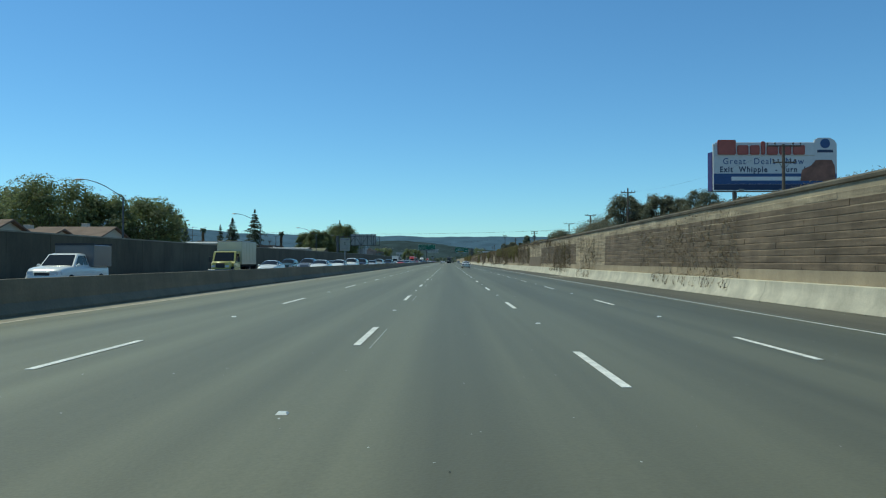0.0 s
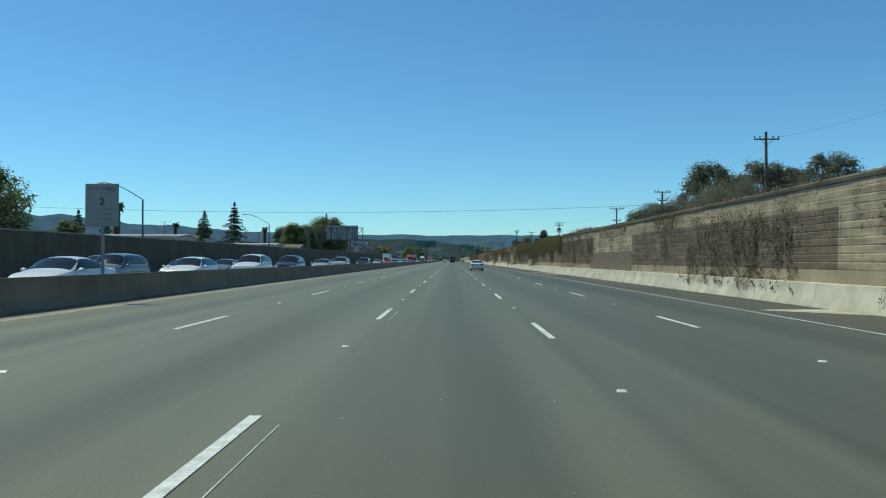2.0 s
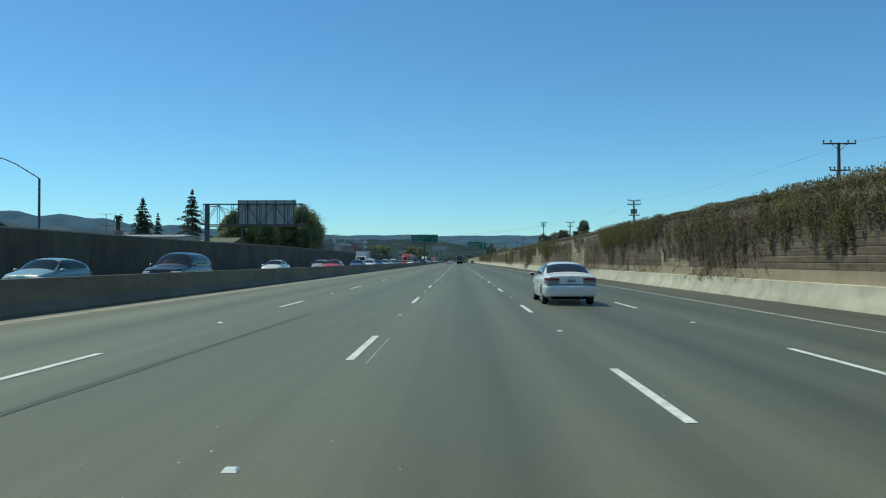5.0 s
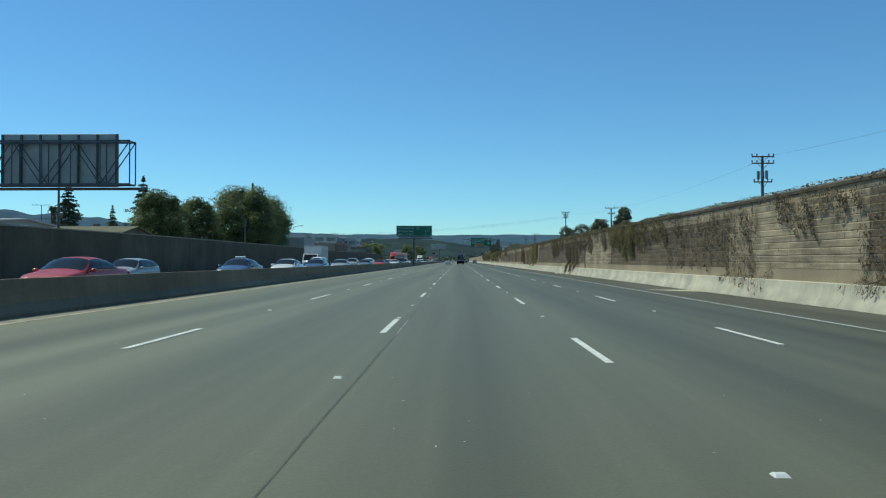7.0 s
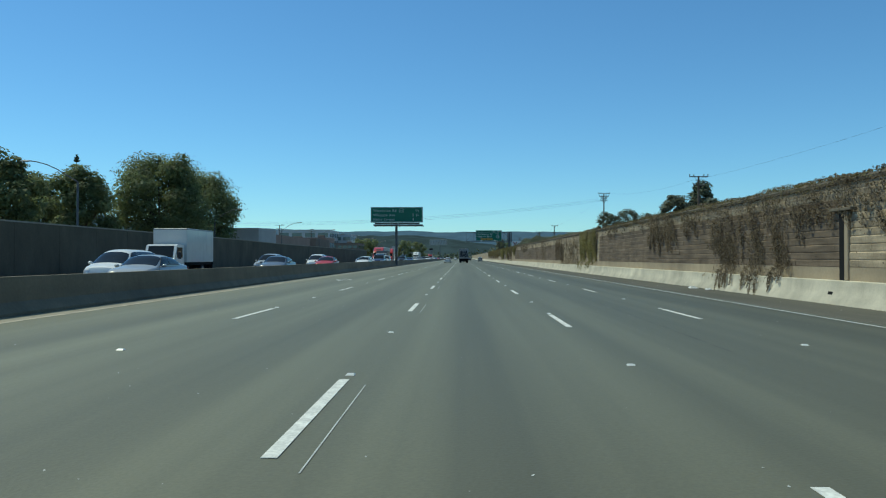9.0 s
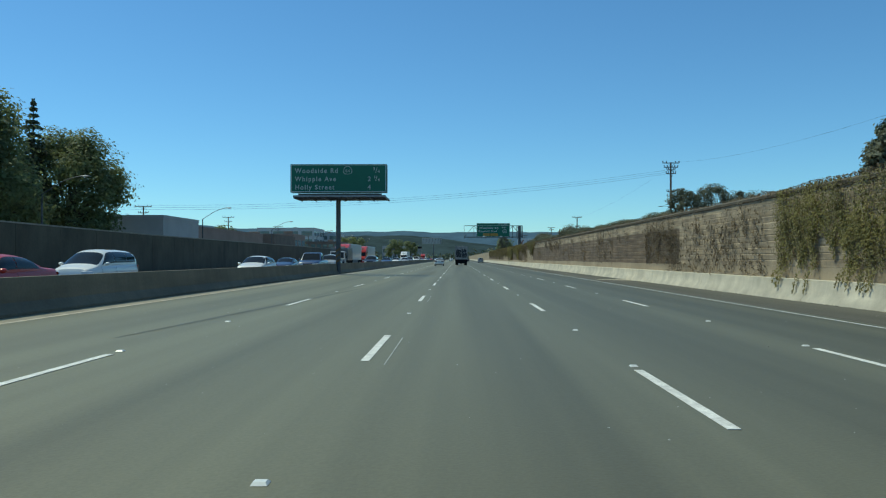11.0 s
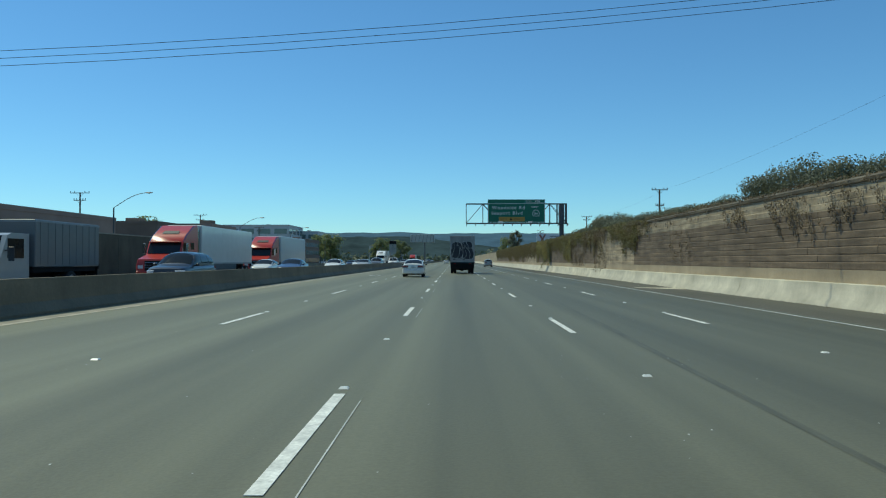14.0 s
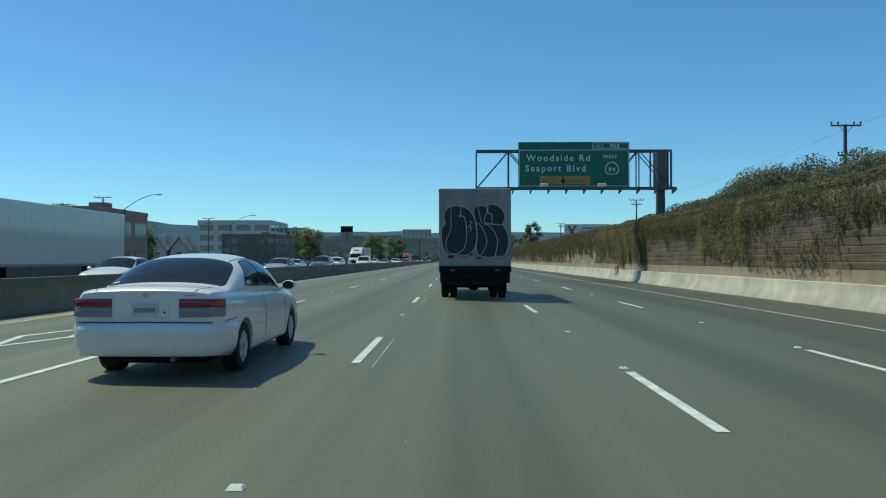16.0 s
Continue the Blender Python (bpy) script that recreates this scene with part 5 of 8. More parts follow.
# ---------------------------------------------------------------- road signs
def sign_panel(parent, x0, x1, z0, z1, y, mat=None):
    """Green panel with a white border line, stiffeners at the back."""
    p = part("sign_panel", Geo().slab(x0, x1, y, y + 0.06, z0, z1, 0.008), mat or SIGN_GREEN, parent, "green reflective sign panel")
    b, t = 0.05, 0.045
    g = Geo()
    for a, c, e, f in ((x0 + b, x1 - b, z1 - b - t, z1 - b), (x0 + b, x1 - b, z0 + b, z0 + b + t), (x0 + b, x0 + b + t, z0 + b + t, z1 - b - t), (x1 - b - t, x1 - b, z0 + b + t, z1 - b - t)):
        g.box(a, c, y - 0.006, y - 0.001, e, f)
    part("border", g, SIGN_WHITE, p)
    k = x0 + 0.3
    g = Geo()
    while k < x1:
        g.box(k, k + 0.06, y + 0.06, y + 0.14, z0 + 0.05, z1 - 0.05)
        k += 1.2
    part("stiffener", g, STEEL_DARK, p)
    return p


def shield(parent, x, y, z, size, text, mat):
    """Outline of a route shield with its number."""
    n, g = 16, Geo()
    ring = []
    for i in range(n):
        a = 2 * math.pi * i / n
        ring.append((math.cos(a) * (0.5 if math.sin(a) > 0 else 0.55), max(-0.42, math.sin(a) * 0.55)))
    v = [(x + a * size, y, z + b * size) for a, b in ring] + [(x + a * size * 0.86, y, z + b * size * 0.86) for a, b in ring]
    g.add(v, [(i, (i + 1) % n, (i + 1) % n + n, i + n) for i in range(n)])
    part("route_shield", g, mat, parent)
    words("lettering", text, size * 0.48, mat, parent, x, y, z - size * 0.2, "CENTER")


def catwalk(parent, x0, x1, y, z, depth=1.15, s=1):
    """Walkway on brackets before a sign (s = 1) or behind it (s = -1)."""
    g = Geo().box(x0, x1, *sorted((y - s * depth, y - s * (depth - 0.3))), z - 0.06, z - 0.02)
    walkway = part("catwalk", g, STEEL, parent, "steel grating walkway")
    for yy in (y - s * (depth + 0.04), y - s * 0.045):
        part("rail", Geo().box(x0, x1, yy - 0.03, yy + 0.03, z - 0.12, z), STEEL_DARK, walkway)
    n = int((x1 - x0) / 1.25)
    for k in range(n + 1):
        x = x0 + (x1 - x0) * k / n
        part("bracket", Geo().add([(x - 0.04, y + s * 0.05, z - 0.02), (x + 0.04, y + s * 0.05, z - 0.02), (x + 0.04, y + s * 0.05, z - 0.42), (x - 0.04, y + s * 0.05, z - 0.42),
                                   (x - 0.04, y - s * (depth + 0.1), z - 0.1), (x + 0.04, y - s * (depth + 0.1), z - 0.1), (x + 0.04, y - s * (depth + 0.1), z - 0.2), (x - 0.04, y - s * (depth + 0.1), z - 0.2)],
                                  [(0, 1, 2, 3), (4, 5, 6, 7), (0, 1, 5, 4), (3, 2, 6, 7), (0, 3, 7, 4), (1, 2, 6, 5)]), STEEL_DARK, parent)


# guide sign on a single column in the median
gs = tagged(empty("guide_sign", (-0.35, 379.0, 0.3)), "green motorway guide sign on a single steel column", "road sign")
part("column", Geo().tube((-9.78, 0.6, -0.3), (-9.78, 0.6, 6.4), 0.21, 0.19, 14), STEEL_DARK, gs, smooth=True)
part("beam", Geo().box(-13.1, -6.2, 0.50, 0.70, 6.3, 6.5), STEEL_DARK, gs)
part("rear_panel", Geo().slab(-13.66, -5.74, 0.83, 0.89, 6.55, 8.88, 0.008), SIGN_BACK, gs, "second sign panel facing the other way")
for x in (-12.8, -11.3, -8.6, -7.2):
    part("tie", Geo().box(x, x + 0.1, 0.24, 0.83, 6.6, 6.7).box(x, x + 0.1, 0.24, 0.83, 8.5, 8.6), STEEL_DARK, gs)
for z in (0.75, 1.2, 1.65):
    part("hazard_stripe", Geo().add([(-9.97, 0.38, z), (-9.59, 0.38, z + 0.2), (-9.59, 0.38, z + 0.38), (-9.97, 0.38, z + 0.18)], [(0, 1, 2, 3)]), SIGN_FADED, gs, "worn amber hazard stripe")
p = sign_panel(gs, -13.66, -5.74, 6.55, 8.88, 0.1)
for text, z, w in (("Woodside Rd", 8.16, 0.93), ("Whipple Ave", 7.48, 0.93), ("Holly Street", 6.80, 0.93)):
    words("lettering", text, 0.54, SIGN_PALE, p, -13.28, 0.09, z, bold=0.009, spacing=1.28, width=w)
shield(p, -8.95, 0.09, 8.34, 0.70, "84", SIGN_PALE)
for text, size, x, z in (("3", 0.34, -6.86, 8.37), ("/", 0.6, -6.68, 8.16), ("4", 0.34, -6.48, 8.16), ("2", 0.54, -7.3, 7.48), ("1", 0.34, -6.8, 7.69), ("/", 0.6, -6.68, 7.48), ("4", 0.34, -6.48, 7.48), ("4", 0.54, -7.3, 6.80)):
    words("lettering", text, size, SIGN_PALE, p, x, 0.09, z, bold=0.006)
grating = Geo()
for k in range(53):
    grating.box(-13.05, -5.65, -1.65 + k * 0.06, -1.642 + k * 0.06, 6.055, 6.11)
deck = part("walkway_grating", grating, STEEL_DARK, gs, "weathered steel grating walkway under the sign")
part("edge_rail", Geo().box(-13.05, -5.65, 1.5, 1.57, 5.98, 6.14), STEEL, deck)
part("edge_rail", Geo().box(-13.05, -5.65, -1.72, -1.65, 6.04, 6.17), STEEL, deck)
for k in range(7):
    part("bracket", Geo().slab(-13.03 + k * 1.22, -12.95 + k * 1.22, -1.7, 1.68, 5.92, 6.06, 0.01), STEEL_DARK, deck)
for x in (-12.4, -10.1, -7.8):
    part("hanger", Geo().box(x, x + 0.08, 0.52, 0.6, 6.11, 6.5), STEEL_DARK, deck)


def truss(parent, x0, x1, z0, z1, y, bays, depth=0.9):
    """Box truss: four chords and zigzag webs."""
    for yy in (y, y + depth):
        for z in (z0, z1):
            part("chord", Geo().box(x0, x1, yy - 0.05, yy + 0.05, z - 0.06, z + 0.06), STEEL_DARK, parent)
    for k in range(bays + 1):
        x = x0 + (x1 - x0) * k / bays
        g = Geo()
        for yy in (y, y + depth):
            g.tube((x, yy, z0), (x, yy, z1), 0.045, n=6)
            if k < bays:
                xn = x0 + (x1 - x0) * (k + 1) / bays
                a, b = ((x, yy, z0), (xn, yy, z1)) if k % 2 == 0 else ((x, yy, z1), (xn, yy, z0))
                g.tube(a, b, 0.04, n=6)
        g.tube((x, y, z1), (x, y + depth, z1), 0.035, n=5).tube((x, y, z0), (x, y + depth, z0), 0.035, n=5)
        part("web_member", g, STEEL_DARK, parent)


# overhead exit sign on a cantilever truss
ov = tagged(empty("overhead_sign", (-0.05, 505.2, 0)), "green overhead exit sign on a steel cantilever truss", "road sign")
part("column", Geo().tube((15.2, 0.45, 3.6), (15.2, 0.45, 6.8), 0.36, 0.33, 16), STEEL_DARK, ov, smooth=True)
part("column_head", Geo().tube((15.2, 0.45, 6.6), (15.2, 0.45, 6.8), 0.34, 0.52, 16).tube((15.2, 0.45, 6.8), (15.2, 0.45, 9.55), 0.42, 0.40, 16), STEEL_DARK, ov, smooth=True)
for dx, dy in ((-0.62, -0.1), (-0.62, 1.0), (0.62, -0.1), (0.62, 1.0)):
    part("head_post", Geo().box(15.2 + dx - 0.05, 15.2 + dx + 0.05, dy - 0.05, dy + 0.05, 6.7, 9.6), STEEL_DARK, ov)
truss(ov, 1.45, 15.9, 6.75, 9.55, 0.0, 6)
p = sign_panel(ov, 4.55, 12.75, 6.82, 9.62, -0.2)
top = sign_panel(ov, 10.0, 12.75, 9.60, 10.15, -0.215)
part("top_filler", Geo().box(4.55, 9.99, -0.2, -0.14, 9.63, 10.15), SIGN_GREEN, p)
words("lettering", "EXIT", 0.26, SIGN_WHITE, top, 10.25, -0.225, 9.76)
words("lettering", "40B", 0.42, SIGN_WHITE, top, 11.3, -0.225, 9.73, bold=0.006)
words("lettering", "Woodside Rd", 0.66, SIGN_WHITE, p, 5.15, -0.21, 8.75, bold=0.008, spacing=1.3)
words("lettering", "Seaport Blvd", 0.66, SIGN_WHITE, p, 5.05, -0.21, 7.98, bold=0.008, spacing=1.3)
words("lettering", "WEST", 0.36, SIGN_WHITE, p, 10.8, -0.21, 8.95, bold=0.006)
shield(p, 11.45, -0.21, 8.15, 0.98, "84", SIGN_WHITE)
part("exit_only_plate", Geo().box(6.15, 9.85, -0.212, -0.202, 7.0, 7.62), SIGN_YELLOW, p, "amber exit-only plate")
words("lettering", "EXIT", 0.42, SIGN_FADED, p, 6.35, -0.22, 7.14)
words("lettering", "ONLY", 0.42, SIGN_FADED, p, 8.3, -0.22, 7.14)
part("arrow", Geo().add([(7.8, -0.22, 7.55), (7.92, -0.22, 7.55), (7.92, -0.22, 7.3), (8.08, -0.22, 7.3), (7.86, -0.22, 7.06), (7.64, -0.22, 7.3), (7.8, -0.22, 7.3)], [(0, 1, 2, 6), (3, 4, 5, 6)]), BLACK, p)
catwalk(ov, 1.5, 15.9, -0.2, 6.72, 1.0)
for x in (6.3, 10.5):
    part("sign_light", Geo().slab(x - 0.3, x + 0.3, -1.5, -1.2, 6.72, 6.95, 0.03), SIGN_WHITE, ov, "pale sign floodlight")

# gantry of the opposite carriageway, seen from behind
bk = tagged(empty("overhead_sign", (-0.95, 260.1, 0.35)), "bare back of an overhead sign on a cantilever truss", "road sign")
part("column", Geo().tube((-33.75, -0.45, -0.95), (-33.75, -0.45, 8.85), 0.38, 0.34, 14), STEEL_DARK, bk, smooth=True)
truss(bk, -34.15, -20.55, 6.05, 8.88, -0.9, 7)
p = part("sign_panel", Geo().slab(-29.74, -21.8, 0.25, 0.31, 5.97, 9.52, 0.01), SIGN_BACK, bk, "aluminium sign back")
for k in range(7):
    part("stiffener", Geo().box(-29.64 + k * 1.28, -29.54 + k * 1.28, 0.1, 0.24, 6.0, 9.47), STEEL_DARK, p)
part("catwalk", Geo().box(-34.15, -20.4, 0.35, 1.3, 5.85, 5.95), STEEL_DARK, bk)


# small carpool signs on the median barrier
def median_sign(y, top, w, h, label, dark=False):
    th = tagged(empty("carpool_sign", (-10.37, y, 0.95)), label, "road sign", "small signs on the median")
    t = top - 0.95
    part("post", Geo().tube((0, 0.05, 0), (0, 0.05, t - 0.1), 0.055, n=8), STEEL, th, smooth=True)
    p = part("sign_panel", Geo().slab(-w / 2, w / 2, -0.02, 0.0, t - h, t, 0.006), SIGN_SHADED, th, "white sign face toned down for shade")
    part("header_bar", Geo().box(-w * 0.40, w * 0.40, -0.027, -0.021, t - h * 0.16, t - h * 0.08), BLACK if dark else GRAFFITI_GREY, p)
    words("lettering", "2", h * 0.24, BLACK, p, 0, -0.026, t - h * 0.5, "CENTER")
    for k in range(3):
        part("text_bar", Geo().box(-w * (0.36 - 0.06 * k), w * (0.36 - 0.06 * k), -0.027, -0.021, t - h * (0.62 + 0.11 * k), t - h * (0.58 + 0.11 * k)), GRAFFITI_GREY, p)
    if dark:
        part("dark_header", Geo().box(-w / 2 + 0.01, w / 2 - 0.01, -0.03, -0.022, t - h * 0.26, t - 0.01), BLACK, p)


median_sign(98.3, 3.75, 1.02, 1.3, "white carpool sign on a post above the median barrier")
median_sign(520, 4.6, 1.15, 2.1, "white carpool sign with black header on the median", True)

# dark message board over the median, far ahead
vm = tagged(empty("message_board", (-14.0, 722, 0.7)), "dark message sign seen from behind on a column", "road sign")
part("column", Geo().tube((1.0, 0, -0.7), (1.0, 0, 8.6), 0.3, 0.26, 10), STEEL_DARK, vm, smooth=True)
p = part("board", Geo().slab(-5.2, 5.2, -0.5, 0.3, 8.4, 11.7, 0.05), SIGN_BACK, vm, "grey steel board back")
for k in range(7):
    part("stiffener", Geo().tube((-4.8 + 1.6 * k, -0.6, 8.5), (-4.2 + 1.6 * k if k < 6 else 4.8, -0.6, 11.6), 0.08, n=5), STEEL_DARK, p)


# ---------------------------------------------------------------- billboards
bb = tagged(empty("billboard", (41.9, 119.6, 3.5)), "large billboard with advertising on steel columns", "billboard")
face = part("face", Geo().slab(-7.9, 7.9, -0.15, 0.15, 7.0, 13.0, 0.03), BILL_WHITE, bb, "pale printed billboard face")
part("cutout", Geo().prism([(5.0, 13.0), (5.1, 13.5), (5.6, 13.75), (7.0, 13.75), (7.6, 13.45), (7.9, 13.0)], -0.12, 0.12), BILL_WHITE, face)
part("cutout", Geo().slab(-7.7, 5.0, -0.25, -0.16, 11.45, 13.15, 0.04), BILL_WHITE, face)
part("blue_band", Geo().box(-7.85, 7.85, -0.165, -0.155, 7.8, 9.15), BILL_BLUE, face)
part("dark_band", Geo().box(-7.85, 7.85, -0.165, -0.155, 7.05, 7.78), BILL_DARK, face)
x = -7.4
for w, h in ((2.3, 1.9), (1.4, 1.2), (1.2, 1.2), (0.5, 1.7), (1.4, 1.2), (1.5, 1.2), (1.5, 1.2)):
    part("brand_shape", Geo().slab(x, x + w, -0.34, -0.26, 11.55, 11.55 + h, 0.12), BILL_RED, face)
    x += w + 0.22
part("brand_oval", Geo().tube((6.4, -0.2, 13.0), (6.4, -0.14, 13.0), 0.62, n=16), BILL_BLUE, face)
part("brand_bar", Geo().box(5.4, 7.4, -0.17, -0.155, 11.85, 12.2), BILL_DARK, face)
for text, x in (("Great", -6.7), ("Deals", -2.75), ("Now", 1.3)):
    tagged(words("lettering", text, 1.15, BILL_BLUE, face, x, -0.17, 10.35, width=0.92), kind="stuff")
for text, x in (("Exit", -7.1), ("Whipple", -4.65), ("-", 0.0), ("Turn", 0.75), ("Left", 3.65)):
    tagged(words("lettering", text, 1.0, BILL_DARK, face, x, -0.17, 9.35, bold=0.02, width=0.9), kind="stuff")
part("text_bar", Geo().box(-5.6, 3.6, -0.175, -0.168, 8.25, 8.75), SIGN_WHITE, face)
part("printed_car", Geo().prism([(3.2, 8.2), (3.4, 9.6), (4.6, 10.2), (5.2, 10.9), (7.2, 10.9), (7.6, 10.2), (7.7, 8.2)], -0.18, -0.17), BILL_BROWN, face)
part("side_face", Geo().add([(-7.95, 0.3, 7.0), (-7.95, 0.3, 12.0), (-8.05, 1.5, 12.0), (-8.05, 1.5, 7.0), (-7.8, 0.3, 7.0), (-7.8, 0.3, 12.0), (-7.9, 1.5, 12.0), (-7.9, 1.5, 7.0)],
                            [(0, 1, 2, 3), (4, 5, 6, 7), (0, 1, 5, 4), (3, 2, 6, 7), (1, 2, 6, 5), (0, 3, 7, 4)]), BILL_PURPLE, bb, "dark blue side panel")
part("catwalk", Geo().box(-8.6, 8.0, -1.2, -0.2, 6.75, 6.85), STEEL_DARK, bb)
for x in (-5.0, 0.5, 6.0):
    part("column", Geo().tube((x, 0.4, 0), (x, 0.4, 7.0), 0.28, n=10), STEEL_DARK, bb)
for x in (-4.8, 0.2, 5.4):
    part("floodlight", Geo().slab(x - 0.3, x + 0.3, -1.6, -1.2, 6.8, 7.05, 0.04), STEEL, bb)

b2 = tagged(empty("billboard", (27.5, 608, 3.0)), "white billboard with a dark emblem beyond the ivy", "billboard")
face = part("face", Geo().slab(-4.8, 4.8, -0.15, 0.15, 2.6, 5.9, 0.03), BILL_WHITE, b2)
part("emblem", Geo().add([(-4.2, -0.17, 5.5), (-3.7, -0.17, 5.6), (-2.2, -0.17, 3.0), (-2.8, -0.17, 2.9)], [(0, 1, 2, 3)]).add([(-2.2, -0.18, 5.6), (-2.7, -0.18, 5.6), (-4.2, -0.18, 2.9), (-3.6, -0.18, 2.9)], [(0, 1, 2, 3)]), BILL_BROWN, face)
for k in range(2):
    part("text_bar", Geo().box(-1.2, 3.6 - k, -0.17, -0.16, 4.9 - k * 0.8, 5.2 - k * 0.8), GRAFFITI_GREY, face)
for x in (-3.5, 3.5):
    part("column", Geo().tube((x, 0.3, 0), (x, 0.3, 2.7), 0.2, n=8), STEEL_DARK, b2)

# ---------------------------------------------------------------- vehicles
def wheel(parent, x, y, r, w, side, spokes=7, rim_mat=None):
    """Tyre with a dished rim; side is +1 for the outer face towards +x."""
    n = 20
    ang = [2 * math.pi * i / n for i in range(n)]
    prof = [(-w, r * 0.62), (-w, r * 0.93), (-w * 0.85, r), (-w * 0.12, r), (0, r * 0.94), (0, r * 0.68), (-0.03, r * 0.64)]
    rings = [[(x + side * a, y + b * math.cos(t), r + b * math.sin(t)) for t in ang] for a, b in prof]
    ty = part("tyre", Geo().loft(rings), TYRE, parent, smooth=True)
    g = Geo().loft([[(x + side * a, y + b * math.cos(t), r + b * math.sin(t)) for t in ang] for a, b in ((-0.02, r * 0.66), (-0.008, r * 0.60), (-0.03, r * 0.55), (-0.02, r * 0.1))])
    for k in range(spokes):
        t = 2 * math.pi * k / spokes
        c, s = math.cos(t), math.sin(t)
        q = 0.055
        g.add([(x - side * 0.012, y + r * 0.12 * c - q * s, r + r * 0.12 * s + q * c), (x - side * 0.012, y + r * 0.12 * c + q * s, r + r * 0.12 * s - q * c),
               (x - side * 0.006, y + r * 0.6 * c + q * 0.7 * s, r + r * 0.6 * s - q * 0.7 * c), (x - side * 0.006, y + r * 0.6 * c - q * 0.7 * s, r + r * 0.6 * s + q * 0.7 * c)], [(0, 1, 2, 3)])
    part("rim", g, rim_mat or RIM, ty)
    return ty


def pickup(paint_mat, x, y, turn, label, category="car", group=""):
    """Pickup truck with a two-row cab and an open bed."""
    L, W, H, hood, deck, fa, fb, fc, fd = 5.6, 1.96, 1.86, 1.16, 1.14, -0.08, -0.04, 0.13, 0.25
    w = W / 2
    th = tagged(empty("pickup", (x, y, gz(x)), turn), label, category, group)
    ya, yb, yc, yd = fa * L, fb * L, fc * L, fd * L
    belt = max(hood, deck)
    low = 0.26

    # lower body, drawn out through cross sections
    def section(yy, hw, zs, zb, crown=0.03):
        half = [(0, zb), (hw * 0.84, zb), (hw * 0.965, zb + 0.09), (hw * 0.995, zb + 0.25), (hw, zs * 0.62), (hw * 0.985, zs - 0.17), (hw * 0.95, zs - 0.06), (hw * 0.87, zs), (hw * 0.5, zs + crown * 0.8), (0, zs + crown)]
        return [(a, yy, b) for a, b in half] + [(-a, yy, b) for a, b in half[-2:0:-1]]

    rr = -0.1 * L
    st = [(-0.5 * L, w * 0.84, deck * 0.80, low + 0.16), (-0.497 * L, w * 0.9, deck * 0.93, low + 0.1), (-0.485 * L, w * 0.945, deck * 0.985, low + 0.04), (-0.45 * L, w * 0.975, deck, low),
          (min(rr, -0.37 * L), w * 0.995, deck + 0.005, low), (-0.1 * L, w, belt, low), (0.12 * L, w, belt, low), (yd, w * 0.995, hood + 0.02, low), (0.36 * L, w * 0.985, hood * 0.97, low),
          (0.44 * L, w * 0.95, hood * 0.90, low), (0.482 * L, w * 0.88, hood * 0.80, low + 0.02), (0.497 * L, w * 0.78, hood * 0.70, low + 0.06), (0.5 * L, w * 0.7, hood * 0.6, low + 0.14)]
    st.sort(key=lambda q: q[0])
    body = part("body", Geo().loft([section(*q) for q in st]), paint_mat, th, smooth=True)

    # cabin: three rings with cut corners, and a crowned roof
    def ring(z, y0, y1, hw, cut):
        c = min(cut, hw * 0.5)
        q = c * 0.3
        return [(-hw + c, y0, z), (hw - c, y0, z), (hw - q, y0 + q, z), (hw, y0 + c, z), (hw, y1 - c, z), (hw - q, y1 - q, z), (hw - c, y1, z),
                (-hw + c, y1, z), (-hw + q, y1 - q, z), (-hw, y1 - c, z), (-hw, y0 + c, z), (-hw + q, y0 + q, z)]
    z0, z1 = belt - 0.03, H - 0.085
    wb, wm = w * 0.93, w * 0.80
    rings = [ring(z0, ya, yd, wb, 0.06), ring(z1, yb, yc, wm, 0.07), ring(H - 0.045, yb + 0.07, yc - 0.10, wm * 0.955, 0.09), ring(H - 0.015, yb + 0.18, yc - 0.25, wm * 0.86, 0.11), ring(H, yb + 0.42, yc - 0.55, wm * 0.6, 0.14)]
    part("cabin", Geo().loft(rings), paint_mat, body, smooth=True)

    def pane(name, c00, c10, c11, c01, u0, u1, v0, v1, lift=0.012, mat=GLASS, slant=0.0):
        a, b, c, d = (Vector(q) for q in (c00, c10, c11, c01))
        nrm = (b - a).cross(d - a).normalized()
        mid = (a + b + c + d) / 4
        if nrm.dot(mid - Vector((0, (ya + yd) / 2, 0.9))) < 0:
            nrm = -nrm

        def at(u, v):
            return (a * (1 - u) + b * u) * (1 - v) + (d * (1 - u) + c * u) * v + nrm * lift
        du, dv = 0.09 / (b - a).length * 1.0, 0.09 / (d - a).length
        du, dv = min(du, (u1 - u0) * 0.3), min(dv, (v1 - v0) * 0.3)
        uu = []
        for cu, cv, su, sv, flip in ((u0, v0, 1, 1, 0), (u1, v0, -1, 1, 1), (u1, v1, -1, -1, 0), (u0, v1, 1, -1, 1)):
            arc = [(cu + su * du * (1 - math.sin(q)), cv + sv * dv * (1 - math.cos(q))) for q in (0, 0.52, 1.05, 1.571)]
            uu += arc[::-1] if not flip else arc
        front = [at(*q) for q in uu]
        back = [p - nrm * (lift + 0.01) for p in front]
        m = len(uu)
        return part(name, Geo().add(front + back, [tuple(range(m))] + [(i, (i + 1) % m, (i + 1) % m + m, i + m) for i in range(m)]), mat, th)
    bx, mx = wb - 0.06, wm - 0.07
    pane("windscreen", (-bx, yd, z0), (bx, yd, z0), (mx, yc, z1), (-mx, yc, z1), 0.015, 0.985, 0.06, 0.985)
    pane("rear_window", (-bx, ya, z0), (bx, ya, z0), (mx, yb, z1), (-mx, yb, z1), 0.04, 0.96, 0.3, 0.96)
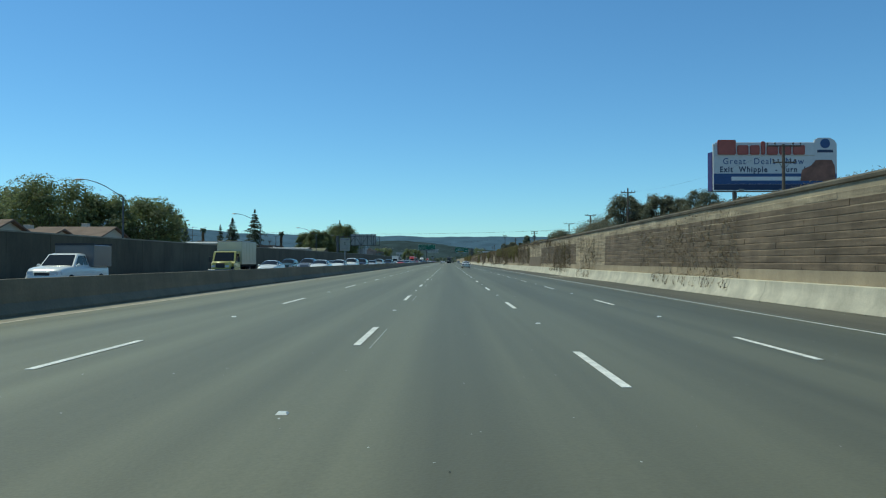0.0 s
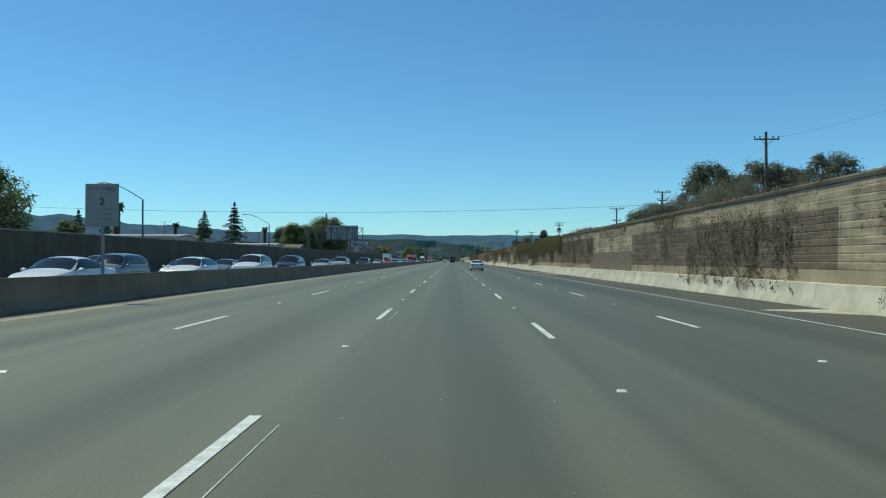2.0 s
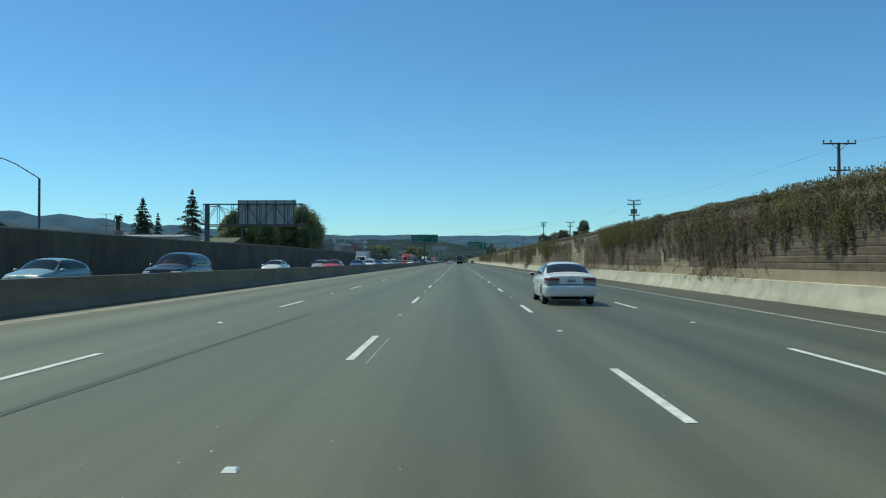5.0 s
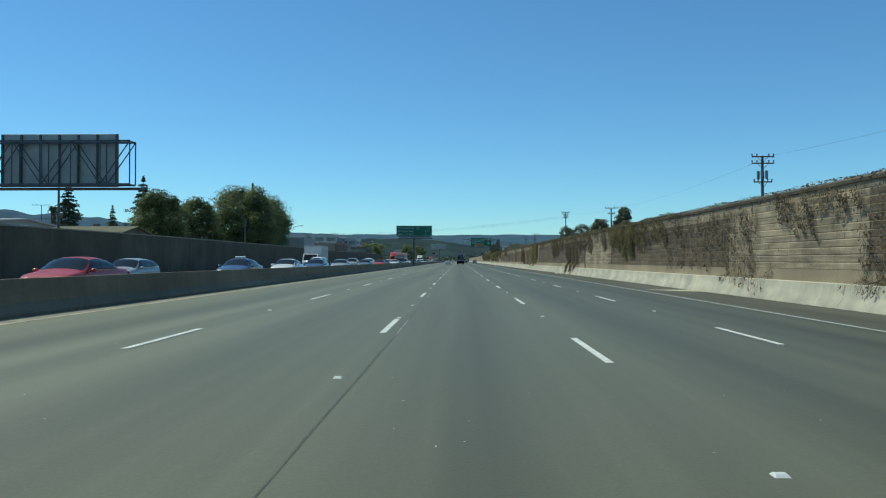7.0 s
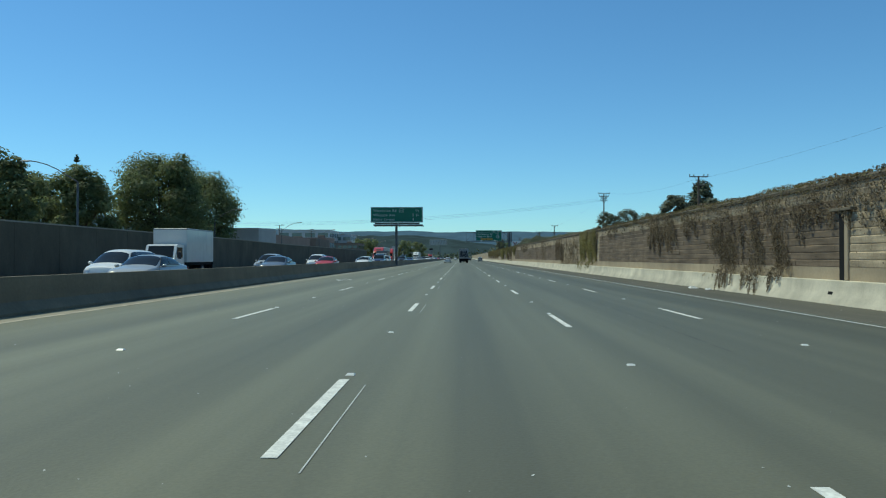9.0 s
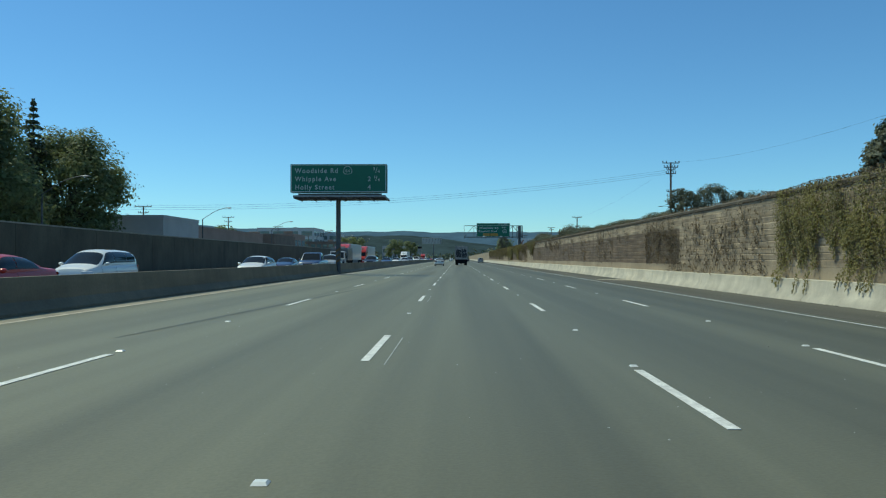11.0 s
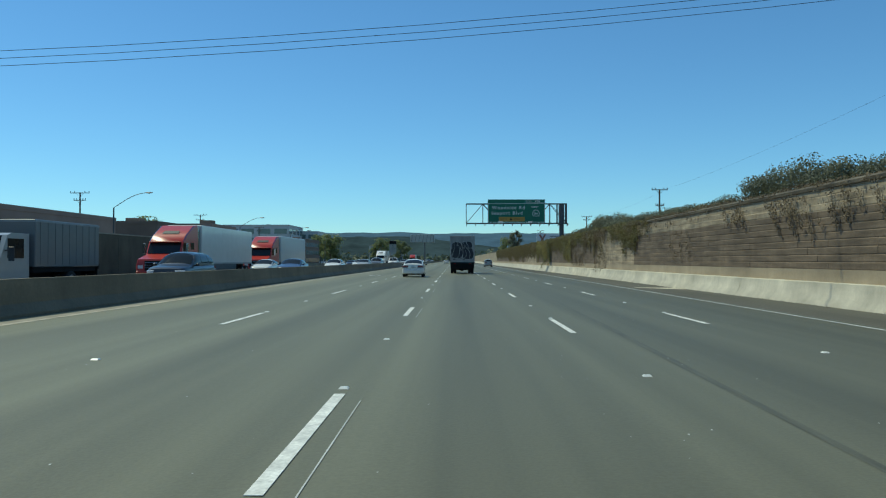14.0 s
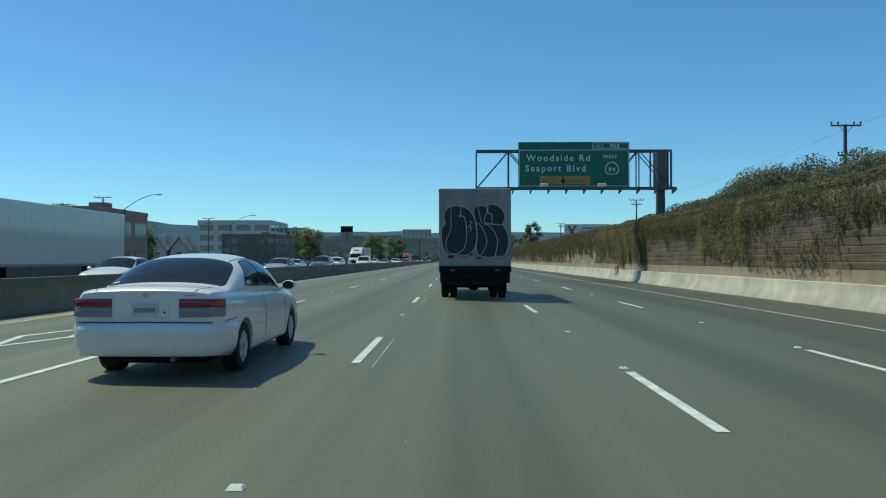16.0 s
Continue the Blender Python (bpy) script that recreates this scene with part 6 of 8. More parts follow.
    for s in (-1, 1):
        c00, c10, c11, c01 = (s * wb, ya + 0.06, z0), (s * wb, yd - 0.06, z0), (s * wm, yc - 0.07, z1), (s * wm, yb + 0.07, z1)
        pane("side_window", c00, c10, c11, c01, 0.40, 0.92, 0.14, 0.92)
        pane("side_window", c00, c10, c11, c01, 0.08, 0.36, 0.14, 0.92)
        part("wing_mirror", Geo().ball((s * (w + 0.08), yd - 0.25, belt + 0.06), (0.11, 0.07, 0.075), 8, 5).tube((s * (w - 0.08), yd - 0.22, belt), (s * (w + 0.02), yd - 0.24, belt + 0.03), 0.025, n=5), paint_mat, th, smooth=True)
    # lamps and bumpers
    for s in (-1, 1):
        hl = Geo().loft([[(s * (w * q + dx), yy, z) for z, dx in ((hood * 0.62, 0), (hood * 0.78, 0), (hood * 0.79, -0.02), (hood * 0.62, -0.02))] for q, yy in ((0.46, 0.503 * L), (0.78, 0.495 * L), (0.93, 0.455 * L))])
        part("headlight", hl, HEADLAMP, th)
        part("tail_light", Geo().slab(s * w * 0.74 - 0.17, s * w * 0.74 + 0.17, -0.504 * L, -0.48 * L, deck * 0.72, deck * 0.86, 0.02), TAIL_RED, th, "red tail lamp", True)
    half = [(0.985, -0.42, 0.0), (0.985, -0.455, 0.0), (0.96, -0.482, 0.0), (0.90, -0.497, 0.0), (0.75, -0.503, -0.02), (0.4, -0.506, -0.03), (0, -0.507, -0.03)]
    plan = [(a * w, b * L + c) for a, b, c in half] + [(-a * w, b * L + c) for a, b, c in half[-2::-1]]
    part("rear_bumper", Geo().layers(plan, ((low + 0.06, 0.10), (low + 0.12, 0.03), (low + 0.2, 0.0), (deck * 0.56, 0.0), (deck * 0.60, 0.012), (deck * 0.625, 0.06))), paint_mat, th, smooth=True)
    plan = [(a * w * 0.97, -b * L - c) for a, b, c in half] + [(-a * w * 0.97, -b * L - c) for a, b, c in half[-2::-1]]
    part("front_bumper", Geo().layers(plan, ((low + 0.02, 0.08), (low + 0.1, 0.01), (hood * 0.5, 0.0), (hood * 0.56, 0.05))), paint_mat, th, smooth=True)
    part("grille", Geo().slab(-w * 0.40, w * 0.40, 0.49 * L, 0.5 * L + 0.012, hood * 0.60, hood * 0.74, 0.01), TRIM, th)
    part("number_plate", Geo().slab(-0.155, 0.155, -0.5 * L - 0.02, -0.49 * L, deck * 0.68, deck * 0.68 + 0.15, 0.005), PLATE, th)
    # wheels before black half discs that stand in for shaded arch openings
    r = 0.36
    for yy in (-0.295 * L, 0.305 * L):
        for s in (-1, 1):
            n = 18
            arc = [(yy + (r + 0.035) * math.cos(math.pi * i / n), max(low, r * 0.95 + (r + 0.035) * math.sin(math.pi * i / n))) for i in range(n + 1)]
            g = Geo().add([(s * (w + 0.004), a, b) for a, b in arc] + [(s * (w - 0.3), a, b) for a, b in arc], [tuple(range(n + 1))] + [(i, i + 1, n + 2 + i, n + 1 + i) for i in range(n)])
            part("wheel_arch", g, BLACK, th)
            wheel(th, s * (w + 0.012), yy, r, 0.2, s)
    part("underbody", Geo().box(-w * 0.7, w * 0.7, -0.40 * L, 0.44 * L, low - 0.02, low + 0.08), BLACK, th)
    part("load_bed", Geo().box(-w * 0.82, w * 0.82, -0.47 * L, -0.11 * L, deck + 0.02, deck + 0.045), TRIM, th)
    return th


def bent(keys, y):
    """A smooth curve through rows of (y, value)."""
    k = 0
    while k < len(keys) - 2 and y > keys[k + 1][0]:
        k += 1
    (y0, a), (y1, b) = keys[k], keys[k + 1]
    t = min(1.0, max(0.0, (y - y0) / (y1 - y0)))
    m0 = (b - keys[k - 1][1]) / (y1 - keys[k - 1][0]) if k else (b - a) / (y1 - y0)
    m1 = (keys[k + 2][1] - a) / (keys[k + 2][0] - y0) if k + 2 < len(keys) else (b - a) / (y1 - y0)
    d = y1 - y0
    return a * (2 * t ** 3 - 3 * t * t + 1) + b * (3 * t * t - 2 * t ** 3) + d * m0 * (t ** 3 - 2 * t * t + t) + d * m1 * (t ** 3 - t * t)


SHAPES = {  # crest of the centre line, line of the shoulder, half width, all as rows of (y, value); then axles, wheel radius, glass
    "coupe": dict(
        crest=((-2.27, 1.035), (-2.25, 1.062), (-2.2, 1.076), (-1.95, 1.088), (-1.74, 1.102), (-1.45, 1.235), (-1.1, 1.375), (-0.8, 1.44), (-0.35, 1.472), (0.1, 1.455), (0.4, 1.385), (0.75, 1.20), (1.08, 1.03), (1.3, 0.985), (1.7, 0.925), (2.05, 0.84), (2.22, 0.76), (2.31, 0.62)),
        shoulder=((-2.27, 0.985), (-2.2, 1.0), (-2.0, 1.0), (-1.5, 0.985), (-0.8, 0.955), (0.2, 0.925), (1.0, 0.90), (1.6, 0.855), (2.05, 0.765), (2.22, 0.69), (2.31, 0.57)),
        plan=((-2.27, 0.79), (-2.22, 0.825), (-2.1, 0.85), (-1.8, 0.868), (-1.2, 0.878), (0.0, 0.88), (1.0, 0.878), (1.6, 0.862), (2.0, 0.81), (2.2, 0.70), (2.31, 0.56)),
        axles=(-1.32, 1.43), r=0.305, rear=(-1.70, -0.985, 0.30, 0.50), screen=(1.02, 0.33), seal=(-1.10, 0.86, -0.72, 0.30),
        side=((-1.06, -0.30, -0.70, -0.47), (-0.26, 0.80, -0.43, 0.26)), lamp=(0.735, 0.942), mirror=(0.66, 1.005), doors=(-0.30, 0.92)),
    "sedan": dict(
        crest=((-2.36, 0.98), (-2.32, 1.03), (-2.22, 1.055), (-1.95, 1.075), (-1.68, 1.10), (-1.35, 1.24), (-1.05, 1.36), (-0.7, 1.43), (-0.3, 1.46), (0.1, 1.455), (0.45, 1.395), (0.85, 1.20), (1.2, 1.03), (1.4, 0.99), (1.85, 0.92), (2.15, 0.84), (2.31, 0.76), (2.39, 0.62)),
        shoulder=((-2.36, 0.94), (-2.2, 0.975), (-1.5, 0.97), (-0.5, 0.95), (0.5, 0.925), (1.2, 0.905), (1.8, 0.86), (2.15, 0.78), (2.31, 0.70), (2.39, 0.57)),
        plan=((-2.36, 0.80), (-2.3, 0.845), (-2.1, 0.875), (-1.6, 0.895), (0.0, 0.905), (1.2, 0.90), (1.8, 0.88), (2.15, 0.81), (2.31, 0.70), (2.39, 0.56)),
        axles=(-1.38, 1.43), r=0.315, rear=(-1.62, -0.93, 0.30, 0.5), screen=(1.13, 0.38), seal=(-1.30, 0.97, -0.86, 0.36),
        side=((-1.25, -0.13, -0.84, -0.20), (-0.07, 0.91, -0.14, 0.32)), lamp=(0.74, 0.92), mirror=(0.76, 1.0), doors=(-0.10, 1.02)),
    "hatch": dict(
        crest=((-2.08, 0.98), (-2.05, 1.10), (-1.97, 1.22), (-1.75, 1.36), (-1.35, 1.45), (-0.6, 1.5), (0.0, 1.49), (0.35, 1.42), (0.75, 1.21), (1.08, 1.04), (1.3, 0.99), (1.7, 0.91), (1.95, 0.82), (2.05, 0.73), (2.1, 0.60)),
        shoulder=((-2.08, 0.93), (-1.9, 0.98), (-1.2, 0.98), (0.0, 0.95), (1.0, 0.91), (1.6, 0.86), (1.95, 0.76), (2.1, 0.56)),
        plan=((-2.08, 0.79), (-2.0, 0.83), (-1.7, 0.86), (0.0, 0.87), (1.2, 0.865), (1.7, 0.84), (1.95, 0.77), (2.05, 0.68), (2.1, 0.56)),
        axles=(-1.25, 1.3), r=0.305, rear=(-2.0, -1.62, 0.28, 0.45), screen=(1.0, 0.3), seal=(-1.72, 0.85, -1.40, 0.28),
        side=((-1.66, -1.05, -1.36, -1.02), (-0.99, -0.14, -0.96, -0.2), (-0.08, 0.8, -0.14, 0.24)), lamp=(0.76, 0.95), mirror=(0.66, 1.01), doors=(-0.11, 0.92)),
    "suv": dict(
        crest=((-2.33, 1.06), (-2.31, 1.25), (-2.26, 1.46), (-2.12, 1.62), (-1.8, 1.69), (-1.0, 1.73), (-0.2, 1.735), (0.25, 1.70), (0.5, 1.62), (0.85, 1.38), (1.15, 1.16), (1.35, 1.12), (1.8, 1.07), (2.15, 1.0), (2.29, 0.9), (2.36, 0.72)),
        shoulder=((-2.33, 1.01), (-2.2, 1.05), (-1.2, 1.06), (0.0, 1.05), (1.0, 1.03), (1.7, 0.99), (2.15, 0.91), (2.29, 0.82), (2.36, 0.66)),
        plan=((-2.33, 0.84), (-2.25, 0.88), (-2.0, 0.915), (0.0, 0.93), (1.2, 0.925), (1.8, 0.91), (2.15, 0.86), (2.29, 0.76), (2.36, 0.64)),
        axles=(-1.4, 1.42), r=0.355, rear=(-2.305, -2.14, 0.24, 0.40), screen=(1.08, 0.42), seal=(-2.05, 0.93, -1.86, 0.38),
        side=((-2.0, -1.3, -1.83, -1.26), (-1.22, -0.22, -1.19, -0.26), (-0.16, 0.87, -0.2, 0.34)), lamp=(0.82, 1.02), mirror=(0.74, 1.13), doors=(-0.19, 1.0)),
    "van": dict(
        crest=((-2.48, 1.08), (-2.46, 1.32), (-2.41, 1.55), (-2.28, 1.71), (-1.9, 1.77), (-0.8, 1.80), (0.2, 1.795), (0.6, 1.74), (0.95, 1.58), (1.35, 1.33), (1.72, 1.13), (1.9, 1.07), (2.2, 1.0), (2.38, 0.9), (2.47, 0.7)),
        shoulder=((-2.48, 1.03), (-2.3, 1.07), (-1.0, 1.07), (0.5, 1.05), (1.5, 1.01), (2.1, 0.91), (2.38, 0.8), (2.47, 0.63)),
        plan=((-2.48, 0.87), (-2.4, 0.92), (-2.0, 0.96), (0.0, 0.975), (1.4, 0.96), (2.0, 0.92), (2.3, 0.82), (2.47, 0.66)),
        axles=(-1.5, 1.55), r=0.335, rear=(-2.455, -2.30, 0.22, 0.38), screen=(1.66, 0.78), seal=(-2.2, 1.35, -2.02, 0.66),
        side=((-2.15, -1.25, -1.98, -1.22), (-1.17, 0.05, -1.15, 0.02), (0.11, 1.27, 0.08, 0.61)), lamp=(0.84, 1.08), mirror=(1.12, 1.15), doors=(0.08, 1.42)),
}


def car(kind, paint_mat, x, y, turn, label, category="car", group="", near=False):
    """A car as one shell from bumper to roof, with wheel arches cut out; glass, lamps and trim laid on."""
    S = SHAPES[kind]
    th = tagged(empty({"hatch": "car", "suv": "sport_utility_vehicle"}.get(kind, kind), (x, y, gz(x)), turn), label, category, group)
    crest, shoulder, plan, R = S["crest"], S["shoulder"], S["plan"], S["r"]
    ya, yb = crest[0][0], crest[-1][0]
    clear = 0.19 + (R - 0.305) * 1.3
    sill = ((ya, clear + 0.15), (ya + 0.2, clear + 0.1), (ya + 0.6, clear + 0.03), (-1.0, clear), (1.0, clear), (yb - 0.5, clear + 0.01), (yb, clear + 0.07))
    turns, ups = (92, 16) if near else (40, 8)
    (tl0, tl1), (my, mz) = S["lamp"], S["mirror"]

    def upper(yy, q):
        """Point on the part above the shoulder; q runs from 0 at the shoulder to 1 on the centre line."""
        zs, w = bent(shoulder, yy), bent(plan, yy) * 0.908
        h = bent(crest, yy) - zs
        e = 2 / (2.0 + 0.85 * min(1.0, h / 0.4))
        a = q * math.pi / 2
        return Vector((w * max(0.0, math.cos(a)) ** e, yy, zs + h * math.sin(a) ** e))

    def half(yy):
        w, zs, zb = bent(plan, yy), bent(shoulder, yy), bent(sill, yy)
        low = [(0, zb), (0.78 * w, zb), (0.90 * w, zb + 0.015), (0.955 * w, zb + 0.06), (0.98 * w, zb + 0.16), (0.995 * w, zb + 0.28), (w, zb + 0.36), (0.998 * w, zs - 0.27), (0.985 * w, zs - 0.17), (0.974 * w, zs - 0.115), (0.955 * w, zs - 0.062), (0.932 * w, zs - 0.024)]
        return [Vector((a, yy, b)) for a, b in low] + [upper(yy, k / ups) for k in range(ups + 1)]

    rings = []
    for i in range(turns + 1):
        hs = half(ya + (yb - ya) * i / turns)
        rings.append([tuple(p) for p in hs] + [(-p.x, p.y, p.z) for p in hs[-2:0:-1]])
    body = new("body", Geo().loft(rings).mesh("body", paint_mat))
    cutters = []
    for yy in S["axles"]:
        for sd in (-1, 1):
            cut = new("cutter", Geo().tube((sd * 0.60, yy, R - 0.005), (sd * 1.1, yy, R - 0.005), R + 0.06, n=40 if near else 24).mesh("cutter", None))
            cutters.append(cut)
            mod = body.modifiers.new("arch", "BOOLEAN")
            mod.operation, mod.solver, mod.object = "DIFFERENCE", "EXACT", cut
    me = bpy.data.meshes.new_from_object(body.evaluated_get(bpy.context.evaluated_depsgraph_get()))
    body.modifiers.clear()
    body.data = me
    for cut in cutters:
        bpy.data.objects.remove(cut)
    me.shade_smooth()
    me.set_sharp_from_angle(angle=radians(32))
    body.parent = th

    def laid(name, rows, mat, lift=0.006, label=""):
        """A thin skin over the shell through a grid of points."""
        g, m = Geo(), len(rows[0])
        for off in (lift, -0.004):
            v = []
            for i, row in enumerate(rows):
                for j, p in enumerate(row):
                    du = row[min(j + 1, m - 1)] - row[max(j - 1, 0)]
                    dv = rows[min(i + 1, len(rows) - 1)][j] - rows[max(i - 1, 0)][j]
                    nrm = du.cross(dv).normalized()
                    if nrm.dot(p - Vector((0, 0.0 if abs(p.y) > 1.5 else p.y * 0.6, 0.75))) < 0:
                        nrm = -nrm
                    v.append(p + nrm * off)
            g.add(v, [(i * m + j, i * m + j + 1, (i + 1) * m + j + 1, (i + 1) * m + j) for i in range(len(rows) - 1) for j in range(m - 1)])
        n, k = len(rows), len(rows) * m
        rim = [j for j in range(m)] + [i * m + m - 1 for i in range(1, n)] + [(n - 1) * m + j for j in range(m - 2, -1, -1)] + [i * m for i in range(n - 2, 0, -1)]
        g.f += [(a, b, b + k, a + k) for a, b in zip(rim, rim[1:] + rim[:1])]
        return part(name, g, mat, th, label, True)

    def across(y0, y1, edge0, edge1, n=12 if near else 6, m=16 if near else 8):
        """Rows over the centre line, from y0 to y1, narrowing towards the corners."""
        rows = []
        for i in range(n + 1):
            t = i / n
            corner = 1 - 0.10 * max(0.0, abs(2 * t - 1) - 0.72) ** 1.5 / 0.28 ** 1.5
            q0 = 1 - (1 - (edge0 + (edge1 - edge0) * t)) * corner
            row = [upper(y0 + (y1 - y0) * t, 1 - (1 - q0) * abs(2 * j / m - 1)) for j in range(m + 1)]
            rows.append([Vector((-p.x, p.y, p.z)) if j < m / 2 else p for j, p in enumerate(row)])
        return rows

    laid("rear_window", across(*S["rear"]), GLASS, label="dark tinted rear window")
    laid("windscreen", across(*S["screen"], 0.26, 0.5), GLASS)

    def flank(sd, y0, y1, y2, y3, q0, q1, n=8 if near else 4, m=10 if near else 6):
        """Rows up the side: y0 to y1 along the foot, y2 to y3 along the top."""
        rows = []
        for i in range(n + 1):
            t = i / n
            row = []
            for j in range(m + 1):
                u = j / m
                trim_v = 0.06 * max(0.0, abs(2 * u - 1) - 0.7) / 0.3
                tt = trim_v + (1 - 2 * trim_v) * t
                a, b = y0 + (y2 - y0) * tt ** 1.25, y1 + (y3 - y1) * tt
                p = upper(a + (b - a) * u, q0 + (q1 - q0) * tt)
                row.append(Vector((sd * p.x, p.y, p.z)))
            rows.append(row)
        return rows

    for sd in (-1, 1):
        laid("window_seal", flank(sd, *S["seal"], 0.05, 0.57), TRIM, 0.003, "black rubber window seal")
        for row in S["side"]:
            laid("side_window", flank(sd, *row, 0.075, 0.54), GLASS, 0.008)
        # lamp clusters that wrap round the corners
        mid = tl0 + (tl1 - tl0) * 0.54
        wt = bent(plan, ya + 0.03)
        for z0, z1, mat, lab in ((mid + 0.001, tl1, TAIL_RED, "red upper tail lamp lens"), (tl0, mid - 0.002, TAIL_CLEAR, "smoked lower tail lamp lens")):
            foot = [(wt - 0.43, ya - 0.008), (wt - 0.415, ya - 0.022), (wt - 0.265, ya - 0.022), (wt - 0.115, ya - 0.02), (wt - 0.02, ya - 0.002), (wt + 0.033, ya + 0.065), (wt + 0.053, ya + 0.16), (wt + 0.005, ya + 0.19), (wt - 0.215, ya + 0.03), (wt - 0.43, ya + 0.02)]
            part("tail_light", Geo().loft([[(sd * (a - (0.012 if e else 0)), b + (0.008 if e else 0), zz) for a, b in foot] for zz, e in ((z0, 1), (z0 + 0.012, 0), (z1 - 0.014, 0), (z1, 1))]), mat, th, lab, True)
        zf = bent(shoulder, yb - 0.22) - 0.05
        foot = [(bent(plan, yb - q) * f + 0.012, yb - q + 0.02) for q, f in ((0.03, 0.72), (0.08, 0.94), (0.17, 0.985), (0.3, 0.995))] + [(bent(plan, yb - 0.3) - 0.05, yb - 0.32), (bent(plan, yb - 0.03) * 0.7, yb - 0.08)]
        part("headlight", Geo().loft([[(sd * (a - e), b - e, z) for a, b in foot] for z, e in ((zf - 0.14, 0.015), (zf - 0.12, 0), (zf - 0.02, 0.012), (zf, 0.035))]), HEADLAMP, th, "clear headlamp", True)
        mir = part("wing_mirror", Geo().loft([[(sd * (bent(plan, my) + 0.087 + a * math.cos(t)), b, mz + c * math.sin(t)) for t in [2 * math.pi * i / 14 for i in range(14)]] for a, c, b in ((0.085, 0.055, my), (0.10, 0.07, my + 0.02), (0.102, 0.072, my + 0.07), (0.08, 0.055, my + 0.13), (0.03, 0.02, my + 0.16))]).tube((sd * (bent(plan, my) - 0.08), my + 0.08, mz - 0.055), (sd * (bent(plan, my) + 0.02), my + 0.07, mz - 0.02), 0.03, n=8), paint_mat, th, smooth=True)
        part("mirror_glass", Geo().loft([[(sd * (bent(plan, my) + 0.087 + a * math.cos(t)), b, mz + a * 0.68 * math.sin(t)) for t in [2 * math.pi * i / 14 for i in range(14)]] for a, b in ((0.088, my + 0.001), (0.082, my - 0.005), (0.03, my - 0.007))]), GLASS, mir)
        d0, d1 = S["doors"]
        wh = bent(plan, d0) * 0.985
        part("door_handle", Geo().slab(sd * wh - 0.012, sd * wh + 0.026, d0 + 0.08, d0 + 0.24, bent(shoulder, d0) - 0.18, bent(shoulder, d0) - 0.145, 0.012), paint_mat, th)

        def seam(name, pts, r=0.004, mat=TRIM):
            part(name, Geo().path([(sd * (a + 0.0005), b, c) for a, b, c in pts], r, 5), mat, th)
        for yy in (d0, d1):
            hs = half(yy)
            seam("door_seam", [(p.x, p.y, p.z) for p in hs[4:12]])
        seam("side_moulding", [(bent(plan, d0 - 0.5 + 1.9 * k / 8), d0 - 0.5 + 1.9 * k / 8, clear + 0.365) for k in range(9)], 0.008, paint_mat)
        if near:
            seam("bumper_seam", [(bent(plan, ya + q) * 0.998, ya + q, 0.675 + 0.03 * (q - 0.07)) for q in (0.17, 0.27, 0.37, 0.47, 0.57)], 0.006)
            seam("boot_seam", [(p.x, p.y, p.z) for p in [upper(ya + q, 0.45) for q in (0.01, 0.05, 0.15, 0.32, 0.49)]], 0.004)
            part("roof_gutter", Geo().path([tuple(Vector((sd * p.x, p.y, p.z))) for p in [upper(-1.02 + 1.3 * k / 10, 0.605) for k in range(11)]], 0.006, 5), TRIM, th)
        for yy in S["axles"]:
            arc = [(yy + (R + 0.057) * math.cos(math.pi * i / 20), R - 0.015 + (R + 0.055) * math.sin(math.pi * i / 20)) for i in range(21)]
            part("wheel_arch", Geo().loft([[(sd * a, b, c) for b, c in arc] for a in (0.60, 0.64)]), BLACK, th, "dark wheel arch liner")
            wheel(th, sd * (bent(plan, yy) - 0.02), yy, R, 0.2, sd, 7)
    # bumpers swept round the ends
    def bumper(name, way, prof, s):
        pts = [(a, s * b) for a, b in way] + [(-a, s * b) for a, b in way[-2::-1]]
        rings = []
        for i, p in enumerate(pts):
            q0, q1 = pts[max(i - 1, 0)], pts[min(i + 1, len(pts) - 1)]
            n = Vector((q1[1] - q0[1], -(q1[0] - q0[0]))).normalized()
            if n.dot(Vector(p)) < 0:
                n = -n
            rings.append([(p[0] + n.x * o, p[1] + n.y * o, z) for o, z in prof])
        part(name, Geo().loft(rings), paint_mat, th, smooth=True)

    up = (clear - 0.19) * 1.25
    prof = ((-0.08, 0.29), (-0.02, 0.295), (0.012, 0.33), (0.028, 0.40), (0.04, 0.50), (0.046, 0.57), (0.042, 0.62), (0.022, 0.652), (-0.02, 0.668), (-0.08, 0.67))
    wr = bent(plan, ya + 0.55)
    way = [(wr - 0.013, ya + 0.55), (wr - 0.012, ya + 0.42), (wr - 0.016, ya + 0.29), (wr - 0.03, ya + 0.17), (wr - 0.068, ya + 0.07), (wr - 0.138, ya + 0.008), (wr - 0.248, ya - 0.025), (wr - 0.448, ya - 0.043), (0.2, ya - 0.05), (0.0, ya - 0.052)]
    bumper("rear_bumper", way, [(o, z + up) for o, z in prof], 1)
    way = [(bent(plan, yb - q) * 0.985, -(yb - q)) for q in (0.5, 0.36, 0.24, 0.13, 0.05, 0.01)] + [(0.25, -(yb + 0.015)), (0.0, -(yb + 0.02))]
    bumper("front_bumper", way, ((-0.08, clear), (0.0, clear + 0.02), (0.03, clear + 0.11), (0.035, clear + 0.26), (0.02, clear + 0.34), (-0.06, clear + 0.37)), -1)
    wg = bent(plan, yb) * 0.62
    part("grille", Geo().slab(-wg, wg, yb - 0.09, yb + 0.02, clear + 0.365, bent(shoulder, yb) - 0.005, 0.012), TRIM, th)
    part("grille_bar", Geo().slab(-wg, wg, yb + 0.02, yb + 0.032, clear + 0.40, clear + 0.42, 0.004), CHROME, th)
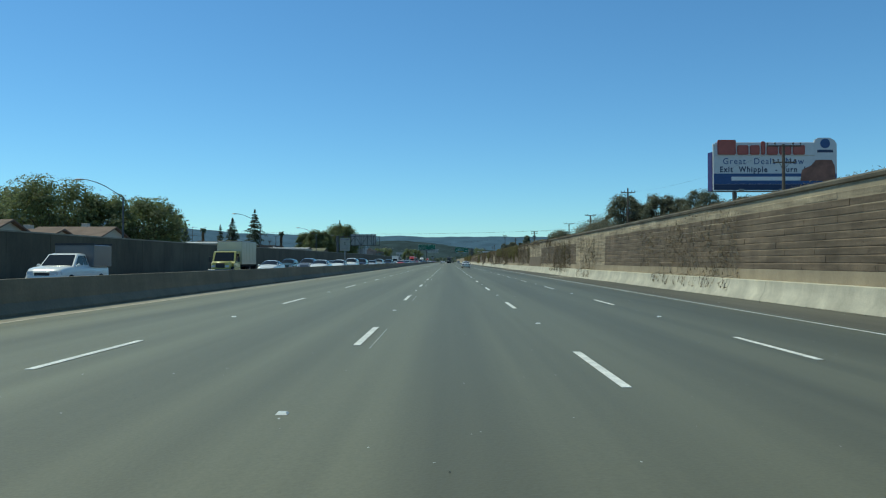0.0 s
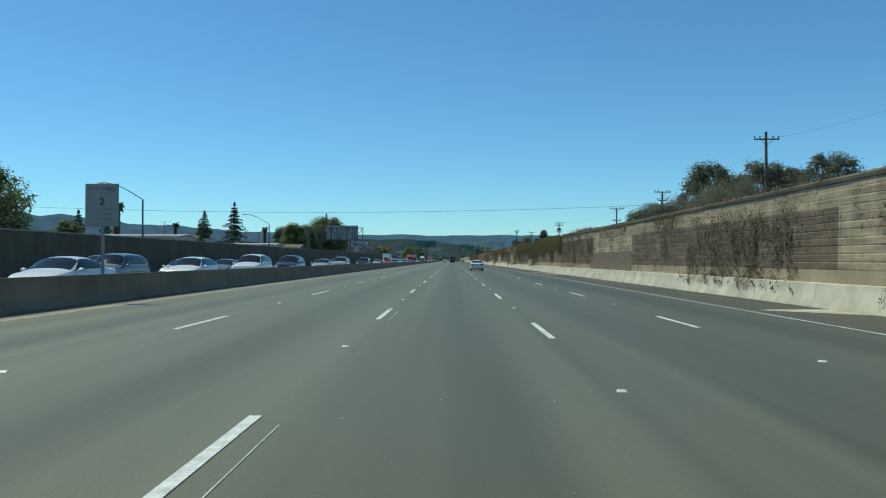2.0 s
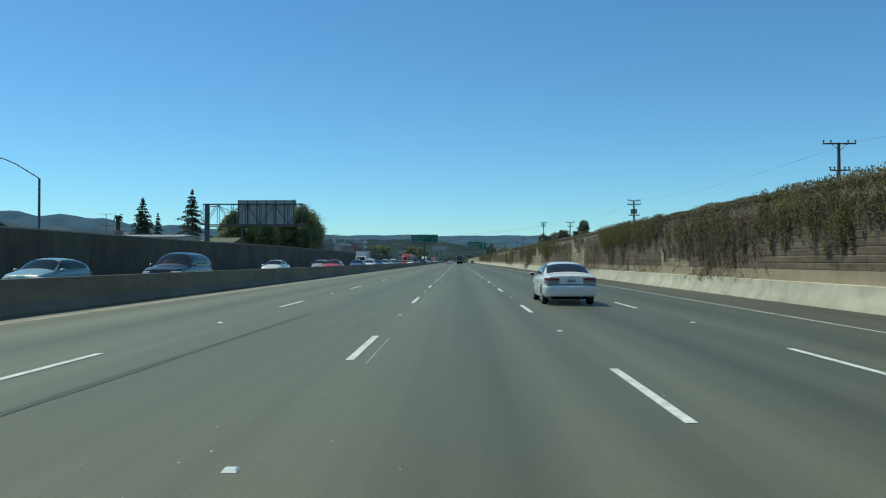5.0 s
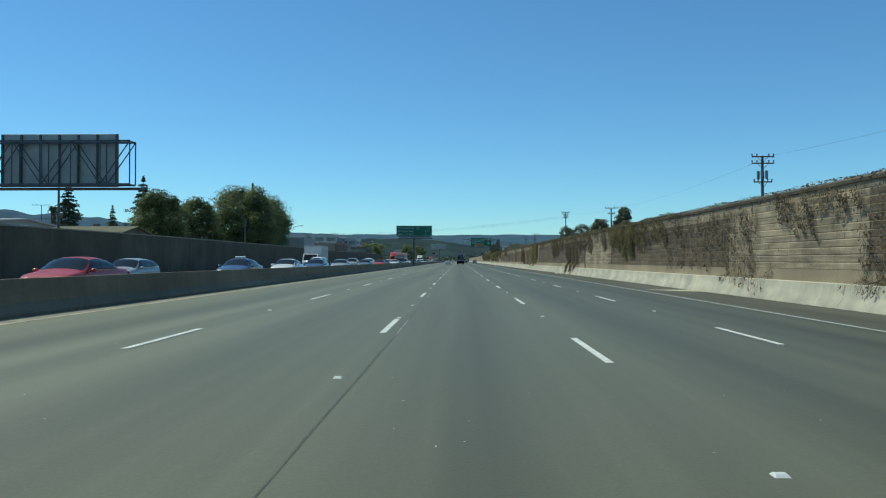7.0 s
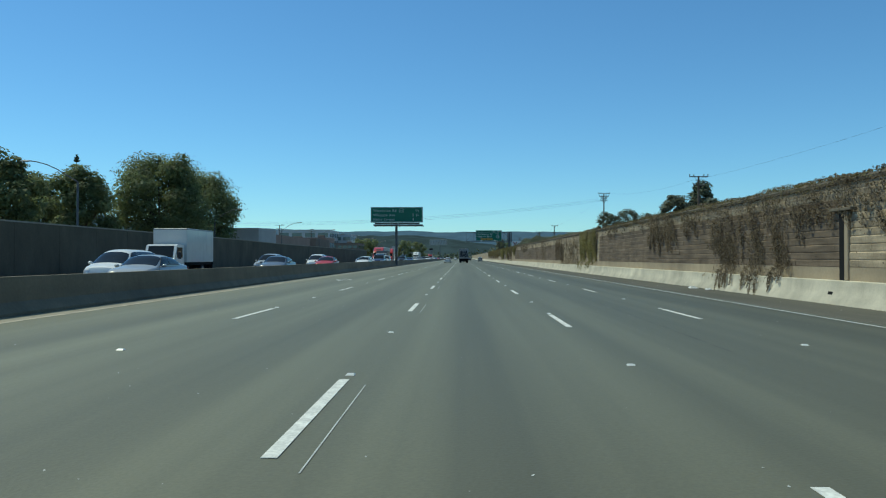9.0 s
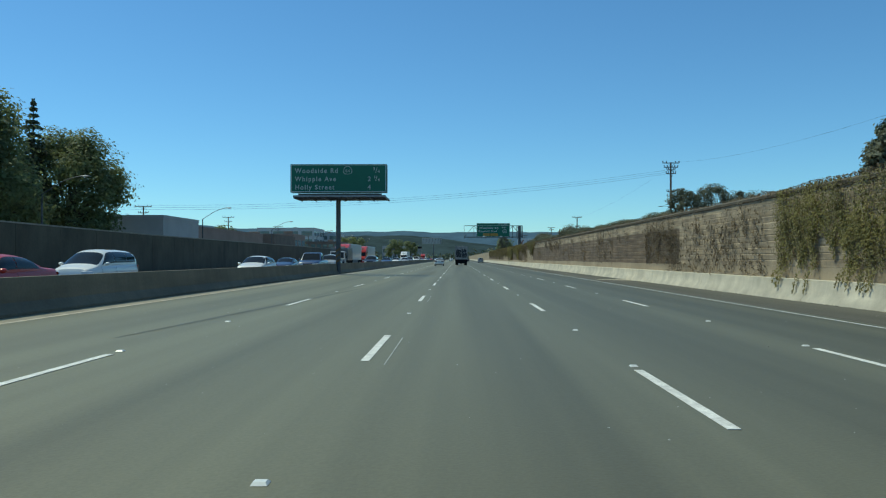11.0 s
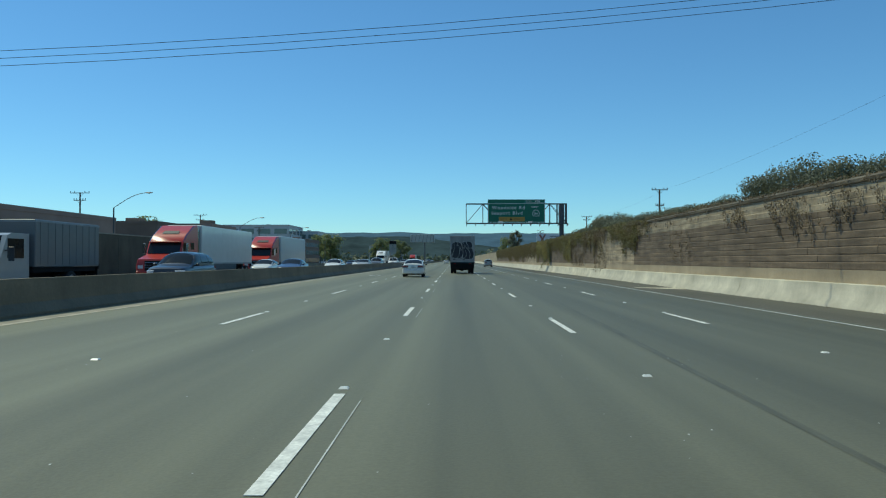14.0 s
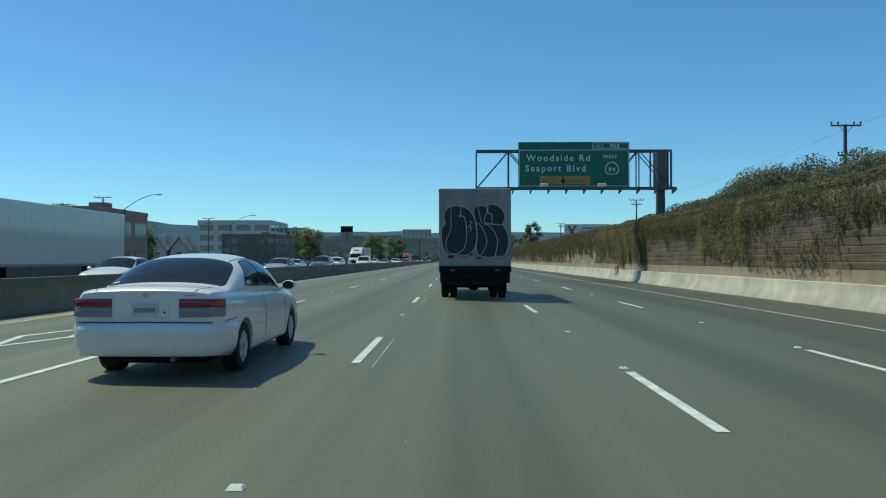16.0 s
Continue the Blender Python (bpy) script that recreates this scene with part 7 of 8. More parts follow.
    part("air_intake", Geo().slab(-0.42, 0.42, yb + 0.04, yb + 0.062, clear + 0.07, clear + 0.17, 0.01), BLACK, th)
    zp = tl0 + 0.01
    if near:
        part("bumper_gap", Geo().box(-wt + 0.05, wt - 0.05, ya - 0.013, ya + 0.008, 0.671, 0.681), TRIM, th)
        part("plate_recess", Geo().slab(-0.27, 0.27, ya - 0.009, ya + 0.008, zp - 0.02, zp + 0.17, 0.006), paint_mat, th)
        part("keyhole", Geo().tube((0.22, ya - 0.016, zp + 0.045), (0.22, ya - 0.006, zp + 0.045), 0.012, n=8), TRIM, th)
        part("script_badge", Geo().box(0.44, 0.58, ya - 0.008, ya + 0.01, tl1 + 0.032, tl1 + 0.047), RIM, th)
    plate = part("number_plate", Geo().slab(-0.155, 0.155, ya - 0.021, ya - 0.006, zp, zp + 0.15, 0.005), PLATE, th)
    part("plate_bar", Geo().box(-0.12, 0.12, ya - 0.026, ya - 0.0215, zp + 0.045, zp + 0.095), GRAFFITI_GREY, plate)
    part("badge", Geo().tube((0, ya - 0.015, tl1 + 0.04), (0, ya + 0.01, tl1 + 0.04), 0.032, n=12), RIM, th)
    if kind == "coupe":
        part("sticker", Geo().add([tuple(upper(yy, q) + Vector((-2 * upper(yy, q).x, -0.012, 0.012))) for yy, q in ((-1.66, 0.42), (-1.66, 0.52), (-1.62, 0.52), (-1.62, 0.42))], [(0, 1, 2, 3)]), PLATE, th, "pale parking sticker")
    part("exhaust", Geo().tube((0.33, ya + 0.27, clear + 0.08), (0.33, ya - 0.06, clear + 0.08), 0.032, n=12), STEEL_DARK, th)
    part("underbody", Geo().box(-0.60, 0.60, ya + 0.22, yb - 0.2, clear, clear + 0.11), BLACK, th)
    return th


def truck_wheels(th, ys, w, r=0.48, dual=True):
    for y in ys:
        for s in (-1, 1):
            wheel(th, s * w, y, r, 0.27, s, 10, STEEL)
            if dual:
                wheel(th, s * (w - 0.33), y, r, 0.27, s, 10, STEEL)


def box_truck(x, y, turn, cab_mat, box_mat, label, box_len=6.2, box_top=3.6, width=2.45, rear_detail=False):
    """Cab-forward box truck; local +y is its front and y = 0 its tail."""
    th = tagged(empty("box_truck", (x, y, gz(x)), turn), label, "truck")
    w = width / 2
    fl = 1.12
    box = part("box_body", Geo().slab(-w, w, 0, box_len, fl, box_top, 0.03), box_mat, th, "soiled white box body" if rear_detail else "")
    for s in (-1, 1):
        for k in range(9):
            yy = 0.35 + k * (box_len - 0.7) / 8
            part("side_rib", Geo().box(s * w - 0.012, s * w + 0.012, yy - 0.03, yy + 0.03, fl + 0.1, box_top - 0.1), box_mat, box)
    part("roof_trim", Geo().box(-w - 0.012, w + 0.012, -0.012, box_len + 0.01, box_top - 0.10, box_top - 0.02), STEEL if not rear_detail else box_mat, box)
    part("chassis", Geo().box(-0.45, 0.45, 0.15, box_len + 2.2, 0.62, 0.92).box(-w + 0.1, w - 0.1, 0.1, box_len, 0.92, fl), BLACK, th)
    c0, c1, ct = box_len + 0.15, box_len + 2.05, 2.35
    prof = [(c0, 0.55), (c1, 0.55), (c1 + 0.05, 1.25), (c1 - 0.12, 1.42), (c1 - 0.55, ct - 0.08), (c1 - 0.8, ct), (c0, ct)]
    cw = 1.05
    g = Geo()
    n = len(prof)
    g.add([(-cw, a, b) for a, b in prof] + [(cw, a, b) for a, b in prof], [(i, (i + 1) % n, (i + 1) % n + n, i + n) for i in range(n)] + [tuple(range(n)), tuple(range(2 * n - 1, n - 1, -1))])
    cab = part("cab", g, cab_mat, th)
    part("hood", Geo().slab(-0.85, 0.85, c1, c1 + 0.95, 0.62, 1.38, 0.12), cab_mat, cab, smooth=True)
    a, b = Vector((0, c1 - 0.12, 1.44)), Vector((0, c1 - 0.55, ct - 0.1))
    g = Geo().add([(-0.92, a.y + 0.012, a.z), (0.92, a.y + 0.012, a.z), (0.86, b.y + 0.012, b.z), (-0.86, b.y + 0.012, b.z)], [(0, 1, 2, 3)])
    part("windscreen", g, GLASS, cab)
    for s in (-1, 1):
        part("side_window", Geo().box(s * cw - 0.01, s * cw + 0.008, c0 + 0.35, c1 - 0.55, 1.45, 2.15), GLASS, cab)
        part("wing_mirror", Geo().slab(s * (cw + 0.28) - 0.1, s * (cw + 0.28) + 0.1, c1 - 0.35, c1 - 0.28, 1.35, 1.85, 0.02).tube((s * cw, c1 - 0.4, 1.7), (s * (cw + 0.3), c1 - 0.32, 1.8), 0.02, n=5), TRIM, cab)
        part("headlight", Geo().slab(s * 0.62 - 0.17, s * 0.62 + 0.17, c1 + 0.92, c1 + 0.97, 0.86, 1.05, 0.02), HEADLAMP, cab)
    part("grille", Geo().slab(-0.42, 0.42, c1 + 0.9, c1 + 0.965, 0.8, 1.25, 0.02), TRIM, cab)
    part("front_bumper", Geo().slab(-1.1, 1.1, c1 + 0.85, c1 + 1.1, 0.42, 0.68, 0.03), STEEL, cab)
    truck_wheels(th, (2.2,), w - 0.06)
    truck_wheels(th, (c1 + 0.1,), w - 0.18, dual=False)
    # tail: door frame, bumper, lamps
    part("door_frame", Geo().box(-w + 0.02, -w + 0.14, -0.02, 0, fl + 0.12, box_top - 0.04).box(w - 0.14, w - 0.02, -0.02, 0, fl + 0.12, box_top - 0.04).box(-w + 0.14, w - 0.14, -0.02, 0, box_top - 0.24, box_top - 0.04), box_mat, box)
    if rear_detail:
        for k in range(6):
            zz = fl + 0.16 + k * (box_top - 0.3 - fl - 0.16) / 6
            part("roller_slat", Geo().slab(-w + 0.15, w - 0.15, -0.008, 0.01, zz + 0.004, zz + (box_top - 0.3 - fl - 0.16) / 6 - 0.004, 0.003), box_mat, box)
    part("tail_sill", Geo().slab(-w, w, -0.06, 0.06, fl - 0.12, fl + 0.10, 0.015), BLACK, th)
    part("rear_axle", Geo().tube((-w + 0.4, 2.2, 0.48), (w - 0.4, 2.2, 0.48), 0.11, n=10).ball((0, 2.2, 0.48), (0.26, 0.22, 0.22), 10, 6), BLACK, th, smooth=True)
    part("fuel_tank", Geo().slab(w - 0.65, w - 0.12, 3.4, 4.6, 0.5, 0.95, 0.06), TRIM, th)
    part("step_bumper", Geo().slab(-0.95, 0.95, -0.28, -0.08, 0.55, 0.66, 0.015).box(-0.7, -0.62, -0.2, 0.2, 0.6, fl).box(0.62, 0.7, -0.2, 0.2, 0.6, fl), BLACK, th)
    for s in (-1, 1):
        part("tail_light", Geo().slab(s * 0.8 - 0.09, s * 0.8 + 0.09, -0.075, -0.05, fl - 0.09, fl - 0.01, 0.01), TAIL_RED, th)
        part("mud_flap", Geo().box(s * (w - 0.36) - 0.3, s * (w - 0.36) + 0.3, 1.5, 1.52, 0.2, 0.95), BLACK, th)
    # Black sheet across the tail paints the shade beneath the box.
    part("underside_shade", Geo().box(-w + 0.04, w - 0.04, 0.02, 0.08, 0.62, fl - 0.1), BLACK, th)
    return th, box


def blob(points, y):
    """A closed smooth outline through a few points (x, z), for spray paint."""
    out, n = [], len(points)
    for i in range(n):
        p0, p1, p2, p3 = (Vector(points[(i + k - 1) % n]) for k in range(4))
        for t in (0, 0.2, 0.4, 0.6, 0.8):
            q = 0.5 * ((2 * p1) + (p2 - p0) * t + (2 * p0 - 5 * p1 + 4 * p2 - p3) * t * t + (3 * p1 - p0 - 3 * p2 + p3) * t ** 3)
            out.append((q.x, y, q.y))
    return out


# the box truck ahead, with sprayed bubble shapes on its roller door
truck, box = box_truck(0.53, 476.05, 0, CAR["white"], BOX_REAR, "white box truck with sprayed graffiti on its rear door", 6.6, 4.0, 2.58, True)


def spray(*marks):
    """Sprayed points, laid out on the door in hundredths of a metre."""
    return [(a * 0.01, b * 0.01) for a, b in marks]


fills = (spray((-105, 320), (-84, 336), (-50, 336), (-19, 321), (1, 283), (7, 231), (-2, 186), (-26, 163), (-60, 162), (-101, 167), (-118, 201), (-120, 253), (-107, 272), (-111, 298)),
         spray((-5, 321), (12, 340), (29, 336), (46, 343), (76, 340), (100, 321), (107, 295), (100, 272), (117, 238), (118, 193), (103, 159), (69, 154), (15, 159), (5, 186), (8, 231), (1, 283)))
strokes = (spray((-84, 336), (-86, 290), (-87, 253), (-104, 208), (-97, 174), (-67, 167), (-39, 186), (-29, 238), (-36, 291), (-50, 302), (-60, 299)),
           spray((8, 272), (32, 246), (42, 208), (29, 174), (12, 163)), spray((32, 268), (63, 253), (80, 216), (76, 178), (63, 159)),
           spray((39, 340), (44, 321), (32, 283), (56, 272), (100, 276)), spray((12, 340), (15, 313), (25, 272)), spray((48, 340), (46, 313), (59, 306), (59, 272)),
           spray((-22, 280), (-12, 278), (-22, 262), (-12, 260), (-20, 245)), spray((-60, 336), (-50, 318), (-60, 299)))
for k, sh in enumerate(fills):
    ring = blob(sh, -0.026 - 0.002 * k)
    part("graffiti_fill", Geo().add(ring, [tuple(range(len(ring)))]), GRAFFITI, box, "black sprayed bubble shape")
    part("graffiti_outline", Geo().path([(p[0], -0.032, p[2]) for p in ring + ring[:1]], 0.016, 5), GRAFFITI_LINE, box, "pale sprayed outline")
for sh in strokes:
    ring = blob(sh, -0.032)[:-5]
    part("graffiti_stroke", Geo().path(ring, 0.014, 5), GRAFFITI_LINE, box)
for k, (a, b, w_, h_) in enumerate(((-0.98, 1.5, 0.22, 0.1), (-0.55, 1.52, 0.3, 0.07), (0.05, 1.48, 0.2, 0.06), (0.68, 1.46, 0.34, 0.13), (-0.25, 1.6, 0.16, 0.12))):
    part("tag_bar", Geo().box(a, a + w_, -0.03, -0.026, b, b + h_), GRAFFITI_GREY if k % 2 else GRAFFITI, box)

# cars on the near carriageway
car("coupe", CAR["white"], -3.68, 459.75, 0, "white two-door coupe, older, with tinted rear window", near=True)
car("sedan", CAR["white"], 3.75, 183.6, 0, "white sedan with dark rear window", near=True)
car("suv", CAR["silver"], 7.5, 572, 0, "silver sport utility vehicle far ahead")
car("sedan", CAR["black"], 3.9, 640, 0, "black sedan far ahead")
car("sedan", CAR["white"], -3.4, 690, 0, "white sedan far ahead")


# ---------------------------------------------------------------- heavy lorries on the opposite carriageway
def semi(x, y_front, cab_mat, trailer_mat, label, length=20.0):
    """Tractor with aerodynamic sleeper and a long box trailer, its nose at y_front facing -y."""
    th = tagged(empty("semi_truck", (x, y_front, gz(x)), 180), label, "truck")
    cw = 1.22
    hood_prof = [(0, 0.5), (0, 1.15), (-0.15, 1.5), (-1.7, 1.85), (-2.2, 2.7), (-2.9, 3.25), (-4.4, 3.95), (-5.2, 4.0), (-5.2, 0.6)]
    n = len(hood_prof)
    rings = []
    for s in (-1, -0.93, 0.93, 1):
        ins = 0.10 if abs(s) == 1 else 0.0
        rings.append([(s * cw, a - (ins if a > -0.5 else 0), b - (ins if b > 1 else 0)) for a, b in hood_prof])
    g = Geo()
    g.loft(rings)
    cab = part("cab", g, cab_mat, th, smooth=True)
    part("windscreen", Geo().add([(-1.12, -1.70, 1.90), (1.12, -1.70, 1.90), (1.10, -2.17, 2.70), (-1.10, -2.17, 2.70)], [(0, 1, 2, 3)]), GLASS, cab)
    part("roof_vent", Geo().add([(-0.6, -2.96, 3.33), (0.6, -2.96, 3.33), (0.55, -3.4, 3.55), (-0.55, -3.4, 3.55)], [(0, 1, 2, 3)]), TRIM, cab)
    part("grille", Geo().slab(-0.62, 0.62, -0.05, 0.02, 0.66, 1.40, 0.03), BLACK, cab)
    for k in range(4):
        part("grille_bar", Geo().slab(-0.6, 0.6, 0.02, 0.04, 0.74 + 0.17 * k, 0.77 + 0.17 * k, 0.008), CHROME, cab)
    part("sun_visor", Geo().slab(-1.1, 1.1, -2.2, -1.9, 2.68, 2.76, 0.02), cab_mat, cab)
    # Black block added behind the cab in place of the shade there.
    part("gap_shade_block", Geo().box(-1.1, 1.1, -5.9, -5.2, 0.9, 3.7), BLACK, th)
    for s in (-1, 1):
        part("exhaust_stack", Geo().tube((s * 1.1, -5.5, 0.9), (s * 1.1, -5.5, 3.9), 0.08, n=10), CHROME, th, smooth=True)
        # Chrome strip added along the fairing as its highlight.
        part("fairing_highlight", Geo().path([(s * 1.18, -2.3, 2.75), (s * 1.18, -3.0, 3.25), (s * 1.18, -4.4, 3.9)], 0.03, 5), CHROME, cab)
        part("sleeper_window", Geo().box(s * cw - 0.01, s * cw + 0.012, -4.4, -3.7, 2.2, 2.7), GLASS, cab)
    part("front_bumper", Geo().slab(-1.2, 1.2, -0.3, 0.06, 0.35, 0.72, 0.06), cab_mat, cab)
    for s in (-1, 1):
        part("side_window", Geo().box(s * cw - 0.01, s * cw + 0.012, -3.1, -2.2, 1.95, 2.65), GLASS, cab)
        part("wing_mirror", Geo().slab(s * (cw + 0.3) - 0.1, s * (cw + 0.3) + 0.1, -2.2, -2.1, 1.9, 2.6, 0.02), CHROME, cab)
        part("headlight", Geo().slab(s * 0.9 - 0.2, s * 0.9 + 0.2, -0.12, 0.01, 0.85, 1.1, 0.03), HEADLAMP, cab)
    tr = part("trailer", Geo().slab(-1.28, 1.28, -length, -5.9, 1.2, 4.05, 0.03), trailer_mat, th, "plain white box trailer")
    k = -length + 0.6
    while k < -6.2:
        part("side_rib", Geo().box(-1.284, 1.284, k - 0.015, k + 0.015, 1.3, 3.95), trailer_mat, tr)
        k += 1.2
    part("lower_rail", Geo().box(-1.3, 1.3, -length, -5.9, 1.12, 1.24), STEEL, tr)
    part("chassis", Geo().box(-0.5, 0.5, -length + 0.4, -1.0, 0.7, 1.1), BLACK, th)
    part("side_skirt", Geo().box(-1.25, -1.22, -length + 5, -8, 0.5, 1.15).box(1.22, 1.25, -length + 5, -8, 0.5, 1.15), STEEL_DARK, th)
    truck_wheels(th, (-5.3, -6.6, -length + 1.6, -length + 2.9), 1.24)
    truck_wheels(th, (-1.3,), 1.2, dual=False)
    return th


semi(-20.6, 447.0, CAR["red"], CAR["trailer"], "red semi truck with a long white trailer")
semi(-20.6, 473.0, CAR["red"], CAR["trailer"], "red semi truck with a long pale trailer", 19.5)
box_truck(-17.0, 429, 180, CAR["silver"], CAR["grey"], "dark grey truck with a low load box", 5.0, 2.9, 2.4)
semi(-20.6, 602.0, CAR["white"], CAR["trailer"], "white semi truck far along the opposite carriageway", 18)
semi(-20.6, 760.0, CAR["red"], CAR["trailer"], "red semi truck far along the opposite carriageway", 18)
box_truck(-20.8, 99.5, 180, CAR["yellow"], CAR["cream"], "box truck with yellow cab and cream box", 5.2, 3.35, 2.4)
box_truck(-20.6, 322, 180, CAR["white"], CAR["trailer"], "white box truck in the opposite lanes", 5.6, 3.5, 2.4)
work = pickup(CAR["white"], -20.6, 63.4, 180, "white work truck with a dark load box on its bed", "truck")
part("load_box", Geo().slab(-1.08, 1.08, -2.75, -0.55, 1.12, 2.32, 0.03), CAR["grey"], work, "dark steel load box")
part("load_rack", Geo().box(-1.1, 1.1, -0.62, -0.54, 2.3, 2.42).box(-1.1, 1.1, -2.76, -2.68, 2.3, 2.42), TRIM, work)

ONCOMING = (
    ("sedan", "white", -17.0, 95), ("suv", "green", -20.6, 120), ("sedan", "white", -17.0, 124), ("suv", "white", -13.4, 127),
    ("sedan", "white", -13.4, 102), ("suv", "grey", -17.0, 114), ("hatch", "white", -13.4, 115), ("suv", "black", -13.4, 139),
    ("sedan", "grey", -17.0, 133), ("sedan", "silver", -20.6, 150), ("sedan", "silver", -13.4, 155), ("suv", "silver", -13.4, 168),
    ("hatch", "teal", -17.0, 187), ("suv", "black", -13.4, 192), ("sedan", "white", -17.0, 226), ("sedan", "grey", -20.6, 214), 
    ("sedan", "red", -13.4, 236.6), ("hatch", "silver", -17.0, 249), ("sedan", "white", -13.4, 269), ("sedan", "white", -17.0, 284), ("van", "white", -17.0, 301),
    ("sedan", "blue", -13.4, 281), ("sedan", "silver", -13.4, 295.5), ("sedan", "grey", -13.4, 318), ("suv", "silver", -17.0, 330), ("sedan", "red", -13.4, 338), ("van", "white", -17.0, 352),
    ("hatch", "white", -13.4, 366.5), ("pickup", "blue", -13.4, 386), ("sedan", "blue", -17.0, 391), ("suv", "silver", -13.4, 395), ("suv", "white", -20.6, 428),
    ("suv", "black", -13.4, 432.5), ("sedan", "blue", -13.4, 457.5), ("sedan", "white", -13.4, 479), ("sedan", "white", -17.0, 463),
    ("sedan", "silver", -13.4, 506), ("sedan", "white", -17.0, 528), ("suv", "grey", -13.4, 524), ("van", "white", -17.0, 556), ("pickup", "white", -13.4, 559), ("sedan", "black", -20.6, 545),
    ("sedan", "silver", -13.4, 590), ("suv", "white", -17.0, 605), ("sedan", "white", -13.4, 622), ("sedan", "blue", -13.4, 650), ("suv", "white", -17.0, 660), ("sedan", "red", -13.4, 690),
    ("van", "white", -17.0, 715), ("sedan", "white", -13.4, 735), ("suv", "black", -13.4, 780), ("sedan", "white", -17.0, 800), ("sedan", "silver", -13.4, 840),
)
NAMES = {"sedan": "sedan", "suv": "sport utility vehicle", "hatch": "hatchback", "van": "van", "pickup": "pickup truck"}
TONE = {"white": "white", "silver": "silver", "grey": "dark grey", "black": "black", "blue": "dark blue", "red": "red", "green": "dark green", "teal": "pale teal"}
made = {}
taxi = car("sedan", CAR["blue"], -13.4, 256.3, 180, "blue and yellow taxi sedan in the opposite lanes", "car", "oncoming traffic")
for s in (-1, 1):
    part("door_panel", Geo().slab(s * 0.90 - 0.03, s * 0.90 + 0.008, -1.3, 0.98, 0.40, 0.90, 0.012), CAR["taxi"], taxi, "yellow door panel")
part("roof_sign", Geo().slab(-0.3, 0.3, -0.2, 0.0, 1.44, 1.58, 0.03), SIGN_WHITE, taxi, "white roof sign")
for kind, colour, x, y in ONCOMING:
    if (kind, colour) in made:
        copy_thing(made[kind, colour], pose(x, y, gz(x), 0, 0, 180))
    else:
        label = f"{TONE[colour]} {NAMES[kind]} in the opposite lanes"
        if kind == "pickup":
            made[kind, colour] = pickup(CAR[colour], x, y, 180, label, "pickup truck", "oncoming traffic")
        else:
            made[kind, colour] = car(kind, CAR[colour], x, y, 180, label, "van" if kind == "van" else "car", "oncoming traffic")


# ---------------------------------------------------------------- buildings behind the sound wall
def house(x, y, w, l, eave, ridge, roof_mat, wall_mat, label, turn=0):
    """Gabled house, its ridge along x, with windows towards the road."""
    th = tagged(empty("house", (x, y, -0.6), turn), label, "house")
    part("wall", Geo().box(-w / 2, w / 2, -l / 2, l / 2, 0, eave + 0.6), wall_mat, th)
    o = 0.5
    e, rg = eave + 0.6, ridge + 0.6
    roof = Geo()
    for s in (-1, 1):
        roof.add([(-w / 2 - o, s * (l / 2 + o), e - 0.2), (w / 2 + o, s * (l / 2 + o), e - 0.2), (w / 2 + o, 0, rg), (-w / 2 - o, 0, rg),
                  (-w / 2 - o, s * (l / 2 + o), e - 0.35), (w / 2 + o, s * (l / 2 + o), e - 0.35), (w / 2 + o, 0, rg - 0.15), (-w / 2 - o, 0, rg - 0.15)],
                 [(0, 1, 2, 3), (4, 5, 6, 7), (0, 1, 5, 4), (1, 2, 6, 5), (0, 3, 7, 4)])
    part("roof", roof, roof_mat, th)
    part("gable", Geo().add([(w / 2 - 0.02, -l / 2, e), (w / 2 - 0.02, l / 2, e), (w / 2 - 0.02, 0, rg - 0.15)], [(0, 1, 2)]).add([(-w / 2 + 0.02, -l / 2, e), (-w / 2 + 0.02, l / 2, e), (-w / 2 + 0.02, 0, rg - 0.15)], [(0, 1, 2)]), wall_mat, th)
    win = part("window", Geo().box(w / 2, w / 2 + 0.04, -0.8, 0.8, e - 1.6, e - 0.4), SIGN_WHITE, th)
    part("pane", Geo().box(w / 2 + 0.04, w / 2 + 0.05, -0.72, 0.72, e - 1.52, e - 0.48), OFFICE_GLASS, win)
    part("chimney", Geo().slab(-0.4, 0.4, l * 0.15, l * 0.15 + 0.7, e, rg + 0.5, 0.03), wall_mat, th)
    return th


house(-44, 90, 9, 10, 3.4, 5.2, ROOF_BROWN, STUCCO, "low house with brown shingle roof behind the sound wall")
house(-46, 103, 9, 11, 3.3, 4.9, ROOF_BROWN, STUCCO, "low house with brown shingle roof behind the sound wall")
house(-47, 118, 9, 12, 3.9, 5.8, ROOF_BROWN, STUCCO, "low house with brown shingle roof behind the sound wall")
house(-60, 184, 12, 12, 3.6, 5.2, ROOF_BROWN, STUCCO_GREY, "low house with grey-brown roof among shrubs")
house(-78, 232, 46, 13, 6.35, 6.75, ROOF_PALE, STUCCO, "long low building with a pale shallow roof behind the sound wall")
house(-64.5, 246.5, 14, 11.5, 5.4, 6.95, ROOF_OLIVE, STUCCO_BROWN, "low house with olive-brown shingle roof behind the sound wall")
house(-64, 298, 26, 13, 6.0, 6.35, ROOF_PALE, STUCCO_GREY, "long low building with a pale shallow roof behind the sound wall")
house(-56, 324, 14, 12, 5.5, 6.6, ROOF_OLIVE, STUCCO_BROWN, "low house with olive-brown shingle roof behind the sound wall")
for x in (-71.5, -77.2, -82.9):
    house(x, 648, 9, 4.6, 4.0, 7.4, ROOF_GREY, STUCCO_GREY, "grey gabled row house", -90)


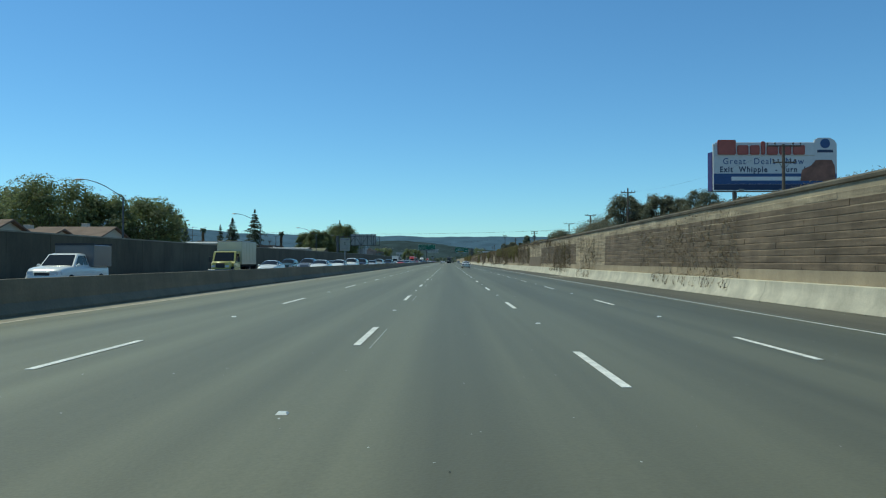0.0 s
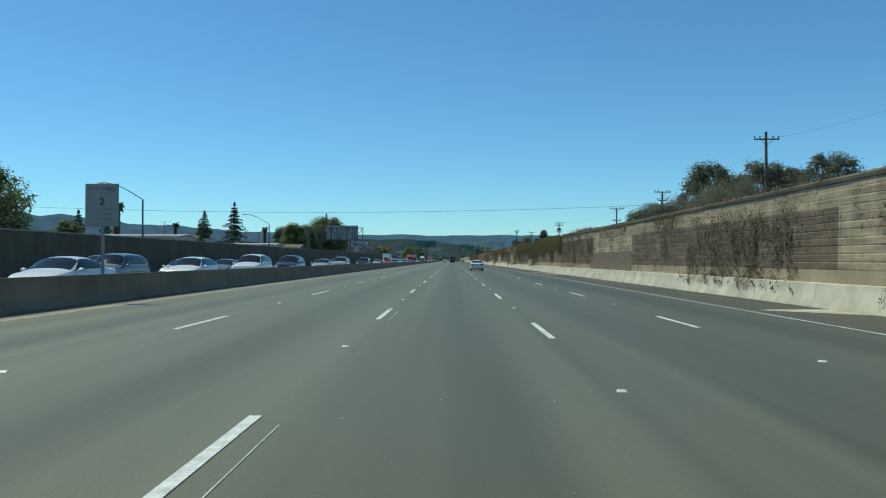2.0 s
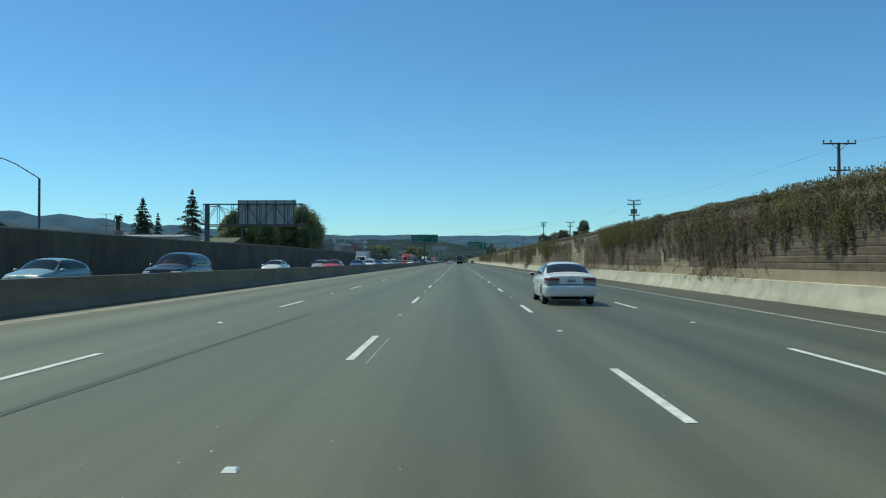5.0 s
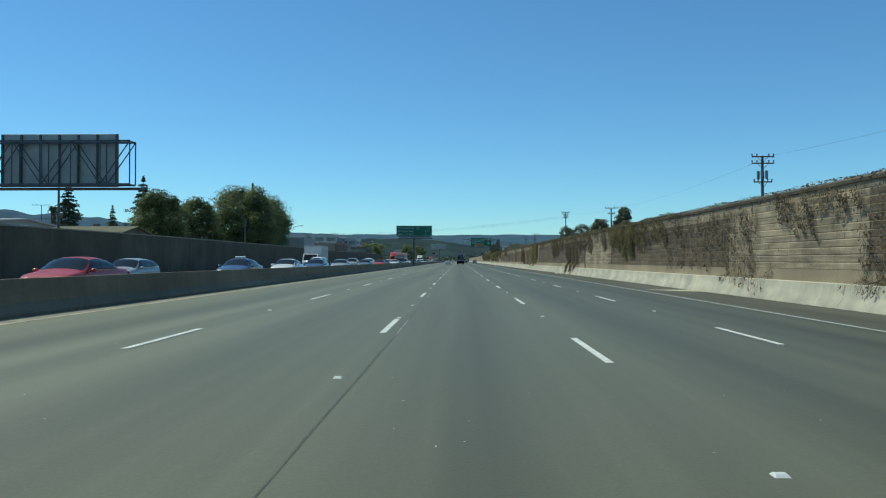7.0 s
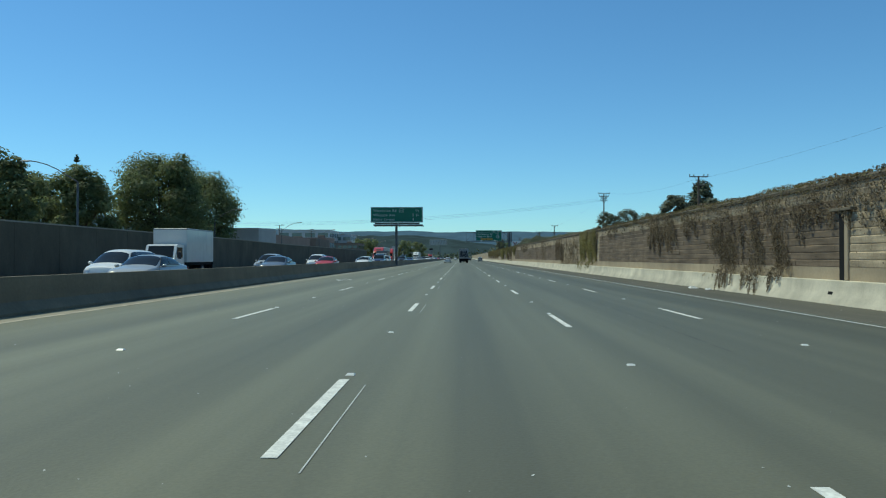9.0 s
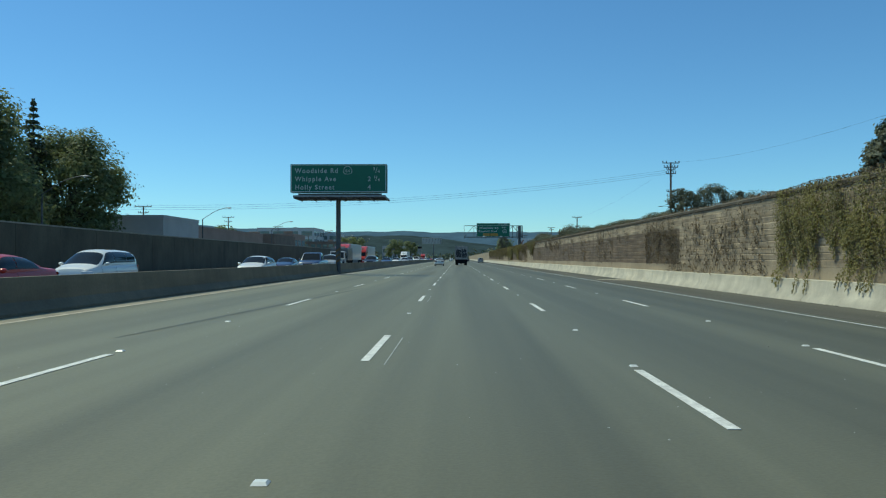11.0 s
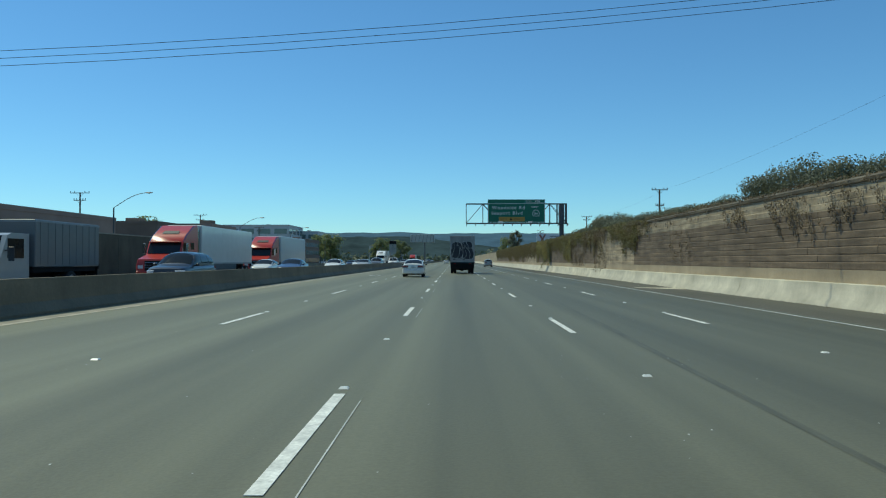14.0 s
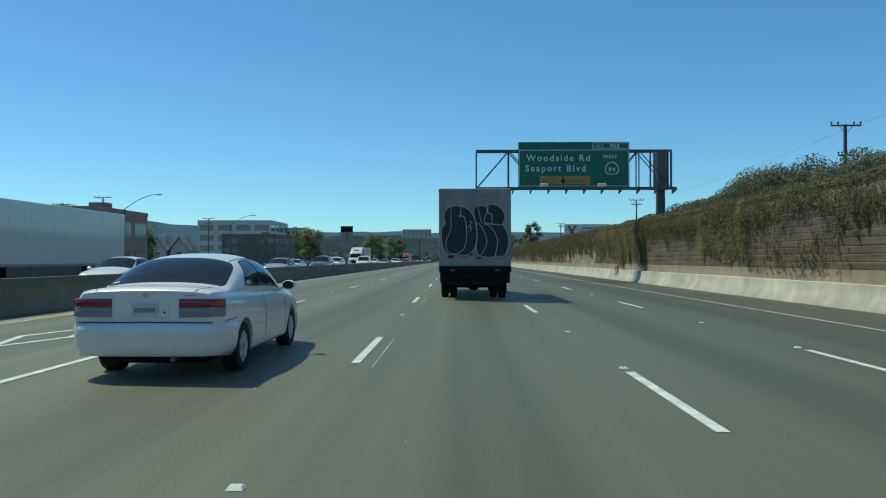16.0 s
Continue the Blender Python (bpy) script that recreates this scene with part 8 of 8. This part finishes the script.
def block(x0, x1, y0, y1, h, wall_mat, label, name="warehouse", roof_mat=None, storeys=0, bays=0, unit=True, glass=None):
    """Flat-roofed building: walls, parapet, roof, a roof unit and rows of windows on the two sides towards the road."""
    th = tagged(empty(name, ((x0 + x1) / 2, (y0 + y1) / 2, -0.6)), label, "building")
    w, l, h = (x1 - x0) / 2, (y1 - y0) / 2, h + 0.6
    part("wall", Geo().box(-w, w, -l, l, 0, h), wall_mat, th)
    part("roof", Geo().box(-w + 0.3, w - 0.3, -l + 0.3, l - 0.3, h, h + 0.05), roof_mat or ROOF_PALE, th)
    g = Geo()
    for a, b, c, d in ((-w - 0.08, w + 0.08, -l - 0.08, -l + 0.25), (-w - 0.08, w + 0.08, l - 0.25, l + 0.08), (-w - 0.08, -w + 0.25, -l + 0.25, l - 0.25), (w - 0.25, w + 0.08, -l + 0.25, l - 0.25)):
        g.box(a, b, c, d, h - 0.15, h + 0.4)
    part("parapet", g, wall_mat, th)
    if unit:
        part("roof_unit", Geo().slab(w * 0.1, w * 0.1 + 2.6, -l * 0.2, -l * 0.2 + 2.6, h, h + 1.5, 0.05), STUCCO_BROWN, th)
    for s in range(storeys):
        z0 = 1.2 + s * (h - 0.8) / storeys
        z1 = z0 + (h - 0.8) / storeys * 0.55
        for k in range(bays):
            a = -w + 2 * w * (k + 0.12) / bays
            b = -w + 2 * w * (k + 0.88) / bays
            win = part("window", Geo().box(a, b, -l - 0.06, -l, z0, z1), glass or OFFICE_GLASS, th)
            part("sill", Geo().box(a - 0.1, b + 0.1, -l - 0.16, -l, z0 - 0.12, z0), wall_mat, win)
            a, b = -l + 2 * l * (k + 0.12) / bays, -l + 2 * l * (k + 0.88) / bays
            win = part("window", Geo().box(w, w + 0.06, a, b, z0, z1), glass or OFFICE_GLASS, th)
            part("sill", Geo().box(w, w + 0.16, a - 0.1, b + 0.1, z0 - 0.12, z0), wall_mat, win)
    return th


block(-112, -72, 256, 282, 7.1, STUCCO, "long warehouse with pale flat roof", unit=False)
block(-118, -78, 300, 326, 7.7, STUCCO_GREY, "long warehouse with pale flat roof")
block(-108, -74, 338, 362, 7.7, STUCCO_BROWN, "low warehouse with pale roof")
block(-62, -46, 434, 450, 7.8, STUCCO_GREY, "grey flat-roofed commercial building", storeys=1, bays=3, unit=False)
block(-70, -48, 455, 502, 7.0, STUCCO_PINK, "pinkish brown flat-roofed commercial building", storeys=1, bays=5)
block(-72, -50, 522, 548, 7.6, STUCCO_BROWN, "brown flat-roofed commercial building", storeys=1, bays=4)
block(-64, -53, 560, 578, 9.0, STUCCO_PINK, "tan flat-roofed building with dark windows", "office_building", storeys=2, bays=3)
block(-158, -113, 910, 958, 25.2, OFFICE, "pale office block with bands of tinted windows", "office_building", storeys=4, bays=4)
block(-78, -60, 700, 730, 9.6, STUCCO_BROWN, "brown brick office block with punched windows", "office_building", storeys=3, bays=6)
block(-126, -101, 955, 990, 22.5, OFFICE, "pale office block with bands of tinted windows", "office_building", storeys=4, bays=3)
block(-66, -40, 980, 1020, 12.0, STUCCO_GREY, "grey building in the distance", storeys=2, bays=6)


# ---------------------------------------------------------------- distant hills and tree line
def ridge(name, y, x0, x1, height, seed, mat, label, profile, depth=600, rough=0.1):
    """A long range of hills with an uneven crest."""
    n, rows = 160, 5
    v, f = [], []
    for j in range(rows):
        q = j / (rows - 1)
        for i in range(n + 1):
            x = x0 + (x1 - x0) * i / n
            t = i / n
            crest = height * float(np.interp(x, *profile)) * (1.0 + rough * noise.noise((x * 0.0011 + seed, seed * 3.1, 0)) + rough * noise.noise((x * 0.006, seed, 2)) + 0.03 * noise.noise((x * 0.03, seed, 5)))
            z = -0.6 + crest * math.sin(q * math.pi / 2) + (7 * noise.noise((x * 0.01, q * 3, seed)) if 0 < j < rows - 1 else 0)
            v.append((x, y + depth * q, max(z, -0.6)))
    for j in range(rows - 1):
        for i in range(n):
            a = j * (n + 1) + i
            f.append((a, a + 1, a + n + 2, a + n + 1))
    me = bpy.data.meshes.new(name)
    me.from_pydata(v, [], f)
    me.materials.append(mat)
    me.shade_smooth()
    return tagged(new(name, me), label, "hill", kind="structure")


ridge("backdrop", 3300, -4200, 2600, 120, 2.0, HILL, "wooded hills on the horizon, coloured blue for haze",
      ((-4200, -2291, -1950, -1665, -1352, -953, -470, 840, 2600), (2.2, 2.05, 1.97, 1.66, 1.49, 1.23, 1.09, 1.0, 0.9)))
ridge("backdrop_near", 2300, -1000, 260, 84, 5.0, HILL_NEAR, "wooded hill with scattered houses beyond the motorway",
      ((-1000, -620, -430, -300, -220, -60, 60, 160, 260), (0.0, 0.42, 0.72, 0.98, 1.0, 0.82, 0.62, 0.5, 0.0)), 400, 0.14)
r = np.random.default_rng(33)
n = 9000
xx = r.uniform(-900, 700, n)
yy = 1150 + r.uniform(0, 120, n)
zz = np.abs(r.normal(0, 1, n)) * (3.5 + 2.5 * np.sin(xx * 0.021) * np.sin(xx * 0.0071 + 1)) + 0.5
belt_trees = new("tree_belt", leaf_mesh("tree_belt", np.stack([xx, yy, zz], 1), None, 2.2, LEAF_FIR, r))
tagged(belt_trees, "far belt of dark trees across the plain", "trees", kind="stuff")
